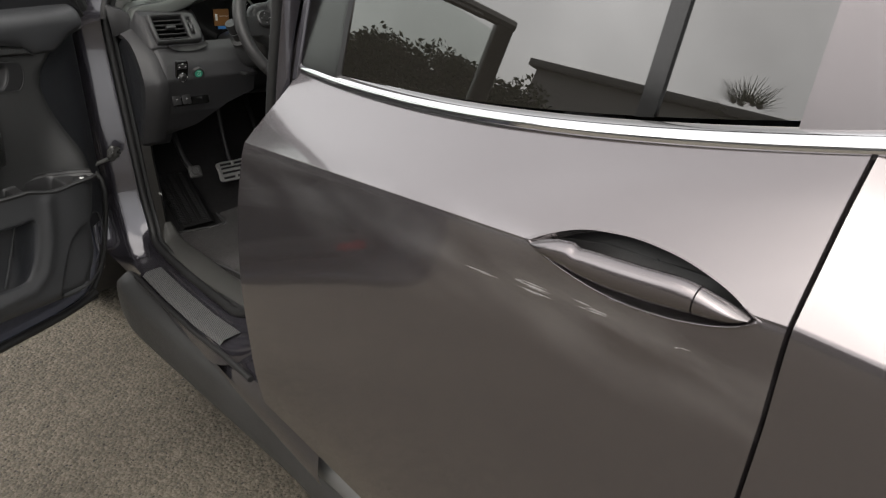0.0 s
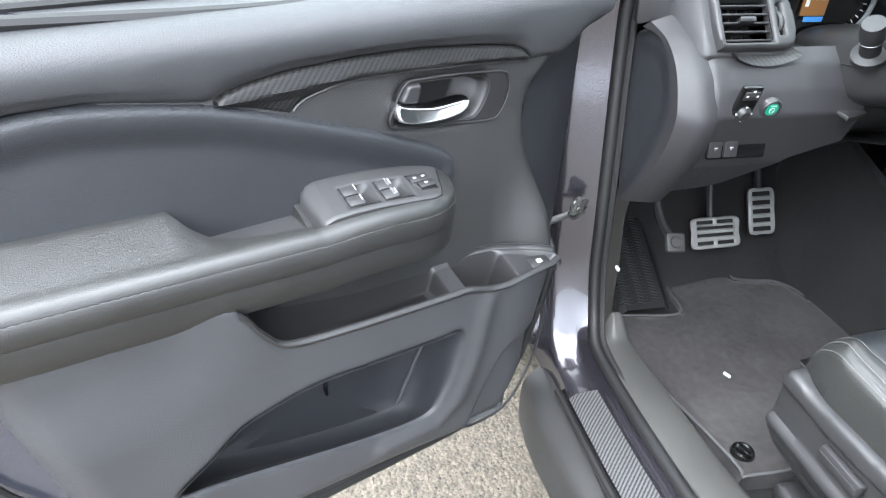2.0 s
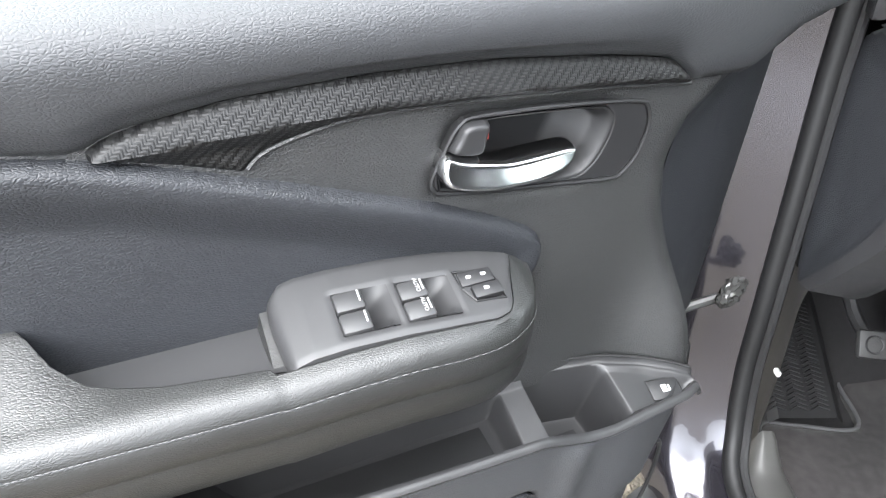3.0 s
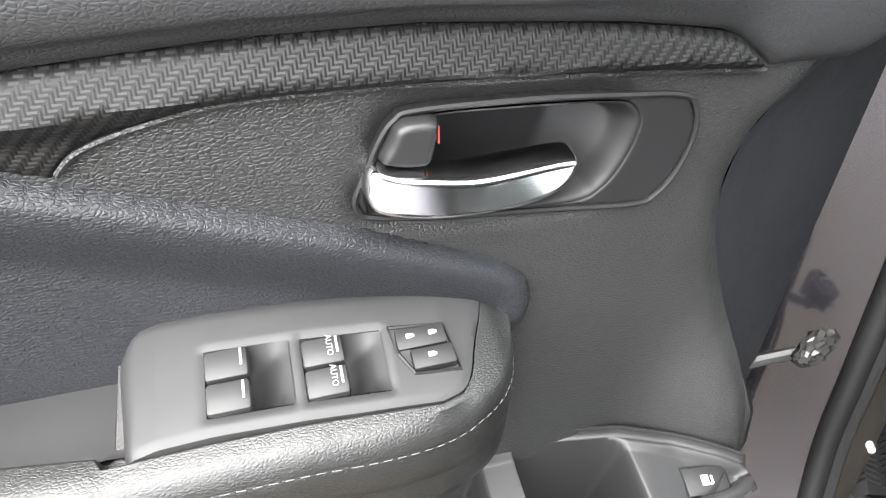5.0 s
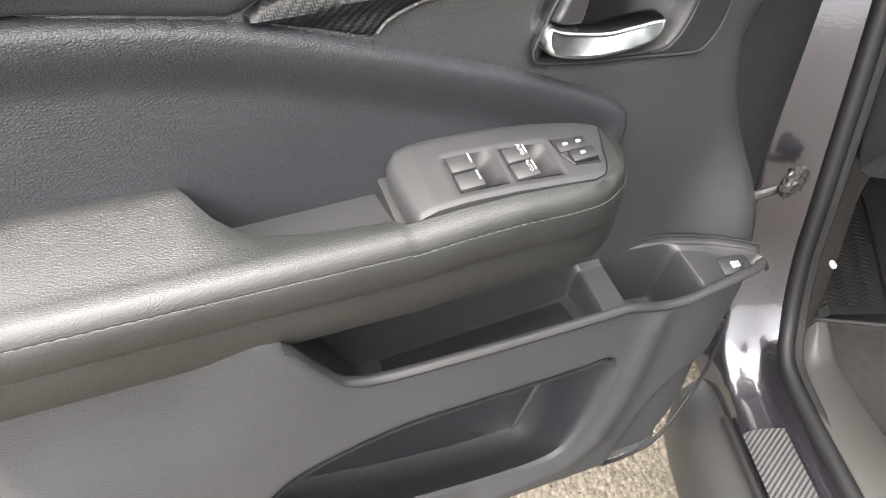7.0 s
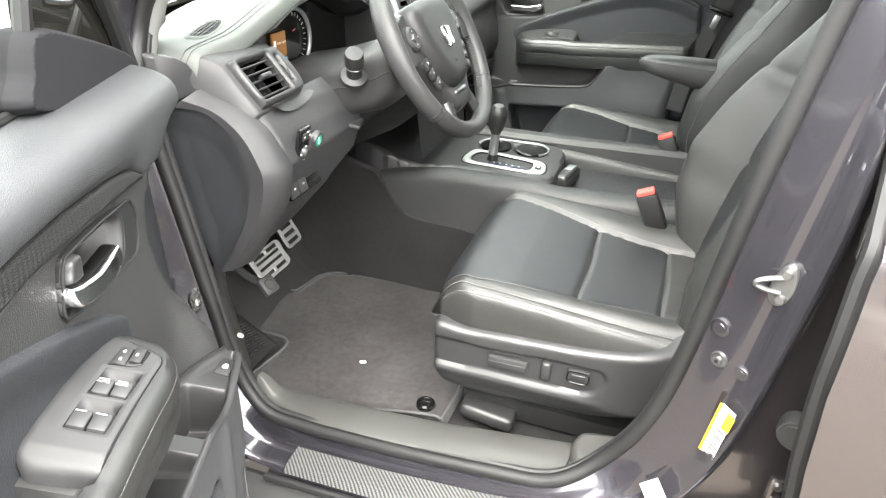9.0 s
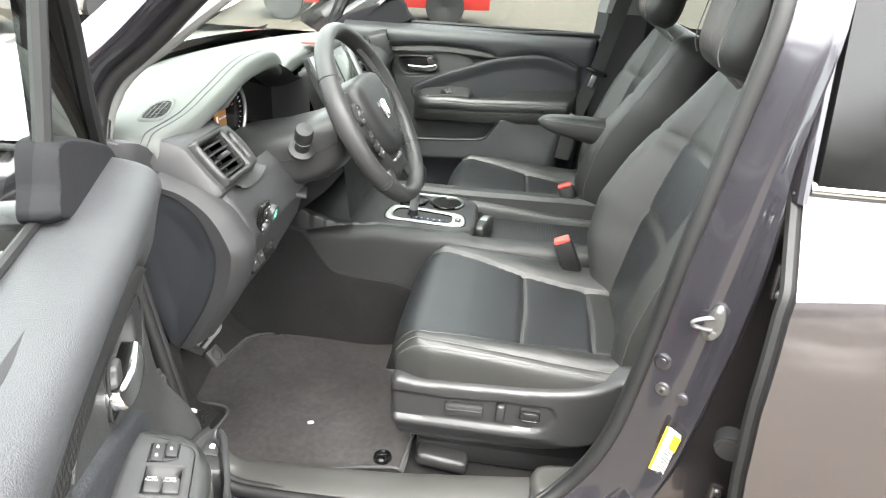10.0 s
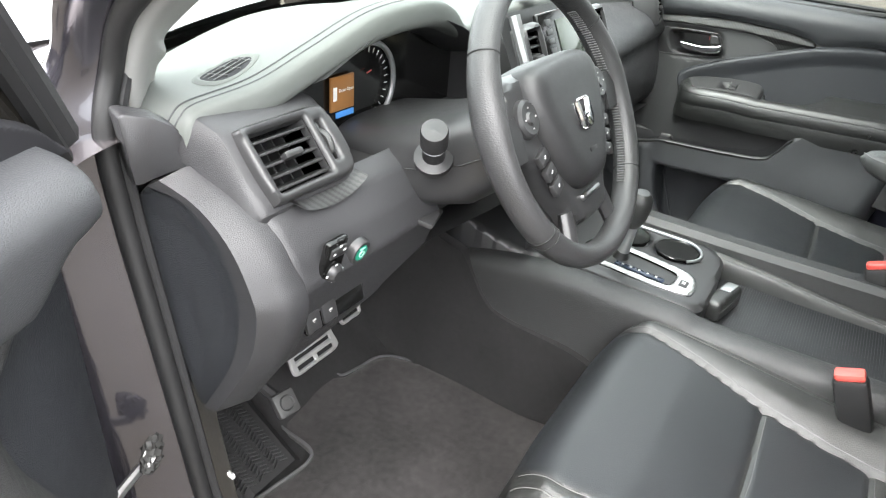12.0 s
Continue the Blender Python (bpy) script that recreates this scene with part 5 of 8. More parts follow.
# closed front end, bed and tailgate
rows = []
for z, back in ((0.28, 0.10), (0.34, 0.02), (0.52, 0.0), (0.60, 0.03), (0.66, 0.05), (0.92, 0.07), (0.99, 0.10)):
    rows.append([(-1.80 + back + 0.22 * abs(y / 0.84) ** 4, y, z) for y in np.linspace(-0.84, 0.84, 24)])
mesh("front_bumper", loft(rows, False), PAINT, truck, "dark grey front bumper")
mesh("bed_floor", loft([[(x, -0.80, 0.80), (x, 0.80, 0.80)] for x in (2.05, 3.58)], False), CLADDING, truck)
mesh("bed_front_wall", box((2.10, 0, 1.05), (0.05, 1.58, 0.5), 0.01), PAINT, truck)
rows = []
for z, out in ((0.55, 0.0), (0.58, 0.02), (0.85, 0.03), (1.15, 0.025), (1.30, 0.01), (1.32, -0.03)):
    rows.append([(3.58 + out - 0.03 * abs(y / 0.84) ** 4, y, z) for y in np.linspace(-0.84, 0.84, 20)])
mesh("tailgate", loft(rows, False), PAINT, truck, "dark grey tailgate")

# wheels
def wheel(x, y):
    s = -1 if y < 0 else 1
    w = mesh("wheel", lathe([(0.20, -0.10), (0.235, -0.11), (0.33, -0.115), (0.365, -0.10), (0.378, -0.06), (0.378, 0.06), (0.365, 0.10), (0.33, 0.115), (0.235, 0.11), (0.20, 0.10)], 48, (x, y, 0.378), (0, s, 0)), RUBBER, truck, "road tyre on a dark alloy rim")
    rim = lathe([(0.235, 0.10), (0.225, 0.085), (0.21, 0.03), (0.06, 0.05), (0.05, 0.07), (0.0, 0.07)], 40, (x, y, 0.378), (0, s, 0))
    mesh("rim", rim, SATIN, w)
for x in (-0.80, 2.35):
    for y in (-0.76, 0.76):
        wheel(x, y)

# ---------------------------------------------------------------- rear door
rear_door = thing("rear_door", "closed rear door in glossy dark grey metallic paint", "car door")
F_PROF = [(-0.752, 1.175), (-0.79, 1.134), (-0.835, 1.087), (-0.8570, 1.0630), (-0.8640, 1.034), (-0.877, 0.95), (-0.886, 0.82), (-0.887, 0.70), (-0.883, 0.61), (-0.872, 0.532)]
M_PROF = [(-0.785, 1.205), (-0.82, 1.173), (-0.856, 1.1400), (-0.8745, 1.1220), (-0.8790, 1.094), (-0.886, 0.98), (-0.890, 0.82), (-0.888, 0.70), (-0.880, 0.61), (-0.864, 0.540)]
E_PROF = [(-0.800, 1.290), (-0.835, 1.252), (-0.870, 1.2055), (-0.8885, 1.179), (-0.8930, 1.147), (-0.900, 1.0), (-0.905, 0.82), (-0.895, 0.70), (-0.88, 0.61), (-0.862, 0.55)]
def skin(x):
    k = (x - 0.85) / 0.88
    f, m, e = (np.array(q) for q in (F_PROF, M_PROF, E_PROF))
    return f * (1 - k) * (1 - 2 * k) + m * 4 * k * (1 - k) + e * k * (2 * k - 1)
def creased(p, n):
    return np.vstack([curve_through(p[:4], n * 2 // 5), curve_through(p[3:], n - n * 2 // 5)[1:]])
rows = []
rear_x = lambda z: float(np.interp(z, [0.4, 1.0, 1.10, 1.29], [1.728, 1.728, 1.725, 1.712]))
edge_x = lambda z: float(np.interp(z, [0.40, 0.55, 0.67, 0.8, 0.9, 1.04, 1.17], [0.872, 0.868, 0.862, 0.848, 0.843, 0.848, 0.866]))
# almond-shaped opening of the outer handle
LENS_UP = [(1.484, 1.147), (1.503, 1.160), (1.532, 1.173), (1.565, 1.181), (1.592, 1.185), (1.625, 1.1865), (1.651, 1.185), (1.677, 1.181), (1.701, 1.173)]
LENS_LOW = [(1.701, 1.173), (1.685, 1.161), (1.662, 1.151), (1.635, 1.143), (1.599, 1.1365), (1.564, 1.135), (1.530, 1.1375), (1.503, 1.142), (1.484, 1.147)]
LENS = np.vstack([curve_through(LENS_UP, 40), curve_through(LENS_LOW, 40)[1:-1]])
LENS_C = np.array((1.594, 1.160))
for k in np.concatenate([np.linspace(0, 0.70, 50), np.linspace(0.705, 0.975, 75), np.linspace(0.98, 1, 6)]):
    row = []
    for y, z in creased(skin(0.85 + 0.88 * k), 240):
        x0 = edge_x(z)
        x = x0 + (rear_x(z) - x0) * k
        row.append((x, y, z))
    rows.append(row)
rows = [[(x + 0.004, y + 0.03, z) for x, y, z in rows[0]], [(x, y + 0.006, z) for x, y, z in rows[0]]] + rows + [[(x + 0.002, y + 0.006, z) for x, y, z in rows[-1]], [(x, y + 0.04, z) for x, y, z in rows[-1]]]
sv, sf = loft(rows, False)
centres = np.array([np.mean([sv[i] for i in q], 0) for q in sf])
inner_lens = LENS_C + 1.02 * (LENS - LENS_C)
open_ = edge_dist(centres[:, [0, 2]], inner_lens) > 0
sf = [q for q, o in zip(sf, open_) if not o]
mesh("door_skin", (sv, sf), DUSTY_PAINT, rear_door, "glossy dark grey metallic door skin", 50)
mesh("front_edge_seal", tube([(edge_x(z) - 0.004, y + 0.020, z) for y, z in curve_through(skin(0.85), 30)], 0.010), RUBBER, rear_door)
mesh("gap_seal", tube([(rear_x(z) + 0.0055, y + 0.02, z) for y, z in creased(skin(1.73), 40)], 0.008), RUBBER, rear_door)
# belt moulding
rows = []
for x in np.linspace(0.872, 1.735, 50):
    y, z = skin(x)[0]
    rows.append([(x, y + 0.012, z - 0.005), (x, y - 0.004, z - 0.004), (x, y - 0.0075, z - 0.001), (x, y - 0.0078, z + 0.003), (x, y - 0.0055, z + 0.0075), (x, y + 0.001, z + 0.0125), (x, y + 0.012, z + 0.014), (x, y + 0.02, z + 0.0)])
mesh("belt_moulding", loft(rows), CHROME, rear_door, "bright chrome belt moulding")
mesh("moulding_lip", tube([(x, skin(x)[0][0] - 0.003, skin(x)[0][1] - 0.005) for x in np.linspace(0.852, 1.735, 30)], 0.0022, 6), RUBBER, rear_door)
def on_glass(x, h):
    y, z = skin(x)[0]
    return (x, y + 0.002 + 0.230 * h + 0.062 * max(0.0, x - 0.99), z + 0.014 + h)
win = [[on_glass(x, h) for h in np.linspace(0, 0.36, 10)] for x in np.linspace(0.99, 1.508, 24)]
mesh("rear_window", loft(win, False), GLASS_DARK, rear_door, "dark tinted rear side window")
q = [[on_glass(x - 0.10 * h * (x - 1.52) / 0.13, h) for h in np.linspace(0, 0.34, 10)] for x in np.linspace(1.517, 1.654, 8)]
mesh("quarter_window", loft(q, False), GLASS_DARK, rear_door, "dark tinted fixed quarter window")
strip = [[tuple(np.array(on_glass(x, h)) + (0, dy, 0)) for h in np.linspace(-0.03, 0.36, 14)] for x, dy in ((0.853, 0.03), (0.853, 0.0), (0.856, -0.008), (0.862, -0.011), (0.869, -0.008), (0.872, -0.002), (0.874, 0.012))]
mesh("window_flange", loft(strip, False), PAINT_SHADED, rear_door, "painted flange of the window frame")
mesh("front_post", loft([[tuple(np.array(on_glass(x, h)) + (0, -0.006 if 0.875 < x < 0.995 else 0.004, 0)) for h in np.linspace(-0.005, 0.36, 10)] for x in (0.8735, 0.878, 0.975, 0.982, 0.984, 0.992, 0.998)], False), PLASTIC_GLOSS, rear_door, "gloss black window post")
mesh("divider_post", loft([[tuple(np.array(on_glass(x, h)) + (0, -0.004 if 1.500 < x < 1.521 else 0.006, 0)) for h in np.linspace(0, 0.36, 10)] for x in (1.498, 1.501, 1.513, 1.5145, 1.520, 1.524)], False), PLASTIC_GLOSS, rear_door, "black window divider post")
mesh("top_frame", tube([on_glass(x, 0.36) for x in np.linspace(0.85, 1.66, 12)], 0.03), PLASTIC_GLOSS, rear_door)
# outer handle: a scoop blackened to stand for its shade, and a pull bar
def skin_y(x, z):
    c = creased(skin(x), 100)
    return float(np.interp(-z, -c[:, 1], c[:, 0]))
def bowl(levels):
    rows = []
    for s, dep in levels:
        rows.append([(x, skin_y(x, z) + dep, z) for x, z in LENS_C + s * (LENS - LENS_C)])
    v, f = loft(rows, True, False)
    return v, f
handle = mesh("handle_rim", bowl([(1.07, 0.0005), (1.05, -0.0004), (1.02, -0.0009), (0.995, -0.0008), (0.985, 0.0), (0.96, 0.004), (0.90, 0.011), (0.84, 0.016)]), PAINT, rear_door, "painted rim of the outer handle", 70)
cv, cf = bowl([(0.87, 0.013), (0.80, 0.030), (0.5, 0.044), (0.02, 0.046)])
mesh("handle_cup", (cv, cf), RUBBER, handle, "outer handle scoop, coloured black for its shade", 80)
BAR_TOP = [(1.489, 1.1475), (1.500, 1.1545), (1.516, 1.1615), (1.530, 1.1655), (1.5375, 1.1665), (1.543, 1.1645), (1.553, 1.1668), (1.576, 1.1702), (1.600, 1.1738), (1.620, 1.1770), (1.636, 1.1797), (1.648, 1.1805), (1.660, 1.1797), (1.679, 1.1775), (1.696, 1.1735)]
BAR_LOW = [(1.489, 1.1465), (1.503, 1.1435), (1.518, 1.1415), (1.549, 1.1405), (1.580, 1.142), (1.622, 1.1485), (1.659, 1.157), (1.683, 1.164), (1.696, 1.1715)]
bt_, bl_ = curve_through(BAR_TOP, 70), curve_through(BAR_LOW, 70)
def bar_part(x0, x1):
    rows = []
    for x in np.linspace(x0, x1, 40):
        zu, zl = float(np.interp(x, bt_[:, 0], bt_[:, 1])), float(np.interp(x, bl_[:, 0], bl_[:, 1]))
        zm, hh = 0.5 * (zu + zl), 0.5 * (zu - zl)
        e = min(1.0, (x - 1.486) / 0.03, (1.699 - x) / 0.03)
        e = math.sqrt(max(0.02, 1 - (1 - e) ** 2))
        rows.append([(x, skin_y(x, zm) - 0.001 - (0.014 if math.cos(a) > 0 else 0.010) * e * math.cos(a) * 0.8, zm + hh * math.sin(a) * 0.995) for a in np.linspace(0, 2 * math.pi, 28, endpoint=False)])
    return loft(rows)
mesh("pull_bar", bar_part(1.4895, 1.6555), PAINT, handle, "dark grey painted pull handle")
mesh("key_cap", bar_part(1.6568, 1.6960), PAINT, handle, "painted cap over the lock")
# scuffs below the handle
SCUFF = plain("pale_scuff", (0.30, 0.29, 0.29), 0.5)
random.seed(4)
bits = []
for x0, z0, x1, z1, n in ((1.473, 1.1035, 1.524, 1.1105, 9), (1.480, 1.0985, 1.535, 1.106, 6), (1.548, 1.112, 1.592, 1.1185, 8), (1.648, 1.1348, 1.675, 1.1381, 3), (1.6447, 1.1209, 1.6757, 1.1281, 3), (1.40, 1.083, 1.46, 1.094, 3)):
    for _ in range(n):
        a, w = random.uniform(0, 0.45), random.uniform(0.18, 0.6)
        dz = random.gauss(0, 0.0022)
        pts = [(x0 + (x1 - x0) * k, z0 + (z1 - z0) * k + dz) for k in (a, a + w / 2, min(1, a + w))]
        bits.append(tube([(x, skin_y(x, z) - 0.0001, z) for x, z in pts], [0.00002, random.uniform(0.0001, 0.00028), 0.00002], 4))
mesh("paint_scuffs", join(*bits), SCUFF, rear_door, "pale wiped scratches in the paint")

# ---------------------------------------------------------------- cabin floor
cabin = thing("cabin_floor", "charcoal carpeted cabin floor and footwell", "car floor", kind="structure")
rows = []
for x in np.linspace(-0.62, 2.0, 60):
    base = 0.436 + float(step(-0.16, -0.50, x)) * 0.40
    row = []
    for y in np.linspace(-0.70, 0.70, 57):
        tun = 0.16 * float(step(0.20, 0.10, abs(y)))
        row.append((x, y, base + tun * float(step(0.62, 0.45, base)) + 0.004 * noise.noise((x * 9, y * 9, 0.0))))
    rows.append(row)
mesh("floor_carpet", loft(rows, False), CARPET, cabin, "charcoal carpet")
mesh("kick_panel", swap(relief(smooth_loop([(-0.40, 0.44), (-0.06, 0.44), (-0.045, 0.55), (-0.07, 0.72), (-0.10, 0.82), (-0.40, 0.82)], 50), lambda a, b, d: -0.712 + 0.012 * step(0, 0.02, d), 0.012), (0, 2, 1), True), PLASTIC, cabin, "black plastic kick panel")
mesh("kick_clip", box((-0.062, -0.7085, 0.623), (0.012, 0.006, 0.008), 0.002), WHITE_INK, cabin)
mesh("firewall", loft([[(-0.60, -0.75, z), (-0.60, 0.75, z)] for z in (0.4, 1.05)], False), CARPET, cabin)
# foot rest
rest = []
for k in np.linspace(0, 1, 14):
    rest.append([(-0.11 - 0.20 * k, y, 0.458 + 0.12 * k + (0.012 if 0.02 < (y + 0.66) < 0.12 else 0)) for y in np.linspace(-0.672, -0.528, 12)])
fr_ = mesh("foot_rest", loft(rest, False), RUBBER, cabin, "ribbed black rubber foot rest")
ribs = []
for i in range(30):
    k = 0.06 + 0.0305 * i
    for y0, sgn in ((-0.642, 1), (-0.627, -1), (-0.608, 1), (-0.593, -1), (-0.574, 1), (-0.559, -1)):
        c = Vector((-0.11 - 0.20 * k, y0, 0.4722 + 0.12 * k))
        ribs.append(box(c, (0.0022, 0.016, 0.003), 0.0006, Euler((0, radians(31), radians(30 * sgn))).to_matrix(), 1))
rb = mesh("tread_ribs", join(*ribs), PLASTIC, fr_)
rb["kind"] = "stuff"

# ---------------------------------------------------------------- floor mat
MAT = [(-0.02, -0.672), (-0.106, -0.66), (-0.108, -0.60), (-0.105, -0.505), (-0.20, -0.487), (-0.295, -0.463), (-0.31, -0.40), (-0.302, -0.315), (-0.255, -0.305), (-0.205, -0.318), (-0.19, -0.27), (-0.178, -0.215), (-0.12, -0.185), (0.06, -0.165), (0.31, -0.15), (0.325, -0.30), (0.322, -0.61), (0.30, -0.635), (0.12, -0.652)]
mat_loop = smooth_loop(MAT, 140)
def mat_z(a, b):
    return 0.450 + 0.022 * step(0.1, 0.30, a) + 0.30 * np.maximum(0, -0.20 - a) + 0.004 * np.sin(a * 17 + b * 9) * np.cos(b * 13)
mat_ob = mesh("floor_mat", relief(mat_loop, lambda a, b, d: mat_z(a, b) + 0.006 * step(0, 0.006, d), 0.009, floor=0.437), MAT_CARPET, None, "dark grey carpet floor mat with stitched binding", category="floor mat")
mesh("binding", tube([(a, b, float(mat_z(a, b)) + 0.005) for a, b in mat_loop], 0.0032, 6, True), surface("mat_binding", (0.07, 0.07, 0.073), 0.8, 0.5, 900, 0.2, kind="fine"), mat_ob, "grey stitched edge binding")
gr = mesh("grommet", lathe([(0.008, 0.006), (0.013, 0.008), (0.018, 0.006), (0.020, 0.0), (0.0, -0.002), (0.0, 0.0), (0.007, 0.002)], 24, (0.279, -0.612, 0.4785)), PLASTIC_GLOSS, mat_ob, "black locking grommet")
mesh("grommet_bar", box((0.279, -0.612, 0.486), (0.022, 0.005, 0.004), 0.001), PLASTIC_GLOSS, gr)
speck = mesh("paper_scrap", box((0.096, -0.520, 0.463), (0.014, 0.007, 0.003), 0.001, Euler((0.2, 0.3, 0.8)).to_matrix()), WHITE_INK, None, "tiny white paper scrap on the mat", category="litter")

# ---------------------------------------------------------------- pedals
def pedal(name, label, c, w, h, lean, slots, up):
    th = thing(name, label, "pedal")
    rot = Euler((0, radians(lean), 0)).to_matrix()
    mesh("pad", box(c, (0.012, w, h), 0.004, rot), RUBBER, th, "black rubber pad")
    q = Vector(c) + rot @ Vector((0.0065, 0, 0))
    loops = [(-w / 2, -h / 2), (w / 2, -h / 2), (w / 2, h / 2), (-w / 2, h / 2)]
    out = smooth_loop([(-w / 2, -h * 0.46), (0, -h / 2), (w / 2, -h * 0.46), (w / 2 + 0.002, 0), (w / 2, h * 0.46), (0, h / 2), (-w / 2, h * 0.46), (-w / 2 - 0.002, 0)], 48)
    holes = []
    n = len(slots)
    for (a0, a1, b0, b1) in slots:
        holes.append(np.array([(a0, b0), (a1, b0), (a1, b1), (a0, b1)]))
    v, f = relief(out, lambda a, b, d: 0.003 * step(0, 0.002, d), 0.0022, holes=holes, floor=-0.001)
    v = np.array([tuple(q + rot @ Vector((hh, a, b))) for a, b, hh in v])
    mesh("cover", (v, f), PEDAL_METAL, th, "brushed steel slotted cover")
    mesh("arm", tube(curve_through([Vector(c) + Vector((-0.01, 0, 0)), Vector(c) + Vector((-0.06, 0.0, 0.10)), Vector(up)], 14), 0.008), PLASTIC, th)
    return th
pedal("brake_pedal", "steel-faced brake pedal with rubber slots", (-0.200, -0.408, 0.592), 0.112, 0.068, -32,
      [(s - 0.02, s + 0.02, z - 0.004, z + 0.004) for z in (0.024, -0.022) for s in (-0.025, 0.025)] + [(-0.045, 0.045, -0.008, -0.001), (-0.045, 0.045, 0.008, 0.0145)], (-0.33, -0.40, 0.95))
pedal("accelerator_pedal", "tall steel-faced accelerator pedal with rubber slots", (-0.245, -0.268, 0.610), 0.062, 0.105, -30,
      [(-0.023, 0.023, z - 0.005, z + 0.005) for z in (-0.04, -0.02, 0.0, 0.02, 0.04)], (-0.42, -0.26, 0.85))
pb = thing("parking_brake_pedal", "small square grey parking brake pedal", "pedal")
prot = Euler((0, radians(-40), radians(-8))).to_matrix()
mesh("pad", box((-0.072, -0.592, 0.665), (0.014, 0.038, 0.038), 0.005, prot), surface("grey_rubber", (0.035, 0.035, 0.035), 0.6, 0.4, 500, 0.2, kind="fine"), pb)
mesh("pad_ribs", tube([Vector((-0.072, -0.592, 0.665)) + prot @ Vector((0.0075, 0.011 * math.cos(a), 0.011 * math.sin(a))) for a in np.linspace(0, 2 * math.pi, 16, endpoint=False)], 0.0015, 5, True), PLASTIC, pb)
mesh("arm", tube(curve_through([(-0.078, -0.592, 0.665), (-0.14, -0.60, 0.70), (-0.25, -0.60, 0.85)], 12), 0.009), PLASTIC, pb)

# ---------------------------------------------------------------- dashboard
dash = thing("dashboard", "grey grained dashboard with vents, gauges and centre stack", "dashboard")

# top pad with the raised hood over the gauges
lip_y = [-0.715, -0.708, -0.69, -0.62, -0.55, -0.47, -0.40, -0.33, -0.27, -0.21, -0.16, -0.10, 0.10, 0.4, 0.75]
lip_z = [1.128, 1.142, 1.152, 1.165, 1.192, 1.222, 1.231, 1.226, 1.206, 1.176, 1.165, 1.178, 1.182, 1.165, 1.12]
lip_x = [-0.068, -0.064, -0.062, -0.048, -0.035, -0.022, -0.016, -0.018, -0.03, -0.05, -0.065, -0.06, -0.06, -0.065, -0.10]
fz = lambda y: float(np.interp(y, lip_y, lip_z))
fx = lambda y: float(np.interp(y, lip_y, lip_x))
ys = curve_through(np.column_stack([lip_y, lip_x, lip_z]), 90)
rows = []
for y, x, z in ys:
    b = 0.22 * (y / 0.75) ** 2
    far = (-0.50 + b, 1.105)
    hood = z - 1.15
    prof = [far, (-0.42 + b, 1.128 + 0.1 * hood), (min(-0.30 + 0.4 * b, x - 0.12), 1.140 + 0.45 * hood), (x - 0.10, 1.148 + 0.80 * hood), (x - 0.04, z - 0.001), (x - 0.010, z + 0.0005), (x + 0.001, z - 0.0015), (x + 0.0055, z - 0.0065), (x + 0.0075, z - 0.018), (x + 0.0060, z - 0.030), (x - 0.004, z - 0.036), (x - 0.03, z - 0.040)]
    rows.append([(px, y, pz) for px, pz in curve_through(prof, 40)])
top = mesh("dash_top", loft(rows, False), DASH_TOP, dash, "soft dashboard top, colour lightened for the sky light")
for off in (-0.002, 0.010):
    sline = [(x - 0.012 - off, y, z + 0.0004) for y, x, z in ys if -0.76 < y < -0.17]
    mesh("dash_seam", tube(sline, 0.0011, 5), VINYL_DARK, top)
# windscreen-base demister slot: a flat black sheet on it stands for shade
dv = smooth_loop([(-0.127, -0.648), (-0.132, -0.602), (-0.116, -0.580), (-0.095, -0.580), (-0.085, -0.612), (-0.089, -0.646), (-0.108, -0.656)], 40)
pad_rows = [np.array(r) for r in rows]
pad_y = np.array([r[0][1] for r in pad_rows])
def pad_z(a, b):
    a, b = np.atleast_1d(a), np.atleast_1d(b)
    order = np.argsort(pad_y)
    levels = np.array([np.interp(a, r[:int(np.argmax(r[:, 0])), 0], r[:int(np.argmax(r[:, 0])), 2]) for r in (pad_rows[i] for i in order)])
    return np.array([np.interp(y, pad_y[order], levels[:, i]) for i, y in enumerate(b)])
dc = dv.mean(0)
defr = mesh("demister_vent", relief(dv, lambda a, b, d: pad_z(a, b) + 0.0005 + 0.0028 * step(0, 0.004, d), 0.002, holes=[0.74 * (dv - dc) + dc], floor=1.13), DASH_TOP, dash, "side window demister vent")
mesh("demister_dark_sheet", relief(0.80 * (dv - dc) + dc, lambda a, b, d: pad_z(a, b) + 0.0012, 0.004), SAIL, defr)
for k in range(3):
    y = -0.630 + 0.018 * k
    mesh("vent_fin", box((-0.108, y, float(pad_z(-0.108, y)[0]) + 0.0018), (0.028, 0.0016, 0.0018), 0.0004, Euler((0, radians(-6), radians(14))).to_matrix()), VINYL, defr)
for x in (-0.117, -0.109, -0.101):
    mesh("vent_fin_long", box((x, -0.615, float(pad_z(x, -0.615)[0]) + 0.0022), (0.0018, 0.056, 0.0022), 0.0006, Euler((math.atan(float(pad_z(x, -0.592)[0] - pad_z(x, -0.638)[0]) / 0.046), 0, 0)).to_matrix()), VINYL, defr)

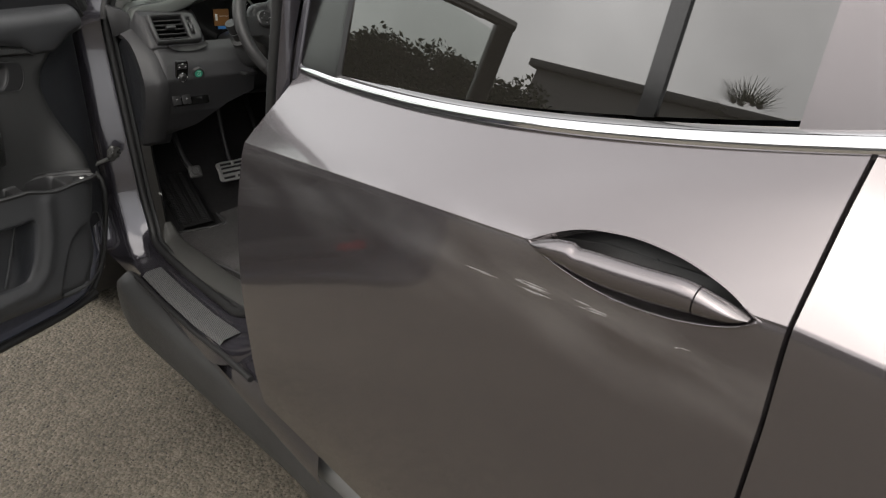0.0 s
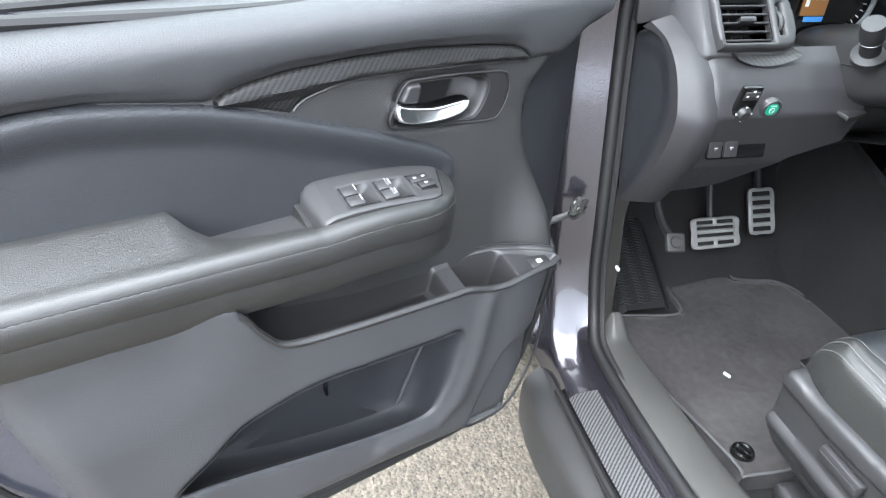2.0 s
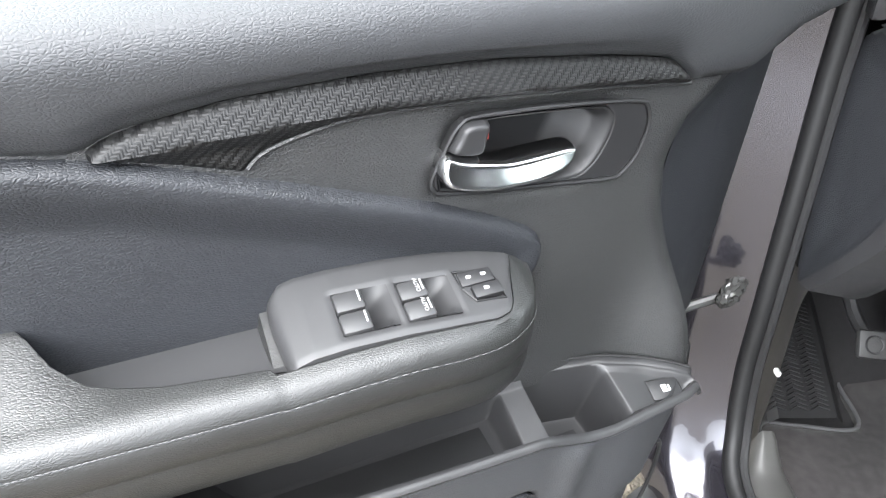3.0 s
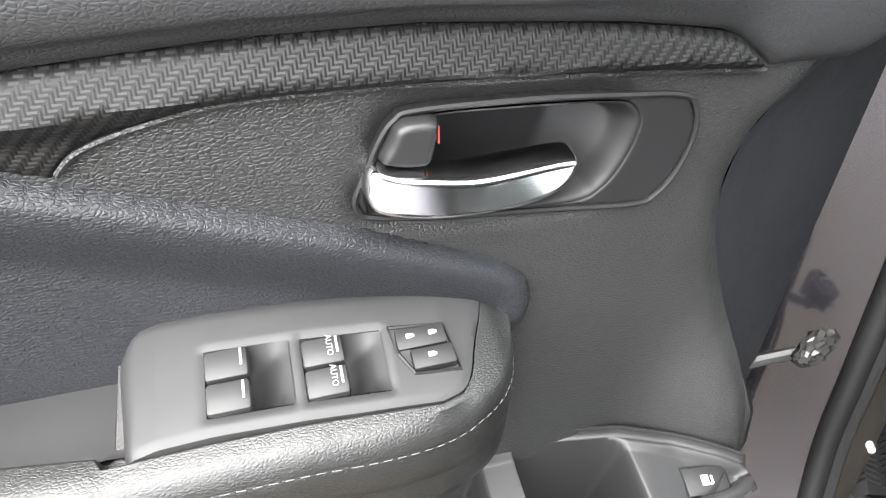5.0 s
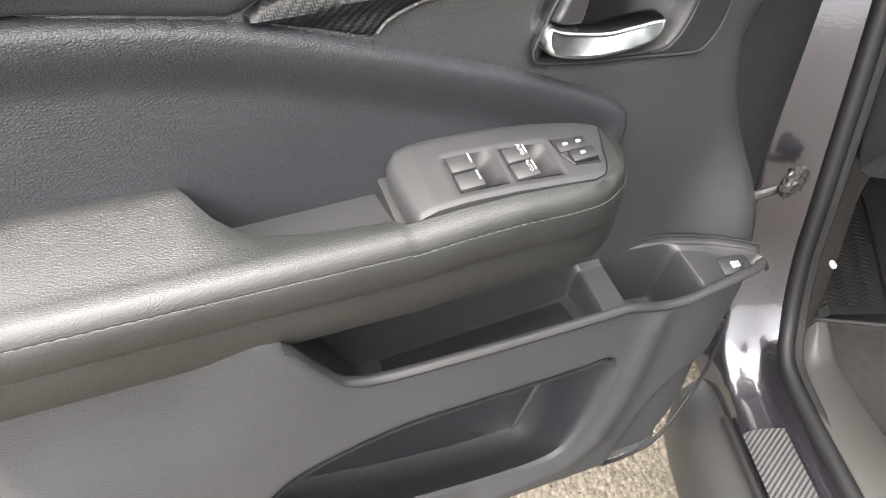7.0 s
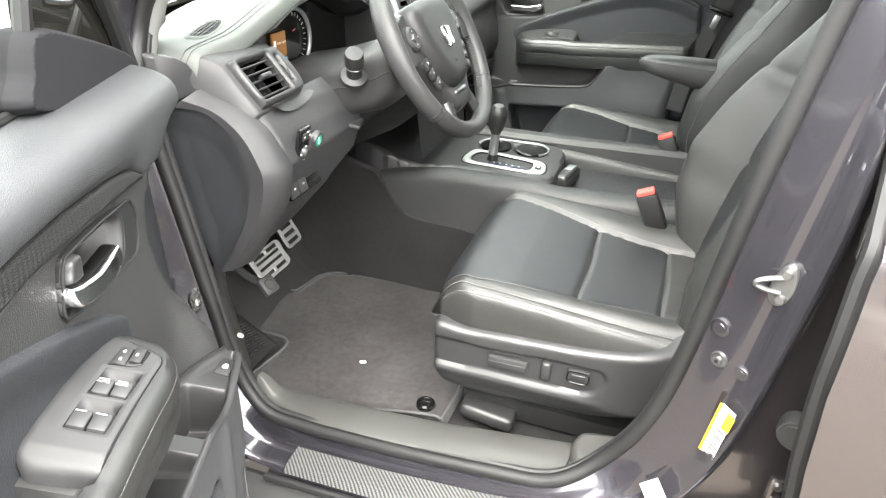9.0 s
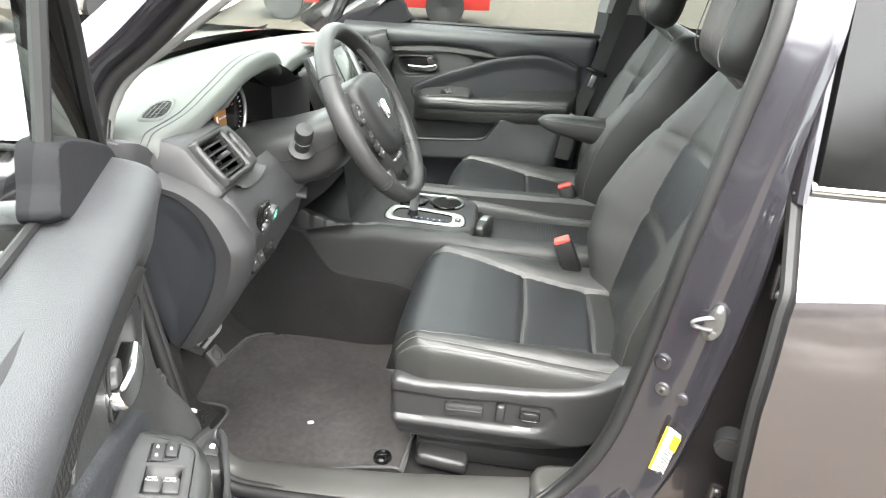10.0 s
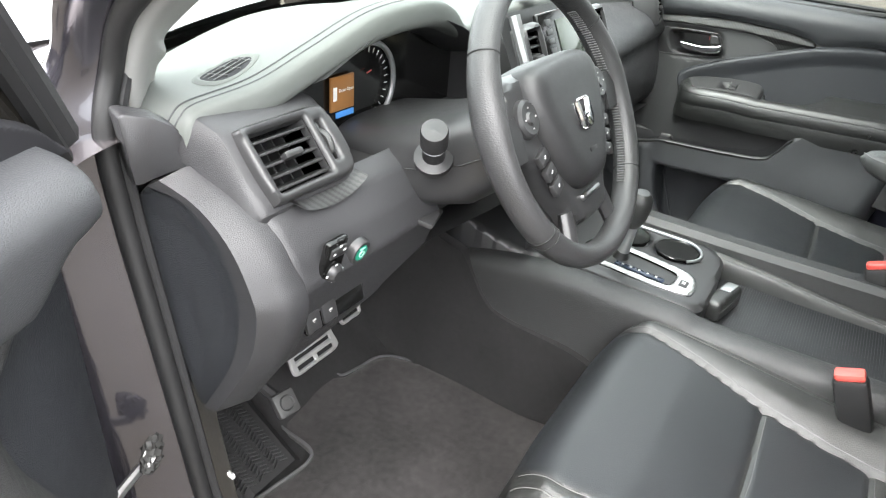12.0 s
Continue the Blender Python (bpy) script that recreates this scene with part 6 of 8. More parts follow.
# end trim below the pillar
def side_field(loop, h, res, floor=None):
    return swap(relief(loop, h, res, floor=floor), (0, 2, 1), True)
def facet(pts, back):
    """A faceted cap: its front outline, closed towards the front of the truck."""
    n = len(pts)
    v = list(pts) + [(x - back, y + 0.01, z) for x, y, z in pts]
    return np.array(v), [tuple(range(n))] + [(i, i + n, (i + 1) % n + n, (i + 1) % n) for i in range(n)]
bt4 = bmesh.new()
tv, tf = facet([(-0.088, -0.766, 1.152), (-0.0875, -0.760, 1.154), (-0.075, -0.735, 1.1465), (-0.0705, -0.718, 1.135), (-0.068, -0.704, 1.119), (-0.0585, -0.7165, 1.0955), (-0.080, -0.738, 1.083), (-0.0905, -0.749, 1.077), (-0.091, -0.757, 1.076)], 0.030)
for q in tv:
    bt4.verts.new(q)
bt4.verts.ensure_lookup_table()
for q in tf:
    bt4.faces.new([bt4.verts[k] for k in q])
bmesh.ops.recalc_face_normals(bt4, faces=bt4.faces)
bmesh.ops.bevel(bt4, geom=bt4.edges[:], offset=0.0025, segments=2, profile=0.5, affect="EDGES")
bt4.verts.index_update()
mesh("pillar_base_trim", ([q.co[:] for q in bt4.verts], [tuple(k.index for k in q.verts) for q in bt4.faces]), DASH_GREY, dash, "grained grey trim at the pillar foot")
bt4.free()
# side cover, in a darker vinyl for the shade on its outward face
cap = mesh("side_cover", side_field(smooth_loop([(-0.127, 1.048), (-0.098, 1.070), (-0.064, 1.080), (-0.029, 1.073), (0.010, 1.046), (0.036, 1.005), (0.042, 0.965), (0.020, 0.891), (-0.041, 0.79), (-0.072, 0.782), (-0.10, 0.87), (-0.118, 0.96)], 70), lambda a, b, d: -0.722 - 0.016 * np.sqrt(np.clip(1 - (1 - np.clip(d / 0.010, 0, 1)) ** 2, 0, 1)) + 0.004 * step(0.02, 0.05, d), 0.005, floor=-0.66), VINYL_DARK, dash, "curved dashboard end cover, darkened for the way it faces")
band = np.array([(-0.085, 1.077), (-0.029, 1.073), (0.012, 1.047), (0.036, 1.005), (0.042, 0.965), (0.020, 0.891), (-0.041, 0.79)])
band2 = np.array([(-0.050, 1.098), (0.001, 1.078), (0.045, 1.045), (0.071, 1.006), (0.082, 0.968), (0.062, 0.905), (-0.005, 0.80)])
bi, bo = curve_through(band, 40), curve_through(band2, 40)
rows = []
for i, o in zip(bi, bo):
    d = (i - o) / np.linalg.norm(i - o)
    a, b = i + 0.013 * d, i + 0.010 * d
    rows.append([(a[0], -0.726, a[1]), (b[0], -0.7440, b[1]), (0.6 * i[0] + 0.4 * o[0], -0.7445, 0.6 * i[1] + 0.4 * o[1]), (o[0] - 0.006, -0.724, o[1]), (o[0], -0.708, o[1]), (o[0] - 0.004, -0.69, o[1])])
mesh("end_band", loft(rows, False), DASH_GREY, dash, "smooth grey edge band")
# driver's face panel: x over z
face_x = at([0.78, 0.83, 0.89, 0.93, 0.985, 1.02, 1.052, 1.068, 1.09], [-0.06, 0.005, 0.046, 0.058, 0.076, 0.064, 0.042, 0.022, 0.0])
rows = []
for y in np.linspace(-0.716, -0.44, 40):
    low = float(np.interp(y, [-0.72, -0.60, -0.52, -0.44], [0.80, 0.84, 0.90, 0.93]))
    rows.append([(float(face_x(z)) - 0.02 * float(step(-0.69, -0.716, y)), y, z) for z in np.linspace(low, 1.07, 40)])
panel = mesh("driver_panel", loft(rows, False), DASH_GREY, dash, "grained grey lower panel with switches")
rows = []
for y in np.linspace(-0.716, 0.70, 30):
    low = float(np.interp(y, [-0.72, -0.60, -0.52, -0.44, -0.2, 0.7], [0.80, 0.84, 0.90, 0.93, 0.89, 0.86]))
    rows.append([(float(face_x(low)), y, low), (-0.10, y, low - 0.03), (-0.30, y, 0.82), (-0.55, y, 0.80)])
mesh("underside", loft(rows, False), PLASTIC, dash, "black underside of the dashboard")
# switches on the driver's panel
def knob_at(y, z):
    return Vector((float(face_x(z)), y, z))
nrm = Vector((1, 0, 0.55)).normalized()
tilt = Euler((0, radians(14), 0)).to_matrix()
plate_c = knob_at(-0.650, 1.003) + Vector((0.004, 0, 0))
plate = mesh("mirror_switch_plate", box(plate_c, (0.010, 0.034, 0.066), 0.006, tilt), PLASTIC_GLOSS, panel, "black mirror switch plate")
on_plate = lambda a, b: plate_c + tilt @ Vector((0.0055, a, b))
mesh("mirror_selector", box(on_plate(0, 0.019), (0.004, 0.024, 0.014), 0.003, tilt), PLASTIC_SMOOTH, plate)
knob = mesh("mirror_knob", lathe([(0, 0.008), (0.007, 0.008), (0.0095, 0.006), (0.0115, 0.002), (0.012, 0)], 24, on_plate(0, -0.011), (0.97, 0, -0.24)), PLASTIC_SMOOTH, plate)
for a, b in ((-0.008, 0.019), (0.008, 0.019), (0, 0.027), (0, 0.0005), (-0.0118, -0.011), (0.0118, -0.011), (0, -0.0235)):
    mesh("mark", box(on_plate(a, b) + Vector((0.0022, 0, 0)), (0.0008, 0.0036, 0.0026), 0.0003, tilt), WHITE_INK, plate)
eco_c, eco_ax = knob_at(-0.606, 0.998) + Vector((0.003, 0, 0)), Vector((0.97, 0, -0.24))
eco = mesh("eco_button", lathe([(0, 0.0050), (0.0105, 0.0050), (0.0115, 0.006), (0.0145, 0.006), (0.016, 0.003), (0.016, -0.004)], 32, eco_c, eco_ax), PLASTIC_SMOOTH, panel, "round button with a green leaf sign")
ECO_GREEN = plain("green_print", (0.015, 0.26, 0.165), 0.4)
side_a = Vector((0, 1, 0))
side_b = eco_ax.normalized().cross(side_a)
mesh("green_disc", lathe([(0, 0.0056), (0.0102, 0.0056), (0.0104, 0.004)], 28, eco_c, eco_ax), ECO_GREEN, eco)
leaf = lambda a, b: eco_c + eco_ax.normalized() * 0.0059 + side_a * a - side_b * b
mesh("leaf_sign", join(tube([leaf(0.0045 * math.cos(q) * (1 if math.cos(q) > 0 else 0.8), 0.0015 + 0.0042 * math.sin(q)) for q in np.linspace(0, 2 * math.pi, 14, endpoint=False)], 0.0006, 5, True), tube([leaf(-0.004, -0.002), leaf(0.003, 0.004)], 0.0005, 5), box(leaf(0, -0.0062), (0.0008, 0.009, 0.0018), 0.0003, tilt)), plain("pale_green_print", (0.35, 0.6, 0.5), 0.5), eco)
low_sw = mesh("switch_strip", box(Vector((0.055, -0.627, 0.927)), (0.010, 0.10, 0.036), 0.004, Euler((0, radians(-14), 0)).to_matrix()), PLASTIC_GLOSS, panel, "black strip with two small switches")
for k, y in enumerate((-0.668, -0.641)):
    bt = mesh("button", box((0.061, y, 0.929), (0.006, 0.023, 0.028), 0.002, Euler((0, radians(-14), 0)).to_matrix()), PLASTIC_SMOOTH, low_sw)
    mesh("button_sign", join(box((0.0645, y, 0.931), (0.001, 0.0055, 0.0022), 0.0003), box((0.0640, y, 0.9265), (0.001, 0.0030, 0.0030), 0.0003)), GREY_INK, bt)
mesh("strip_edge", tube([(0.060, -0.672, 0.946), (0.0605, -0.60, 0.946), (0.058, -0.575, 0.940), (0.056, -0.575, 0.915)], 0.0014, 6), DASH_GREY, low_sw)

# air vent with fins
def air_vent(parent, c, w, h, lean, turn, label, n=5, rim=1.0):
    rot = Euler((0, radians(lean), radians(turn))).to_matrix()
    def put(vf):
        v, f = vf
        return np.array([tuple(Vector(c) + rot @ Vector(q)) for q in v]), f
    m_ = rim
    outer = smooth_loop([(-w / 2 - 0.012 * m_, -h / 2 - 0.004 * m_), (-w / 2 - 0.006 * m_, -h / 2 - 0.011 * m_), (w / 2, -h / 2 - 0.011 * m_), (w / 2 + 0.012 * m_, -h / 2 - 0.008 * m_), (w / 2 + 0.02 * m_, 0), (w / 2 + 0.012 * m_, h / 2 + 0.012 * m_), (-w / 2, h / 2 + 0.010 * m_), (-w / 2 - 0.012 * m_, h / 2 + 0.008 * m_), (-w / 2 - 0.016 * m_, 0)], 60)
    inner = np.array([(-w / 2, -h / 2), (w / 2, -h / 2), (w / 2, h / 2), (-w / 2, h / 2)])
    hv, hf = relief(outer, lambda a, b, d: 0.010 * np.sqrt(np.clip(1 - (1 - np.clip(d / 0.010, 0, 1)) ** 2, 0, 1)) + 0.0, 0.0045, holes=[inner], floor=-0.05)
    ob = mesh("air_vent", put((hv[:, [2, 0, 1]], hf)), PLASTIC_SMOOTH, parent, label, 50)
    well = [(-0.055, a, b) for a, b in inner] + [(0.006, a, b) for a, b in inner]
    mesh("vent_well", put((np.array(well), [(3, 2, 1, 0)] + [(i, (i + 1) % 4, 4 + (i + 1) % 4, 4 + i) for i in range(4)])), PLASTIC_GLOSS, ob)
    for k in range(n):
        b = -h / 2 + h * (k + 0.5) / n
        mesh("fin", put(box((-0.006, 0, b), (0.022, w - 0.001, 0.0032), 0.0012, Euler((0, radians(16), 0)).to_matrix())), PLASTIC_SMOOTH, ob)
    for a in (-w * 0.3, -w * 0.1, w * 0.1, w * 0.3):
        mesh("upright_fin", put(box((-0.03, a, 0), (0.02, 0.002, h), 0.0006)), PLASTIC_SMOOTH, ob)
    mesh("vent_tab", put(box((0.007, 0, -h / 2 + h * 0.5), (0.012, 0.026, 0.008), 0.0025)), PLASTIC_SMOOTH, ob)
    return ob
vent = air_vent(dash, (0.006, -0.640, 1.1025), 0.078, 0.066, -41, 0, "black four-cornered air vent with fins", 5, 0.45)
v_rot = Euler((0, radians(-41), 0)).to_matrix()
v_c = Vector((0.006, -0.640, 1.1025))
FRAME = smooth_loop([(-0.050, -0.036), (-0.046, -0.043), (0.0, -0.0435), (0.062, -0.043), (0.076, -0.030), (0.080, 0.0), (0.074, 0.034), (0.062, 0.043), (0.0, 0.0435), (-0.044, 0.043), (-0.050, 0.036), (-0.052, 0.0)], 90)
fv_, ff_ = relief(FRAME, lambda a, b, d: 0.0035 + 0.0075 * np.sqrt(np.clip(1 - (1 - np.clip(d / 0.006, 0, 1)) ** 2, 0, 1)), 0.0028, holes=[np.array([(-0.0385, -0.0325), (0.0385, -0.0325), (0.0385, 0.0325), (-0.0385, 0.0325)]), np.array([(0.051, -0.022), (0.058, -0.022), (0.058, 0.024), (0.051, 0.024)])], floor=-0.006)
mesh("vent_frame", (np.array([tuple(v_c + v_rot @ Vector((h, a, b))) for a, b, h in fv_]), ff_), PLASTIC_SMOOTH, vent, "dark rounded vent frame", 50)
mesh("wheel_slot", box(v_c + v_rot @ Vector((0.001, 0.0545, 0.001)), (0.008, 0.010, 0.050), 0.001, v_rot), PLASTIC_GLOSS, vent)
mesh("vent_wheel", lathe([(0, 0.004), (0.016, 0.004), (0.018, 0.0), (0.016, -0.004), (0, -0.004)], 24, v_c + v_rot @ Vector((-0.004, 0.0545, 0.0)), (0, 1, 0)), VINYL, vent)
mesh("vent_carbon", loft([[(float(face_x(1.069 - 0.018 * k)) + 0.0055, y, 1.069 - 0.018 * k * max(0.0, math.sin(math.pi * (y + 0.668) / 0.112)) ** 0.6) for k in np.linspace(0, 1, 6)] for y in np.linspace(-0.667, -0.557, 24)], False), twill("carbon_twill_dash", (1, 2), 0.0022, 0.03, 0.008), dash, "carbon-weave trim below the vent")
PROF = [(-0.08, 1.146), (-0.05, 1.143), (-0.029, 1.137), (-0.021, 1.132), (-0.0175, 1.128), (0.004, 1.1025), (0.0265, 1.0765), (0.031, 1.071), (0.034, 1.064), (0.03, 1.045)]
SIDE = [(-0.085, 1.10), (-0.06, 1.098), (-0.057, 1.096), (-0.052, 1.092), (-0.045, 1.088), (-0.018, 1.071), (0.000, 1.057), (0.006, 1.052), (0.009, 1.048), (0.006, 1.04)]
rows = []
for y, k, back in ((-0.719, 0.0, 0.0), (-0.7165, 0.25, 0.0), (-0.712, 0.55, 0.0), (-0.707, 0.82, 0.0), (-0.702, 0.96, 0.0), (-0.697, 1.0, 0.0), (-0.68, 1.0, 0.0), (-0.60, 1.0, 0.0), (-0.575, 1.0, 0.0), (-0.562, 1.0, 0.003), (-0.555, 1.0, 0.010), (-0.551, 1.0, 0.02), (-0.549, 1.0, 0.06)):
    rows.append([(k * a[0] + (1 - k) * b[0] - back, y, k * a[1] + (1 - k) * b[1]) for a, b in zip(PROF, SIDE)])
vv, vf = loft(rows, False)
vf = [q for q in vf if not (abs(np.mean([vv[i][1] for i in q]) + 0.64) < 0.01 and 1.077 < np.mean([vv[i][2] for i in q]) < 1.126)]
mesh("vent_surround", (vv, vf), DASH_GREY, dash, "grained grey vent surround", 28)

# instrument cluster
cl = mesh("instrument_panel", loft([[(-0.085, y, 1.03 + k * (fz(y) - 0.032 - 1.03)) for y in np.linspace(-0.545, -0.17, 24)] for k in np.linspace(0, 1, 8)], False), PLASTIC_GLOSS, dash, "black gauge cluster")
mesh("cluster_visor", loft([[(x, y, fz(y) - 0.022 - 0.02 * k) for y in np.linspace(-0.56, -0.17, 24)] for k, x in ((0, -0.012), (1, -0.05), (1.3, -0.088))], False), PLASTIC, cl)
mesh("cluster_floor", loft([[(x, y, z) for y in np.linspace(-0.56, -0.17, 10)] for x, z in ((-0.09, 1.045), (0.0, 1.055), (0.03, 1.045))], False), PLASTIC, cl)
mesh("cluster_cheek", loft([[(x, -0.181, z) for x in (-0.09, -0.02, 0.005)] for z in (1.04, 1.10, 1.15, fz(-0.185) - 0.02)], False), PLASTIC, cl)
gauge = mesh("gauge_ring", tube([(-0.076, -0.406 + 0.058 * math.cos(a), 1.112 + 0.058 * math.sin(a)) for a in np.linspace(-1.3, 1.5, 30)], 0.004, 8), SATIN, cl, "silver arc of the round gauge")
for a in np.linspace(-1.2, 1.4, 13):
    mesh("gauge_tick", box((-0.0815, -0.406 + 0.048 * math.cos(a), 1.112 + 0.048 * math.sin(a)), (0.001, 0.007, 0.0012), 0.0003, Euler((a, 0, 0)).to_matrix()), WHITE_INK, gauge)
mesh("gauge_needle", box((-0.079, -0.40, 1.13), (0.0015, 0.010, 0.0016), 0.0005, Euler((0.25, 0, 0)).to_matrix()), RED_BUTTON, gauge)
SCREEN = plain("lit_amber_screen", (0.22, 0.10, 0.03), 0.4, emit=0.014)
scr = mesh("info_screen", box((-0.080, -0.455, 1.112), (0.004, 0.046, 0.046), 0.001), SCREEN, cl, "lit amber information screen")
SCREEN_BLUE = plain("lit_blue_strip", (0.05, 0.2, 0.5), 0.5, emit=0.015)
mesh("screen_strip", box((-0.0775, -0.452, 1.084), (0.002, 0.036, 0.008), 0.0005), SCREEN_BLUE, scr)
letters("Door Open", 0.0062, Matrix.Translation((-0.0772, -0.449, 1.116)) @ Euler((radians(90), 0, radians(90))).to_matrix().to_4x4(), WHITE_INK, scr, "screen_lettering")
mesh("car_sign", box((-0.0775, -0.471, 1.113), (0.001, 0.007, 0.018), 0.0004), WHITE_INK, scr)

# steering column and stalk
rows = []
for x, hw, z0, z1 in ((-0.08, 0.10, 0.99, 1.075), (0.0, 0.11, 0.985, 1.092), (0.07, 0.105, 0.99, 1.115), (0.12, 0.095, 1.005, 1.14), (0.15, 0.085, 1.03, 1.15), (0.16, 0.07, 1.05, 1.14)):
    zc, hh = 0.5 * (z0 + z1), 0.5 * (z1 - z0)
    rows.append([(x, -0.375 + hw * np.sign(math.cos(a)) * abs(math.cos(a)) ** 0.55, zc + hh * np.sign(math.sin(a)) * abs(math.sin(a)) ** 0.55) for a in np.linspace(0, 2 * math.pi, 36, endpoint=False)])
col = mesh("column_shroud", loft(rows), PLASTIC_SMOOTH, dash, "smooth grey-black steering column shroud")
mesh("shroud_seam", tube([(x, -0.375 - hw - 0.0005, zz) for x, hw, zz in ((-0.05, 0.104, 1.04), (0.0, 0.110, 1.042), (0.07, 0.105, 1.055), (0.12, 0.095, 1.073), (0.15, 0.085, 1.09))], 0.0012, 5), RUBBER, col)
stalk = mesh("stalk", lathe([(0.024, 0.0), (0.024, 0.008), (0.014, 0.012), (0.0135, 0.035), (0.0165, 0.038), (0.0165, 0.062), (0.015, 0.066), (0.0, 0.067)], 28, (0.088, -0.482, 1.074), (0.30, -0.52, 0.80)), PLASTIC, col, "black stalk with a round grey knob")
mesh("stalk_ring", tube([Vector((0.088, -0.482, 1.074)) + Vector((0.30, -0.52, 0.80)).normalized() * 0.0365 + 0.0152 * (math.cos(a) * Vector((0.93, 0.37, -0.11)).normalized() + math.sin(a) * Vector((0.30, -0.52, 0.80)).normalized().cross(Vector((0.93, 0.37, -0.11)).normalized())) for a in np.linspace(0, 2 * math.pi, 20, endpoint=False)], 0.0012, 5, True), SATIN, stalk)
mesh("tilt_lever", box((0.07, -0.462, 0.985), (0.035, 0.05, 0.008), 0.003, Euler((0, 0.2, 0.3)).to_matrix()), PLASTIC_SMOOTH, col)
mesh("knee_cover", loft([[(x, y, z) for y in np.linspace(-0.46, -0.20, 10)] for x, z in ((0.052, 0.99), (0.040, 0.95), (0.0, 0.915), (-0.10, 0.88))], False), PLASTIC, dash, "black knee bolster cover")

# centre stack
cs = mesh("centre_fascia", loft([[(float(np.interp(z, [0.80, 0.95, 1.05, 1.18], [0.09, 0.075, 0.045, -0.02])), y, z) for y in np.linspace(-0.155, 0.17, 10)] for z in np.linspace(0.80, 1.185, 14)], False), PLASTIC, dash, "black centre fascia")
srot = Euler((0, radians(-26), 0)).to_matrix()
frame_pts = [(0.0, -0.125, -0.062), (0.0, 0.155, -0.062), (0.0, 0.155, 0.062), (0.0, -0.125, 0.062)]
for a, b in ((0, 3), (1, 2)):
    mesh("silver_frame", tube([Vector((0.020, 0, 1.128)) + srot @ Vector(frame_pts[a]), Vector((0.020, 0, 1.128)) + srot @ Vector(frame_pts[b])], 0.010, 8), SATIN, cs, "satin silver radio frame")
rad = mesh("radio", box(Vector((0.022, 0.035, 1.128)), (0.012, 0.19, 0.112), 0.004, srot), PLASTIC_GLOSS, cs, "black radio with a pale screen")
mesh("radio_screen", box(Vector((0.022, 0.055, 1.130)) + srot @ Vector((0.0065, 0, 0)), (0.002, 0.115, 0.075), 0.001, srot), surface("grey_screen_glass", (0.07, 0.08, 0.07), 0.08, 0.0), rad)
for k in range(5):
    mesh("radio_key", box(Vector((0.022, -0.032, 1.128)) + srot @ Vector((0.0065, 0, 0.038 - 0.016 * k)), (0.003, 0.022, 0.010), 0.001, srot), PLASTIC_SMOOTH, rad)
mesh("volume_knob", lathe([(0, 0.016), (0.010, 0.016), (0.012, 0.012), (0.012, 0)], 24, Vector((0.022, -0.028, 1.083)) + srot @ Vector((0.006, 0, 0)), (0.9, 0, 0.44)), SATIN, rad)
air_vent(cs, (0.028, -0.098, 1.118), 0.036, 0.085, -24, 0, "tall black centre air vent", 6)
air_vent(cs, (0.028, 0.185, 1.118), 0.036, 0.085, -24, 0, "tall black centre air vent", 6)
# passenger side of the dashboard
rows = []
for y in np.linspace(0.17, 0.72, 20):
    rows.append([(px, y, pz) for px, pz in curve_through([(fx(y) - 0.005, fz(y) - 0.015), (0.02 - 0.06 * (y - 0.17), 1.10), (0.045 - 0.05 * (y - 0.17), 1.06), (0.04 - 0.06 * (y - 0.17), 1.03), (0.05 - 0.05 * (y - 0.17), 0.97), (0.02, 0.88), (-0.05, 0.84)], 20)])
mesh("passenger_face", loft(rows, False), DASH_GREY, dash, "grained grey passenger-side face")
air_vent(dash, (0.0, 0.665, 1.112), 0.07, 0.055, -16, 10, "black outer passenger air vent", 5)
mesh("warning_flasher", box((-0.055, 0.02, 1.196), (0.035, 0.05, 0.008), 0.003), RED_BUTTON, dash, "red hazard button")
mesh("centre_speaker", lathe([(0.0, 0.004), (0.045, 0.004), (0.05, 0.0)], 32, (-0.18, -0.02, 1.165)), PLASTIC, dash)

# ---------------------------------------------------------------- steering wheel
wheel_m = Matrix.Translation((0.196, -0.354, 1.124)) @ Euler((0, radians(-29), 0)).to_matrix().to_4x4()
sw_ = thing("steering_wheel", "black leather three-spoke steering wheel with silver emblem", "steering wheel", wheel_m)
R = 0.173
rim_rows = []
for a in np.linspace(0, 2 * math.pi, 96, endpoint=False):
    thick = 0.0175 + 0.002 * math.exp(-((math.sin(a) - 0.25) / 0.25) ** 2)
    rim_rows.append([(thick * 1.05 * math.sin(b), (R + thick * 0.85 * math.cos(b)) * math.cos(a), (R + thick * 0.85 * math.cos(b)) * math.sin(a)) for b in np.linspace(0, 2 * math.pi, 16, endpoint=False)])
rv, rf = loft(rim_rows, True, False)
rf += [((95) * 16 + j, (95) * 16 + (j + 1) % 16, (j + 1) % 16, j) for j in range(16)]
rim_ob = mesh("rim", (rv, rf), surface("worn_wheel_leather", (0.032, 0.032, 0.033), 0.42, 0.3, 420, 0.12), sw_, "smooth worn black leather rim")
for a0 in (-2.25, 2.25, 0.95, -0.95 + math.pi * 0, math.pi + 0.95 - 2 * math.pi + 4.38):
    a = a0 + math.pi / 2
    mesh("rim_seam", tube([(0.0186 * math.sin(b), (R + 0.0156 * math.cos(b)) * math.cos(a), (R + 0.0156 * math.cos(b)) * math.sin(a)) for b in np.linspace(0, 2 * math.pi, 16, endpoint=False)], 0.0009, 5, True), RUBBER, rim_ob)
st = []
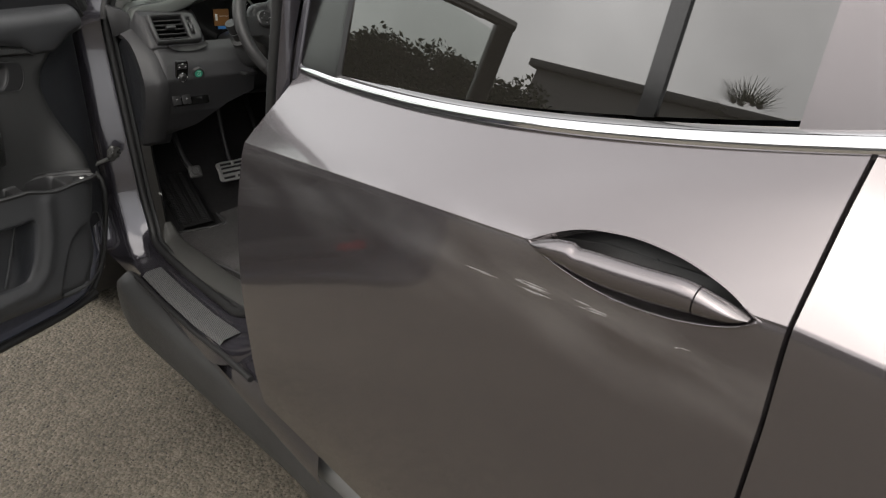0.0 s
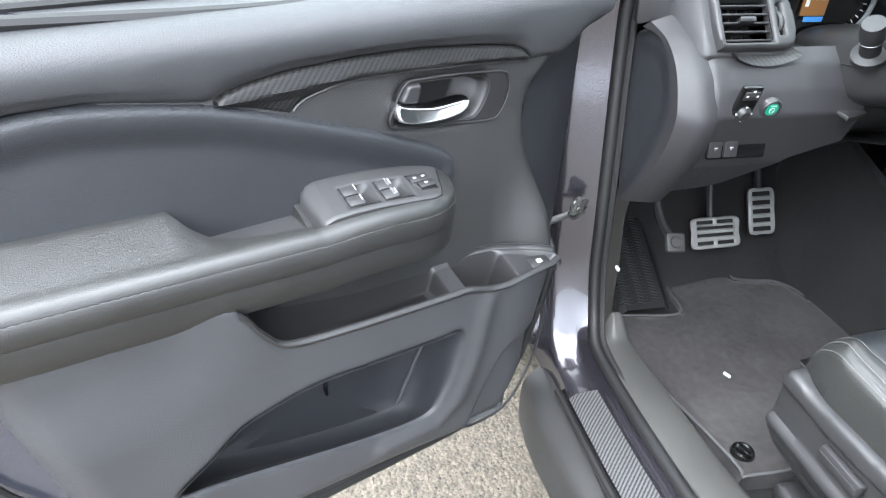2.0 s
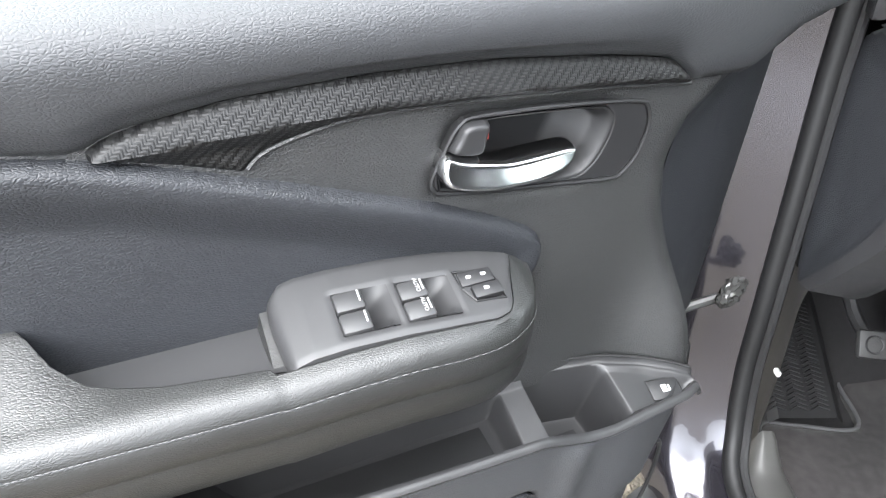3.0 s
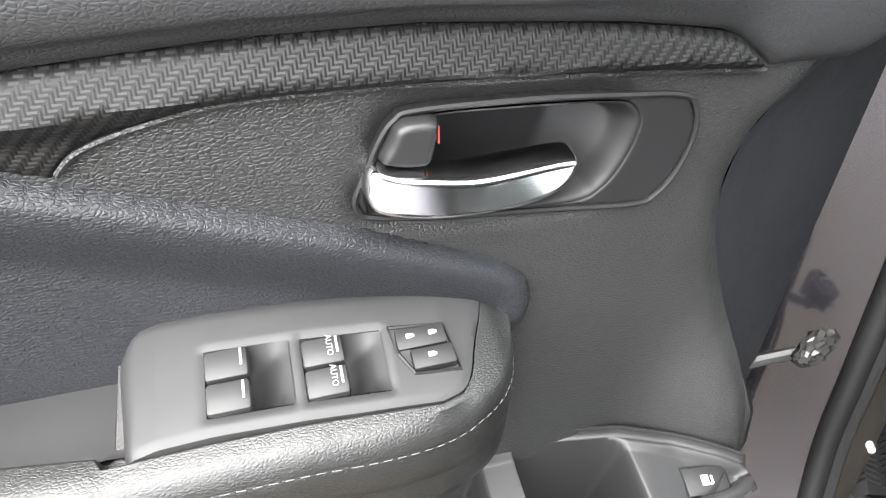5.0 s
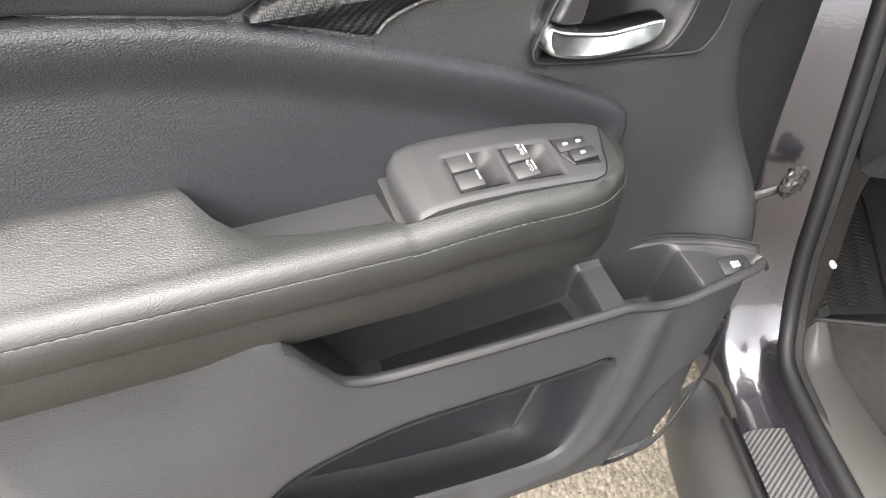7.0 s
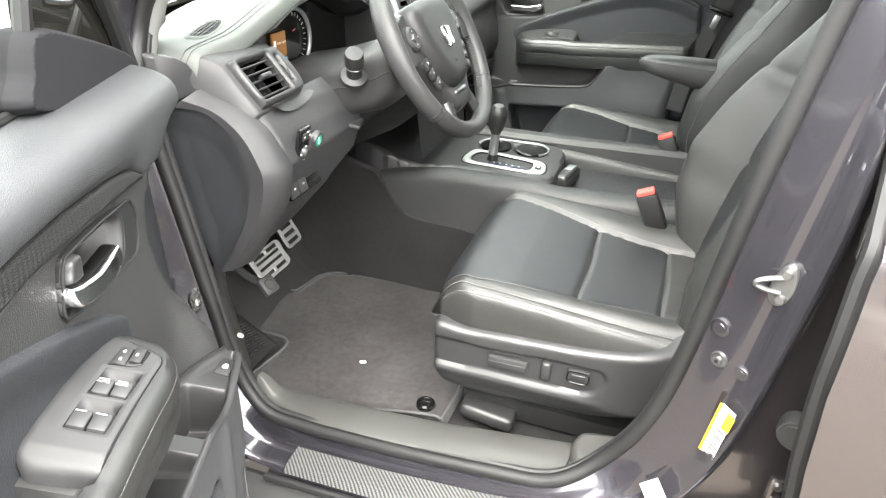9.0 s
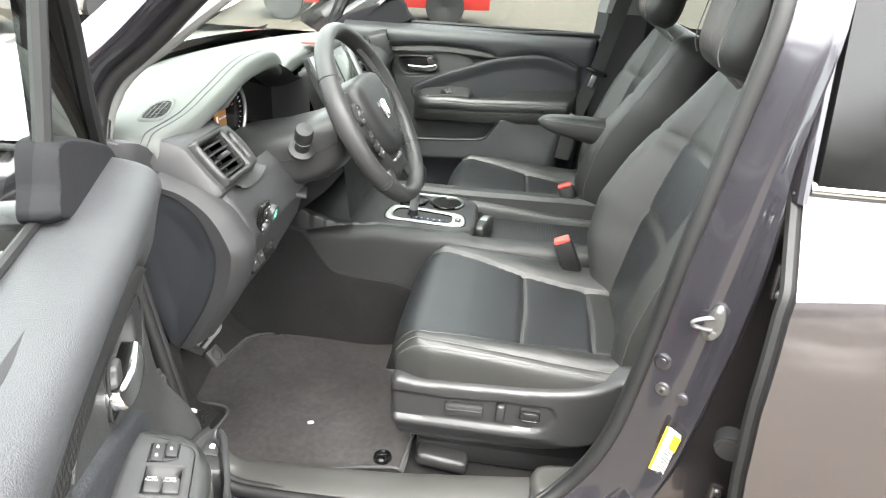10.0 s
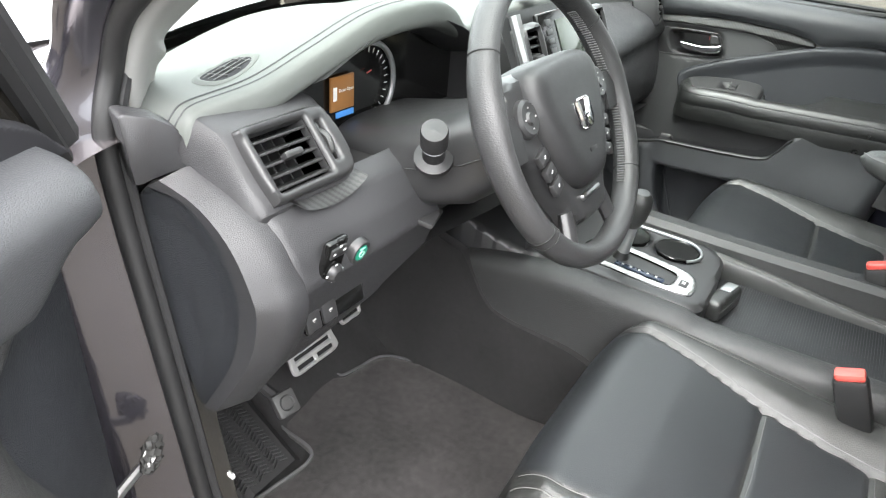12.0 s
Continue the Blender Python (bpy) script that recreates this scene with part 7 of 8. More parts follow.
for a in np.concatenate([np.linspace(-0.85, 0.85, 70), np.linspace(math.pi - 0.85, math.pi + 0.85, 70)]):
    r0 = R - 0.0158
    st.append(tube([(0.0055, r0 * math.cos(a), r0 * math.sin(a)), (-0.0055, r0 * math.cos(a + 0.012), r0 * math.sin(a + 0.012))], 0.0010, 4))
sm = mesh("rim_stitches", join(*st), THREAD, rim_ob, "grey cross-stitching inside the rim")
sm["kind"] = "stuff"
# hub pad: a shield shape
hub_loop = smooth_loop([(-0.084, 0.066), (-0.04, 0.077), (0.04, 0.077), (0.084, 0.066), (0.090, 0.02), (0.070, -0.040), (0.040, -0.080), (0.0, -0.089), (-0.040, -0.080), (-0.070, -0.040), (-0.090, 0.02)], 80)
hv, hf = relief(hub_loop, lambda a, b, d: 0.004 + 0.020 * np.sqrt(np.clip(1 - (1 - np.clip(d / 0.03, 0, 1)) ** 2, 0, 1)), 0.005, floor=-0.035)
mesh("hub_pad", (hv[:, [2, 0, 1]], hf), PLASTIC, sw_, "grained black centre pad")
plate_loop = smooth_loop([(-0.135, 0.05), (-0.09, 0.072), (0.09, 0.072), (0.135, 0.05), (0.138, -0.01), (0.10, -0.045), (0.062, -0.10), (0.04, -0.13), (-0.04, -0.13), (-0.062, -0.10), (-0.10, -0.045), (-0.138, -0.01)], 90)
hv, hf = relief(plate_loop, lambda a, b, d: -0.014 + 0.016 * np.sqrt(np.clip(1 - (1 - np.clip(d / 0.015, 0, 1)) ** 2, 0, 1)), 0.006, floor=-0.03)
sp = mesh("spoke_plate", (hv[:, [2, 0, 1]], hf), PLASTIC_SMOOTH, sw_, "smooth black spoke plate")
for s in (-1, 1):
    mesh("side_spoke", loft([[(x * 0.7 - 0.004, s * q, z) for x, z in ((0.012, 0.03), (0.016, 0.01), (0.012, -0.02), (-0.012, -0.018), (-0.014, 0.01), (-0.012, 0.028))] for q in (0.125, 0.145, 0.166)]), PLASTIC, sw_)
    mesh("lower_spoke", loft([[(-0.012 + 0.010 * math.sin(b), s * (0.050 + 0.018 * k) + 0.014 * math.cos(b), -0.105 - 0.058 * k) for b in np.linspace(0, 2 * math.pi, 10, endpoint=False)] for k in np.linspace(0, 1, 5)]), PLASTIC_SMOOTH, sw_, "dark lower spoke")
    bc = (0.006, s * 0.104, 0.022)
    bt = mesh("thumb_control", lathe([(0.0, 0.007), (0.006, 0.007), (0.008, 0.004), (0.018, 0.005), (0.022, 0.002), (0.023, -0.006)], 28, bc, (1, 0, 0)), PLASTIC_SMOOTH, sw_, "round thumb control pad")
    for q in range(4):
        mesh("control_mark", box((0.0115, s * 0.104 + 0.012 * math.cos(q * math.pi / 2), 0.022 + 0.012 * math.sin(q * math.pi / 2)), (0.001, 0.0028, 0.0018), 0.0003), GREY_INK, bt)
    for q in range(3):
        k = mesh("call_key", box((0.004, s * (0.094 - 0.006 * q), -0.026 - 0.019 * q), (0.008, 0.024, 0.016), 0.002, Euler((radians(-20 * s), 0, 0)).to_matrix()), PLASTIC_SMOOTH, sw_)
        mesh("key_mark", box((0.0085, s * (0.094 - 0.006 * q), -0.026 - 0.019 * q), (0.001, 0.0045, 0.0016), 0.0004, Euler((radians(-20 * s + 30), 0, 0)).to_matrix()), GREY_INK, k)
mesh("lower_insert", box((0.002, 0, -0.098), (0.010, 0.056, 0.009), 0.004), STEEL, sw_, "dark silver accent bar")
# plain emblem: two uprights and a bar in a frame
EMB = 0.0255
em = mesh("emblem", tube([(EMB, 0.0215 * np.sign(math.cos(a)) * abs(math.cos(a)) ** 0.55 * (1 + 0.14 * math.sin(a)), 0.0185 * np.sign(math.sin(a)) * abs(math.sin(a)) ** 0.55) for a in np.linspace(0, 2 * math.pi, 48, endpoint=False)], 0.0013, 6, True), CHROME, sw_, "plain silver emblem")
for s in (-1, 1):
    mesh("emblem_bar", loft([[(EMB + 0.0028 * (q in (1, 2)), s * (0.0095 + 0.0045 * k * k) + d, -0.016 + 0.032 * k) for q, d in enumerate((-0.0042, -0.0030, 0.0030, 0.0042))] for k in np.linspace(0, 1, 8)], False), CHROME, em)
mesh("emblem_crossbar", box((EMB + 0.001, 0, -0.001), (0.0035, 0.016, 0.0065), 0.0008), CHROME, em)
mesh("airbag_print", box((0.0245, 0, -0.045), (0.0008, 0.02, 0.005), 0.0003), PLASTIC, sw_)

# ---------------------------------------------------------------- centre console
con = thing("centre_console", "dark grey centre console with gear lever and tray", "console")
rows = []
for x in np.linspace(-0.10, 0.95, 50):
    zt_ = float(np.interp(x, [-0.1, 0.0, 0.15, 0.37, 0.40, 0.95], [0.735, 0.757, 0.775, 0.775, 0.765, 0.775]))
    yl = float(np.interp(x, [-0.1, 0.1, 0.37, 0.95], [-0.168, -0.160, -0.150, -0.135]))
    rows.append([(x, y, z) for y, z in curve_through([(yl - 0.012, 0.44), (yl - 0.008, 0.58), (yl, 0.66), (yl + 0.002, zt_ - 0.03), (yl + 0.01, zt_ - 0.008), (yl + 0.03, zt_), (yl + 0.055, zt_ - 0.004), (yl + 0.065, zt_ - 0.03), (yl + 0.065, zt_ - 0.08)], 30)])
side = mesh("console_side", loft(rows, False), VINYL, con, "grained dark grey console side")
mesh("console_stitch", tube(curve_through([(0.38, -0.1525, 0.742), (0.6, -0.1465, 0.720), (0.9, -0.139, 0.70)], 30), 0.0011, 5), THREAD, side)
mesh("console_carpet", swap(relief(smooth_loop([(-0.30, 0.44), (-0.30, 0.80), (-0.06, 0.765), (-0.02, 0.745), (0.03, 0.672), (0.08, 0.648), (0.22, 0.638), (0.27, 0.60), (0.28, 0.44)], 60), lambda a, b, d: -0.1715 - 0.012 * step(0.66, 0.46, b) - 0.003 * step(0, 0.01, d), 0.010, floor=-0.15), (0, 2, 1), True), CARPET, con, "dark carpeted console flank")
rows = []
for x in np.linspace(-0.10, 0.95, 30):
    zt_ = float(np.interp(x, [-0.1, 0.15, 0.40, 0.95], [0.755, 0.785, 0.785, 0.795]))
    rows.append([(x, y, z) for y, z in [(0.165, zt_ - 0.07), (0.165, zt_ - 0.012), (0.175, zt_), (0.205, zt_), (0.215, zt_ - 0.01), (0.22, 0.6), (0.23, 0.44)]])
mesh("console_far_side", loft(rows, False), VINYL, con)
mesh("console_front_top", relief(smooth_loop([(-0.12, -0.12), (0.10, -0.105), (0.16, -0.088), (0.30, -0.088), (0.382, -0.082), (0.397, -0.03), (0.392, 0.10), (0.375, 0.152), (0.33, 0.172), (0.2, 0.178), (-0.12, 0.18)], 90), lambda a, b, d: 0.757 + 0.06 * step(0.10, -0.12, a) + 0.010 * np.sqrt(np.clip(1 - (1 - np.clip(d / 0.014, 0, 1)) ** 2, 0, 1)), 0.007, floor=0.70, holes=[np.array([(x + 0.040 * math.cos(a), 0.100 + 0.040 * math.sin(a)) for a in np.linspace(0, 2 * math.pi, 32, endpoint=False)]) for x in (0.205, 0.302)]), PLASTIC_SMOOTH, con, "black console top")
PLATE = [(0.155, -0.042), (0.23, -0.054), (0.30, -0.060), (0.355, -0.055), (0.368, -0.043), (0.366, -0.005), (0.352, 0.020), (0.315, 0.032), (0.22, 0.046), (0.160, 0.042)]
GATE = [(0.178, -0.030), (0.25, -0.040), (0.318, -0.044), (0.328, -0.034), (0.329, -0.008), (0.320, 0.008), (0.25, 0.022), (0.182, 0.028)]
gate = mesh("shift_plate", relief(smooth_loop(PLATE, 80), lambda a, b, d: 0.764 + 0.0075 * step(0, 0.004, d), 0.0035, holes=[smooth_loop(GATE, 50)], floor=0.755), surface("pale_satin_plate", (0.50, 0.51, 0.515), 0.34, 0.0, 300, 0.06, metal=0.55), con, "pale satin silver shift plate")
mesh("plate_edge", tube([(a, b, 0.7665) for a, b in smooth_loop(PLATE, 70)], 0.0022, 6, True), PLASTIC_GLOSS, gate)
well_pts = smooth_loop(GATE, 50)
mid_g = well_pts.mean(0)
mesh("shift_gate", loft([[(a, b, z) for a, b in mid_g + k * (well_pts - mid_g)] for k, z in ((1.01, 0.7705), (0.985, 0.765), (0.96, 0.756), (0.9, 0.755), (0.02, 0.755))], True, False), PLASTIC_GLOSS, gate, "black slotted gear gate")
mesh("position_bar", box((0.268, -0.030, 0.7645), (0.095, 0.014, 0.012), 0.003, Euler((0, 0, radians(-4))).to_matrix()), surface("blue_black_plastic", (0.018, 0.026, 0.045), 0.25, 0.0), gate, "blue-black strip with gear marks")
for k in range(5):
    mesh("gate_mark", box((0.236 + 0.016 * k, -0.028 - 0.0011 * k, 0.7708), (0.004, 0.005, 0.0006), 0.0002), GREY_INK, gate)
mesh("park_button", box((0.348, -0.026, 0.7725), (0.015, 0.020, 0.004), 0.0015), PLASTIC_SMOOTH, gate)
mesh("button_sign", box((0.348, -0.026, 0.775), (0.006, 0.008, 0.0005), 0.0002), WHITE_INK, gate)
lev = mesh("gear_lever", lathe([(0.016, 0), (0.010, 0.02), (0.0095, 0.07), (0.013, 0.08), (0.020, 0.095), (0.023, 0.12), (0.021, 0.14), (0.012, 0.152), (0, 0.154)], 24, (0.222, 0.0, 0.764), (0.10, -0.12, 1)), LEATHER, con, "black leather gear knob on a silver stem")
mesh("lever_stem", lathe([(0.0125, 0), (0.0115, 0.02), (0.0115, 0.05), (0.0125, 0.062)], 20, (0.2245, -0.003, 0.785), (0.10, -0.12, 1)), SATIN, lev)
for x in (0.205, 0.302):
    cupn = mesh("cup_holder", lathe([(0.042, 0.0005), (0.0405, 0.002), (0.0385, 0.0), (0.036, -0.06), (0.0, -0.06)], 36, (x, 0.100, 0.768)), PLASTIC_GLOSS, con, "round black cup holder")
    mesh("cup_ledge", lathe([(0.0392, -0.012), (0.0370, -0.0112), (0.0366, -0.016)], 36, (x, 0.100, 0.768)), SATIN, cupn)
rim_path = [(0.302 + 0.046 * math.cos(a), 0.100 + 0.046 * math.sin(a), 0.7695) for a in np.linspace(-0.9, math.pi / 2, 24)] + [(0.205 + 0.046 * math.cos(a), 0.100 + 0.046 * math.sin(a), 0.7695) for a in np.linspace(math.pi / 2, math.pi, 16)]
mesh("cup_trim", tube(rim_path, 0.0032, 8), SATIN, con, "satin silver trim round the cup holders")
tray = mesh("tray", relief(np.array([(0.392, -0.09), (0.95, -0.08), (0.95, 0.168), (0.392, 0.168)]), lambda a, b, d: 0.715 + 0 * a, 0.03), surface("ribbed_tray_cover", (0.022, 0.023, 0.025), 0.45, 0.5, 300, 0.1, kind="fine"), con, "grey sliding tray cover")
slats = []
for k in range(120):
    slats.append(box((0.40 + 0.0045 * k, 0.035, 0.7153), (0.0042, 0.235, 0.0010), 0.0003, seg=1))
sl = mesh("tray_slats", join(*slats), tray.data.materials[0], tray)
sl["kind"] = "stuff"
fob_rot = Euler((0, radians(-6), radians(-12))).to_matrix()
fob_c = Vector((0.414, 0.026, 0.7365))
fob = mesh("key_fob", box(fob_c, (0.034, 0.098, 0.040), 0.009, fob_rot, 3), LEATHER, None, "black leather key case with silver buttons in the tray", category="key case")
mesh("key_panel", box(fob_c + fob_rot @ Vector((0, 0.022, 0.0203)), (0.020, 0.036, 0.003), 0.0012, fob_rot), SATIN, fob)
mesh("key_seam", tube([fob_c + fob_rot @ Vector((0.0168 * sx, 0.046 * sy, 0.002)) for sx, sy in ((-1, -1), (1, -1), (1, 1), (-1, 1))], 0.0009, 5, True), THREAD, fob)

# ---------------------------------------------------------------- front seats
def front_seat(seat, s, with_arm, switches):
    """A leather bucket seat round its own middle line; s = 1 keeps the door side at -y."""
    HW = 0.236
    def q(name, vf, mat, parent=seat, label="", sharp=45):
        v, f = vf
        v = np.array(v, float)
        if s < 0:
            v[:, 1] *= -1
            f = [k[::-1] for k in f]
        return mesh(name, (v, f), mat, parent, label, sharp)
    X0, X1 = 0.276, 0.76
    mid_z = at([0.27, 0.29, 0.34, 0.42, 0.54, 0.68, 0.76], [0.748, 0.752, 0.757, 0.750, 0.729, 0.716, 0.715])
    crest_z = at([0.27, 0.29, 0.33, 0.40, 0.51, 0.62, 0.70, 0.76], [0.748, 0.756, 0.768, 0.766, 0.760, 0.752, 0.749, 0.749])
    upper_z = at([0.27, 0.29, 0.33, 0.40, 0.51, 0.62, 0.76], [0.745, 0.754, 0.767, 0.763, 0.753, 0.741, 0.735])
    lower_z = at([0.27, 0.30, 0.34, 0.405, 0.51, 0.617, 0.68, 0.76], [0.735, 0.745, 0.757, 0.756, 0.748, 0.738, 0.732, 0.728])
    groove = at([0.27, 0.345, 0.42, 0.52, 0.62, 0.76], [0.80, 0.78, 0.72, 0.63, 0.56, 0.52])
    SEAMS = (0.536, 0.682)

    def ctop(x, t):
        t = abs(t)
        g, lo = float(groove(x)), float(lower_z(x))
        knots = [0, g - 0.05, g, 0.5 * (g + 0.84), 0.84, 0.90, 0.965, 0.985, 0.995, 1.0]
        m_, c_ = float(mid_z(x)), float(crest_z(x))
        rise = [m_, m_ + 0.001, m_ + 0.002, m_ + 0.75 * (c_ - m_), c_, float(upper_z(x)), lo, lo - 0.009, lo - 0.022, lo - 0.038]
        z = sum(w_ * float(np.interp(min(1, max(0, t + d_)), knots, rise)) for d_, w_ in ((-0.03, 0.2), (-0.012, 0.2), (0, 0.2), (0.012, 0.2), (0.03, 0.2))) if t < 0.95 else float(np.interp(t, knots, rise))
        z -= 0.0055 * math.exp(-((t - g) / 0.018) ** 2) + 0.0022 * math.exp(-((t - 0.90) / 0.010) ** 2) + 0.0022 * math.exp(-((t - 0.962) / 0.008) ** 2)
        for sx in SEAMS:
            z -= 0.0045 * math.exp(-((x - sx + 0.008 * t) / 0.005) ** 2) * (t < g)
        return z + 0.0012 * noise.noise((x * 22, t * 9, 1.0)) * float(step(g - 0.02, g + 0.06, t))

    def front_fall(x):
        k = min(1.0, max(0.0, (x - X0) / 0.055))
        return math.sqrt(max(0.0, 1 - (1 - k) ** 2))

    def on_cushion(x, t, up_=0.0):
        f = front_fall(x)
        return (x + 0.020 * abs(t) ** 4 * (1 - min(1.0, (x - X0) / 0.12)), (HW * (0.95 + 0.05 * min(1, (x - X0) / 0.08)) - 0.010 * (1 - f)) * t, 0.690 + (ctop(x, t) - 0.690) * (0.12 + 0.88 * f) + up_)
    ts = np.concatenate([np.linspace(-1, -0.94, 12)[:-1], np.linspace(-0.94, 0.94, 100), np.linspace(0.94, 1, 12)[1:]])
    rows = []
    for x in np.concatenate([X0 + 0.055 * (1 - np.cos(np.linspace(0.02, math.pi / 2, 18))), np.linspace(0.336, X1, 90)]):
        ring = [on_cushion(x, t) for t in ts]
        xs, hw = x, abs(ring[0][1])
        ring += [(ring[-1][0], hw * 0.998, 0.683), (xs, hw * 0.97, 0.678), (xs, 0, 0.676), (xs, -hw * 0.97, 0.678), (ring[0][0], -hw * 0.998, 0.683)]
        rows.append(ring)
    cush = q("cushion", loft(rows), SEAT_LEATHER, label="creased black leather seat cushion")
    for (xa, xb, nm) in ((X0 + 0.004, SEAMS[0] - 0.004, "front_panel"), (SEAMS[0] + 0.004, SEAMS[1] - 0.004, "rear_panel"), (SEAMS[1] + 0.004, X1, "tail_panel")):
        g = [[on_cushion(x, t * (float(groove(x)) - 0.015), 0.0008) for t in np.linspace(-1, 1, 60)] for x in np.linspace(xa, xb, 44)]
        q("centre_" + nm, loft(g, False), LEATHER_PERF if nm != "tail_panel" else SEAT_LEATHER, cush, "perforated black leather panel" if nm != "tail_panel" else "")
    for t in (-0.905, 0.905, -0.968, 0.968):
        q("piping", tube([on_cushion(x, t, 0.0004) for x in np.linspace(X0 + 0.006, 0.74, 70)], 0.0011, 5), PIPING, cush, "grey piping seam")
    for sg in (-1, 1):
        q("panel_stitch", tube([on_cushion(x, sg * (float(groove(x)) + 0.032), 0.0002) for x in np.linspace(X0 + 0.012, 0.74, 60)], 0.0006, 4), THREAD, cush)
    for sx in SEAMS:
        q("cross_stitch", tube([on_cushion(sx + 0.0065 - 0.008 * abs(t), t, 0.0003) for t in np.linspace(-0.58, 0.58, 30) * (1 if sx < 0.6 else 0.9)], 0.0006, 4), THREAD, cush)
    # reclined backrest
    a = radians(17)
    up, fwd = Vector((math.sin(a), 0, math.cos(a))), Vector((-math.cos(a), 0, math.sin(a)))
    foot = Vector((0.735, 0, 0.715))
    def bfront(h, t):
        b = float(step(0.58, 0.80, abs(t))) * (1 - 0.35 * float(step(0.92, 1.0, abs(t))))
        d = 0.004 + b * float(np.interp(h, [0, 0.1, 0.2, 0.3, 0.45, 0.58], [0.045, 0.095, 0.105, 0.085, 0.04, 0.01] if t > 0 else [0.03, 0.055, 0.058, 0.05, 0.035, 0.01]))
        d += 0.012 * math.sin(math.pi * min(1, max(0, h / 0.5)))
        d -= 0.005 * math.exp(-((abs(t) - 0.61) / 0.02) ** 2) * (h < 0.47)
        d -= 0.0045 * math.exp(-((h - 0.205 - 0.03 * (1 - abs(t))) / 0.007) ** 2) * (abs(t) < 0.62)
        d -= 0.0045 * math.exp(-((h - 0.40 + 0.02 * abs(t)) / 0.007) ** 2)
        return d
    rows = []
    for h in np.concatenate([np.linspace(-0.02, 0.52, 60), 0.52 + 0.05 * np.sin(np.linspace(0.1, math.pi / 2, 14))]):
        r = 1.0 if h <= 0.52 else math.sqrt(max(0.0, 1 - ((h - 0.52) / 0.0505) ** 2))
        hw = float(np.interp(h, [0, 0.15, 0.35, 0.48, 0.60], [0.215, 0.238, 0.250, 0.225, 0.19])) - 0.04 * (1 - r)
        ring = []
        for t in np.concatenate([np.linspace(-1, -0.88, 8)[:-1], np.linspace(-0.88, 0.88, 44), np.linspace(0.88, 1, 8)[1:]]):
            edge = (1 - abs(t) ** 12) ** (1 / 2.4) if abs(t) < 1 else 0
            d = -0.05 + (bfront(h, t) + 0.05) * edge * (0.45 + 0.55 * r)
            ring.append(foot + up * h + fwd * d + Vector((0, hw * t, 0)))
        for t, d in ((1.0, -0.075), (0.9, -0.10 * r - 0.02), (0, -0.115 * r - 0.02), (-0.9, -0.10 * r - 0.02), (-1.0, -0.075)):
            ring.append(foot + up * h + fwd * d + Vector((0, hw * t, 0)))
        rows.append(ring)
    back = q("backrest", loft([[tuple(k) for k in r] for r in rows]), SEAT_LEATHER, label="bolstered black leather backrest")
    for (ha, hb) in ((0.03, 0.20), (0.245, 0.385)):
        g = []
        for h in np.linspace(ha, hb, 20):
            hw = float(np.interp(h, [0, 0.15, 0.35, 0.48], [0.215, 0.238, 0.250, 0.225]))
            g.append([tuple(foot + up * h + fwd * (bfront(h, t) + 0.0012) + Vector((0, hw * t, 0))) for t in np.linspace(-0.60, 0.60, 30)])
        q("back_panel", loft(g, False), LEATHER_PERF, back, "perforated black leather panel")
    for t in (-0.93, 0.93):
        line = []
        for h in np.linspace(0.0, 0.51, 40):
            hw = float(np.interp(h, [0, 0.15, 0.35, 0.48, 0.60], [0.215, 0.238, 0.250, 0.225, 0.19]))
            d = -0.05 + (bfront(h, t) + 0.05) * ((1 - abs(t) ** 12) ** (1 / 2.4))
            line.append(tuple(foot + up * h + fwd * (d + 0.0006) + Vector((0, hw * t, 0))))
        q("back_piping", tube(line, 0.0012, 5), PIPING, back)
    # head restraint
    hc = foot + up * 0.64 + fwd * 0.070
    rows = []
    for k in np.linspace(-1, 1, 26):
        r = math.sqrt(max(0.0004, 1 - abs(k) ** 4.5))
        ring = []
        for b in np.linspace(0, 2 * math.pi, 32, endpoint=False):
            cy, cx = math.cos(b), math.sin(b)
            ring.append(tuple(hc + up * (0.095 * k) + fwd * (0.052 * r * np.sign(cx) * abs(cx) ** 0.6 + 0.01 * k) + Vector((0, (0.130 + 0.012 * k) * r ** 0.6 * np.sign(cy) * abs(cy) ** 0.6, 0))))
        rows.append(ring)
    head = q("headrest", loft(rows), SEAT_LEATHER, label="black leather headrest with side stitching")
    for t in (-0.088, 0.088):
        q("headrest_seam", tube([tuple(hc + up * (0.085 * k) + fwd * (0.0535 * math.sqrt(1 - abs(k * 0.9) ** 4.5) * 0.99 + 0.009 * k) + Vector((0, t, 0))) for k in np.linspace(-0.95, 0.95, 20)], 0.0012, 5), THREAD, head)
        q("headrest_post", tube([tuple(hc + up * -0.08 + Vector((0, t * 0.7, 0))), tuple(foot + up * 0.53 + Vector((0, t * 0.7, 0)))], 0.006, 8), STEEL, head)
    # plastic base with valance and switches
    loop = curve_through([(0.300, 0.688), (0.292, 0.65), (0.295, 0.60), (0.306, 0.556), (0.335, 0.545), (0.42, 0.542), (0.53, 0.547), (0.60, 0.552), (0.65, 0.569), (0.70, 0.595), (0.76, 0.65), (0.775, 0.72), (0.748, 0.758), (0.715, 0.744), (0.66, 0.713), (0.57, 0.697), (0.465, 0.691), (0.357, 0.686)], 120, True)
    panel_loop = curve_through([(0.27, 0.604), (0.42, 0.602), (0.53, 0.603), (0.585, 0.607), (0.606, 0.624), (0.612, 0.646), (0.602, 0.664), (0.573, 0.668), (0.467, 0.664), (0.40, 0.660), (0.27, 0.658)], 80, True)

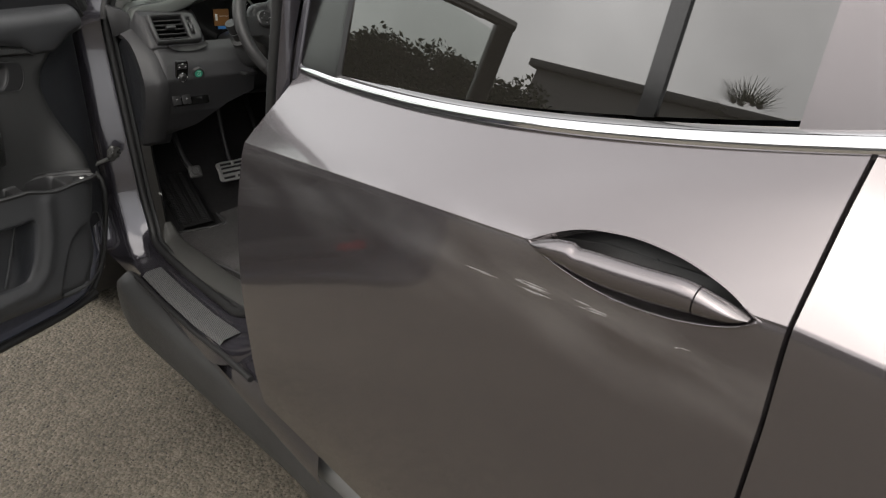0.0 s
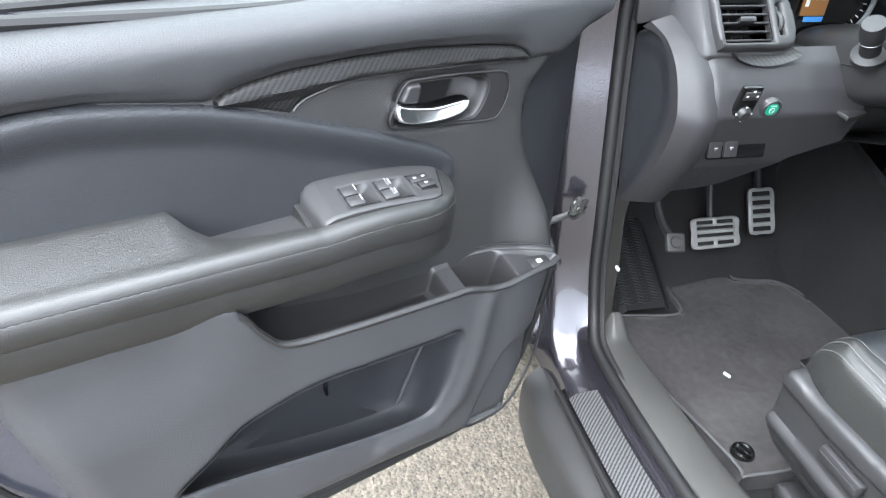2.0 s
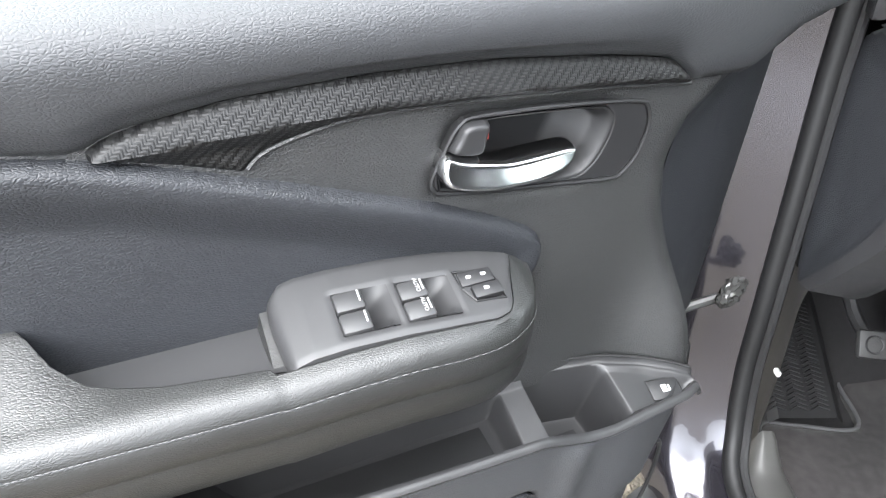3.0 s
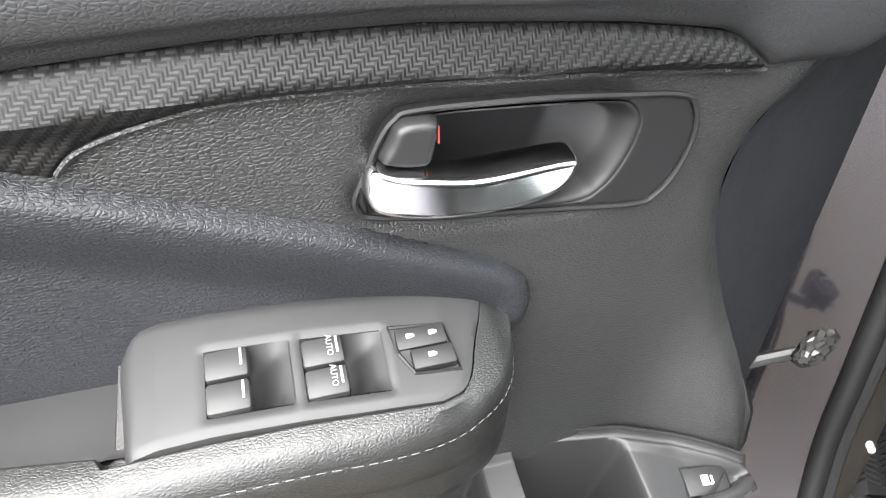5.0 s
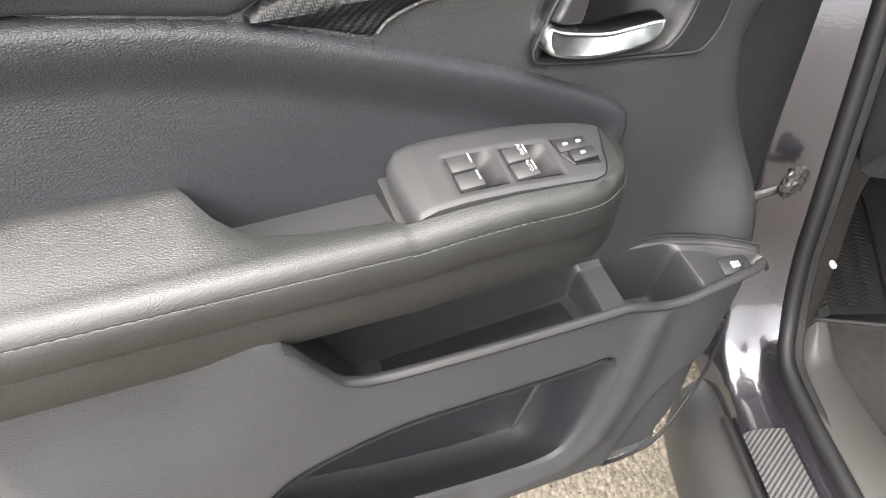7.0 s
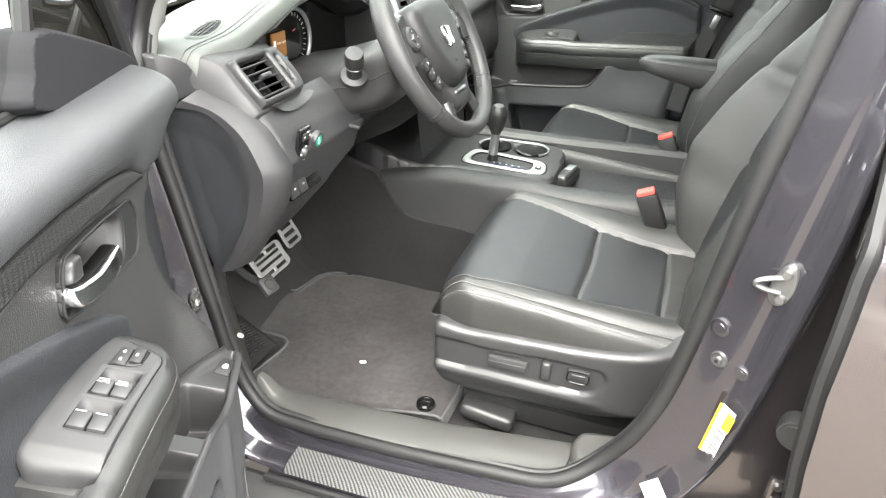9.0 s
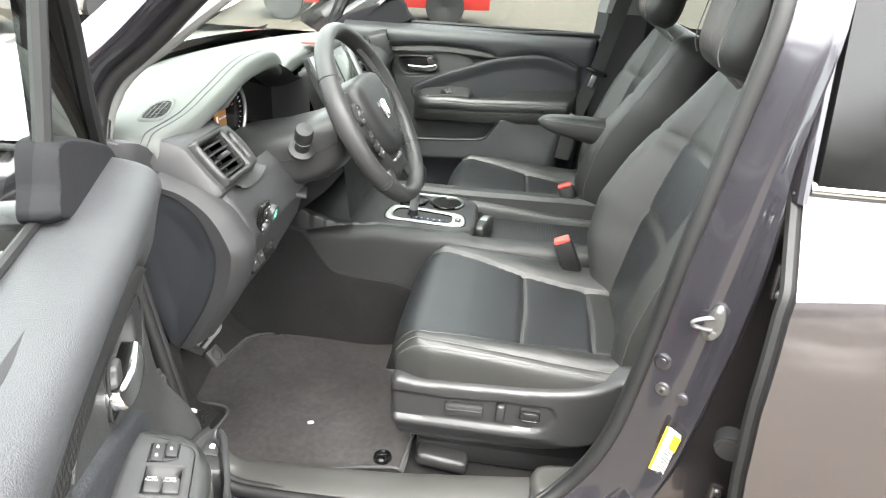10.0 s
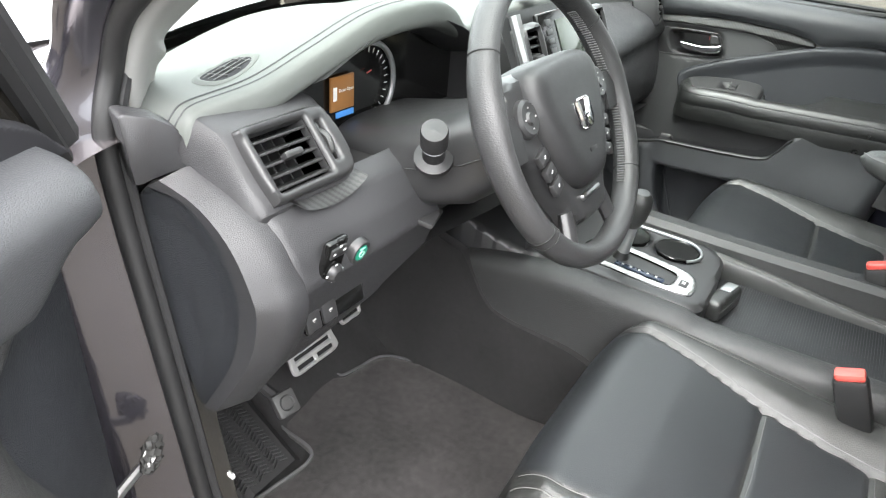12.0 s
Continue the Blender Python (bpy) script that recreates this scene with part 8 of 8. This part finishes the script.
    def base_h(x, z, d):
        b = -0.238 - 0.013 * np.sqrt(np.clip(1 - (1 - np.clip(d / 0.014, 0, 1)) ** 2, 0, 1))
        inset = edge_dist(np.column_stack([x, z]), panel_loop)
        b = b + 0.0065 * step(-0.001, 0.006, inset)
        b = b - 0.0045 * np.exp(-((z - 0.593) / 0.007) ** 2) * step(0.63, 0.57, x)
        return b + 0.010 * step(0.585, 0.555, z)
    base = q("seat_valance", swap(relief(loop, base_h, 0.0042, floor=-0.19), (0, 2, 1), True), PLASTIC_SMOOTH, label="black moulded seat side valance")
    q("seat_front_cover", loft([[(x, y, z) for y in np.linspace(-0.22, 0.22, 10)] for x, z in ((0.302, 0.69), (0.297, 0.65), (0.302, 0.60), (0.335, 0.56))], False), PLASTIC, base)
    q("far_valance", box((0.53, 0.235, 0.62), (0.44, 0.02, 0.13), 0.008), PLASTIC, base)
    for y in (-0.17, 0.17):
        q("seat_rail", box((0.56, y, 0.475), (0.44, 0.04, 0.05), 0.006), STEEL if y > 0 else PLASTIC, base)
    q("rail_cover", box((0.398, -0.205, 0.468), (0.11, 0.05, 0.034), 0.012, Euler((0, 0.12, 0)).to_matrix()), PLASTIC_SMOOTH, base)
    q("seat_frame", box((0.53, 0, 0.56), (0.38, 0.40, 0.12), 0.01), PLASTIC, base)
    if switches:
        slide = q("slide_switch", box((0.438, -0.2500, 0.637), (0.074, 0.014, 0.025), 0.005, Euler((0, radians(-1), 0)).to_matrix()), PLASTIC_SMOOTH, base, "long power-seat switch")
        q("switch_ridge", tube([(0.405, -0.2572, 0.6395), (0.471, -0.2572, 0.641)], 0.0012, 5), PLASTIC, slide)
        q("recline_switch", box((0.507, -0.2510, 0.642), (0.017, 0.016, 0.038), 0.005, Euler((0, radians(2), 0)).to_matrix()), PLASTIC_SMOOTH, base, "upright power-seat switch")
        lum = q("lumbar_switch", box((0.563, -0.2490, 0.644), (0.040, 0.011, 0.027), 0.006), PLASTIC_SMOOTH, base, "four-way lumbar switch")
        q("lumbar_rim", tube([(0.563 + 0.0185 * np.sign(math.cos(k)) * abs(math.cos(k)) ** 0.5, -0.2548, 0.644 + 0.0115 * np.sign(math.sin(k)) * abs(math.sin(k)) ** 0.5) for k in np.linspace(0, 2 * math.pi, 32, endpoint=False)], 0.0010, 5, True), PLASTIC_GLOSS, lum)
        q("lumbar_pad", box((0.563, -0.2545, 0.644), (0.026, 0.004, 0.014), 0.003), PLASTIC, lum)
    if with_arm:
        rows = []
        for k in np.linspace(0, 1, 24):
            r = math.sqrt(max(0.003, 1 - abs(2 * k - 1) ** 6))
            c = Vector((0.545 + 0.29 * k, 0.182, 1.002 - 0.032 * k))
            rows.append([tuple(c + Vector((0, 0.033 * r * np.sign(math.cos(b)) * abs(math.cos(b)) ** 0.6, (0.020 + 0.030 * k) * r * np.sign(math.sin(b)) * abs(math.sin(b)) ** 0.6))) for b in np.linspace(0, 2 * math.pi, 24, endpoint=False)])
        arm = q("seat_armrest", loft(rows), SEAT_LEATHER, label="folding black leather armrest with piping")
        q("armrest_piping", tube([(0.548 + 0.28 * k, 0.182 + 0.0335 * math.sqrt(max(0.01, 1 - abs(2 * k - 1) ** 6)), 1.012 - 0.014 * k) for k in np.linspace(0, 1, 24)], 0.0013, 5), THREAD, arm)


driver_seat = thing("driver_seat", "black leather driver's seat with perforated centre panels", "car seat", pose(0, -0.372, 0), group="front seats")
front_seat(driver_seat, 1, False, True)
passenger_seat = thing("passenger_seat", "black leather passenger seat with lowered inner armrest", "car seat", pose(-0.012, 0.385, 0), group="front seats")
front_seat(passenger_seat, -1, True, False)

# ---------------------------------------------------------------- belts and buckles
def buckle(x, y, z, lean):
    b = thing("belt_buckle", "black seat belt buckle with a red release button", "belt buckle", pose(x, y, z, lean, -24, 0), group="belt buckles")
    mesh("housing", box((0, 0, -0.048), (0.044, 0.028, 0.088), 0.007), RUBBER, b)
    mesh("release_button", box((0, 0, 0.0), (0.038, 0.022, 0.012), 0.004), RED_BUTTON, b, "red release button")
    mesh("stem", tube([(0, 0, -0.085), (0.008, 0, -0.13)], 0.008, 8), PLASTIC, b)
buckle(0.612, -0.19, 0.820, 4)
buckle(0.630, 0.20, 0.820, -4)
belt = thing("seat_belt", "dark webbing seat belt on the far pillar", "seat belt")
bp = curve_through([(0.80, 0.655, 1.42), (0.765, 0.665, 1.27), (0.722, 0.68, 1.08), (0.69, 0.685, 0.97), (0.655, 0.665, 0.86), (0.64, 0.65, 0.76)], 40)
mesh("webbing", loft([[(x - 0.024, y, z + 0.004), (x + 0.024, y + 0.004, z - 0.004)] for x, y, z in bp], False), WEBBING, belt)
mesh("belt_guide", box((0.719, 0.672, 1.066), (0.075, 0.012, 0.014), 0.005, Euler((0, 0.3, 0)).to_matrix()), PLASTIC_GLOSS, belt)
mesh("latch_tongue", box((0.708, 0.668, 1.035), (0.018, 0.004, 0.04), 0.002, Euler((0, 0.3, 0)).to_matrix()), STEEL, belt)
mesh("belt_tag", box((0.655, 0.652, 0.893), (0.045, 0.004, 0.055), 0.001, Euler((0, 0.5, 0)).to_matrix()), plain("cream_tag", (0.62, 0.58, 0.42), 0.6), belt, "cream care label")
# far centre pillar and far side windows
rows = []
for z in np.linspace(0.5, 1.25, 12):
    rows.append([(0.665 + 0.05 * (z - 0.5), 0.765, z), (0.69 + 0.06 * (z - 0.5), 0.725, z), (0.86, 0.715, z), (0.90, 0.76, z)])
mesh("far_pillar_trim", loft(rows, False), PLASTIC, truck, "black lower trim on the far pillar")
rows = []
for z in np.linspace(1.25, 1.62, 8):
    t = (z - 1.25) * 0.28
    rows.append([(0.70 + 0.1 * (z - 1.25), 0.76 - t, z), (0.725 + 0.1 * (z - 1.25), 0.715 - t, z), (0.85, 0.705 - t, z), (0.88, 0.75 - t, z)])
mesh("far_pillar_cap", loft(rows, False), PILLAR_TRIM, truck, "light grey upper trim on the far pillar")
mesh("far_rear_door", loft([[(0.90, 0.78, z), (1.2, 0.74, z), (2.0, 0.74, z)] for z in (0.45, 0.9, 1.2, 1.215)], False), VINYL, truck, "dark trim of the far rear door")
fg = mesh("far_rear_window", loft([[(x, 0.80 - 0.28 * h, 1.2 + h) for h in (0, 0.36)] for x in (0.88, 1.6, 2.0)], False), clear_glass("tinted_glass", (0.35, 0.38, 0.36)), truck, "tinted far rear window")
mesh("far_outer_side", loft([[(x, y, z) for y, z in ((0.80, 1.17), (0.86, 1.07), (0.89, 0.9), (0.89, 0.6), (0.85, 0.4))] for x in (-0.12, 0.8, 1.7, 3.6)], False), PAINT, truck)
mesh("rear_bench", join(box((1.45, 0, 0.62), (0.5, 1.3, 0.22), 0.05), box((1.85, 0, 0.95), (0.16, 1.3, 0.6), 0.05, Euler((0, 0.25, 0)).to_matrix())), LEATHER, truck, "black leather rear bench")

# ---------------------------------------------------------------- surroundings
def tree(x, y, h, r, seed, leaves=6500):
    random.seed(seed)
    t = thing("tree", "leafy broad-crowned roadside tree", "tree", pose(x, y, 0), group="roadside trees")
    limbs = [tube(curve_through([(0, 0, 0), (0.1, 0.05, h * 0.3), (0.0, 0.1, h * 0.6)], 10), np.linspace(0.16, 0.08, 10))]
    for k in range(7):
        a = k * 2.4
        limbs.append(tube(curve_through([(0, 0.05, h * (0.35 + 0.03 * k)), (r * 0.4 * math.cos(a), r * 0.4 * math.sin(a), h * (0.55 + 0.03 * k)), (r * 0.8 * math.cos(a), r * 0.8 * math.sin(a), h * (0.68 + 0.03 * k))], 8), np.linspace(0.06, 0.015, 8), 6))
    mesh("trunk", join(*limbs), TREE_BARK, t)
    vs, fs = [], []
    clumps = [(random.uniform(-1, 1) * r * 0.7, random.uniform(-1, 1) * r * 0.7, h * random.uniform(0.36, 0.92), r * random.uniform(0.25, 0.5)) for _ in range(30)]
    for _ in range(leaves):
        cx, cy, cz, cr = random.choice(clumps)
        d = Vector((random.gauss(0, 1), random.gauss(0, 1), random.gauss(0, 0.7))).normalized() * cr * random.uniform(0.5, 1.05)
        c = Vector((cx, cy, cz)) + d
        u = Vector((random.gauss(0, 1), random.gauss(0, 1), random.gauss(0, 1))).normalized()
        w = u.orthogonal().normalized()
        s = random.uniform(0.07, 0.15)
        n = len(vs)
        vs += [c - u * s, c + w * s * 0.5, c + u * s, c - w * s * 0.5]
        fs.append((n, n + 1, n + 2, n + 3))
    cr_ = mesh("crown", ([tuple(v) for v in vs], fs), LEAF, t)
    cr_["kind"] = "stuff"


def palm(x, y, h):
    t = thing("palm_tree", "tall fan palm by the far building", "palm tree", pose(x, y, 0))
    mesh("trunk", tube(curve_through([(0, 0, 0), (0.1, 0, h * 0.5), (0.05, 0.1, h)], 12), np.linspace(0.22, 0.14, 12)), TREE_BARK, t)
    random.seed(9)
    vs, fs = [], []
    for k in range(46):
        a, e = random.uniform(0, 6.28), random.uniform(-0.7, 1.2)
        d = Vector((math.cos(a) * math.cos(e), math.sin(a) * math.cos(e), math.sin(e)))
        side = d.cross(Vector((0, 0, 1))).normalized()
        for j in range(9):
            b = (j - 4) * 0.16
            tip = Vector((0.05, 0.1, h)) + (d * math.cos(b) + side * math.sin(b)) * random.uniform(1.0, 1.3) - Vector((0, 0, 0.25 * (b * b)))
            root = Vector((0.05, 0.1, h)) + d * 0.45
            n = len(vs)
            w = side * 0.02
            vs += [root - w, root + w, tip]
            fs.append((n, n + 1, n + 2))
    f = mesh("fronds", ([tuple(v) for v in vs], fs), LEAF, t)
    f["kind"] = "stuff"


tree(-25.6, -15.0, 5.4, 1.4, 1, 1600)
tree(-22.0, -15.0, 3.5, 1.9, 2, 14000)
tree(-18.8, -15.0, 3.8, 2.0, 3, 14000)
tree(-15.8, -15.0, 3.9, 2.1, 5, 14000)
tree(-13.0, -15.2, 3.6, 1.7, 6, 12000)
tree(6.5, -16.0, 5.5, 2.6, 7)
palm(-4.9, -15.6, 4.3)
bld = thing("long_building", "long low pale building with a flat roof", "building", pose(6.5, -25, 0))
mesh("wall", box((0, 0, 2.7), (46, 8, 5.4), 0.02), CONCRETE, bld)
mesh("roof", box((0, 0, 5.55), (46.6, 8.6, 0.3), 0.03), CLADDING, bld)
for k in range(11):
    wi = mesh("window", box((-19 + 3.8 * k, 4.0, 2.4), (1.9, 0.12, 1.6), 0.02), GLASS_DARK, bld)


def parked_car(name, label, m, paint):
    t = thing(name, label, "car", m)
    low, top = [], []
    for x in np.linspace(-2.2, 2.2, 24):
        e = math.sqrt(max(0.02, 1 - abs(x / 2.22) ** 6))
        hgt = float(np.interp(x, [-2.2, -1.0, 1.9, 2.2], [0.82, 0.95, 0.98, 0.9]))
        low.append([(x, y * (0.75 + 0.25 * e), z) for y, z in ((-0.80, 0.3), (-0.88, 0.5), (-0.88, 0.75), (-0.82, hgt), (0, hgt + 0.05), (0.82, hgt), (0.88, 0.75), (0.88, 0.5), (0.80, 0.3))])
    mesh("body", loft(low), paint, t)
    for x in np.linspace(-1.0, 1.9, 14):
        k = min(1.0, (x + 1.0) / 0.8, (1.9 - x) / 0.45)
        zt_ = 0.98 + 0.58 * max(0.02, k) ** 0.6
        top.append([(x, y, z) for y, z in ((-0.80, 0.96), (-0.70, 0.3 * 0.96 + 0.7 * zt_), (-0.60, zt_), (0.60, zt_), (0.70, 0.3 * 0.96 + 0.7 * zt_), (0.80, 0.96))])
    mesh("greenhouse", loft(top), GLASS_DARK, t)
    mesh("roof", box((0.55, 0, 1.565), (1.7, 1.22, 0.05), 0.02), paint, t)
    for x in (-1.4, 1.4):
        for y in (-0.80, 0.80):
            mesh("tyre", lathe([(0.2, -0.1), (0.33, -0.1), (0.34, -0.06), (0.34, 0.06), (0.33, 0.1), (0.2, 0.1), (0.0, 0.06)], 28, (x, y, 0.34), (0, 1 if y > 0 else -1, 0)), RUBBER, t)
    for y in (-0.68, 0.68):
        mesh("tail_light", box((2.17, y, 0.85), (0.08, 0.28, 0.16), 0.03), RED_LENS, t)
        mesh("headlight", box((-2.12, y, 0.72), (0.12, 0.3, 0.12), 0.03), SATIN, t)


parked_car("silver_car", "silver-grey parked car across the lot", pose(-6.8, 6.5, 0, 0, 0, 60), car_paint("silver_paint", (0.45, 0.45, 0.46), 0.6))
parked_car("red_car", "red parked car beyond the windscreen", pose(-2.6, 11.0, 0, 0, 0, 10), car_paint("red_paint", (0.5, 0.03, 0.025), 0.2))
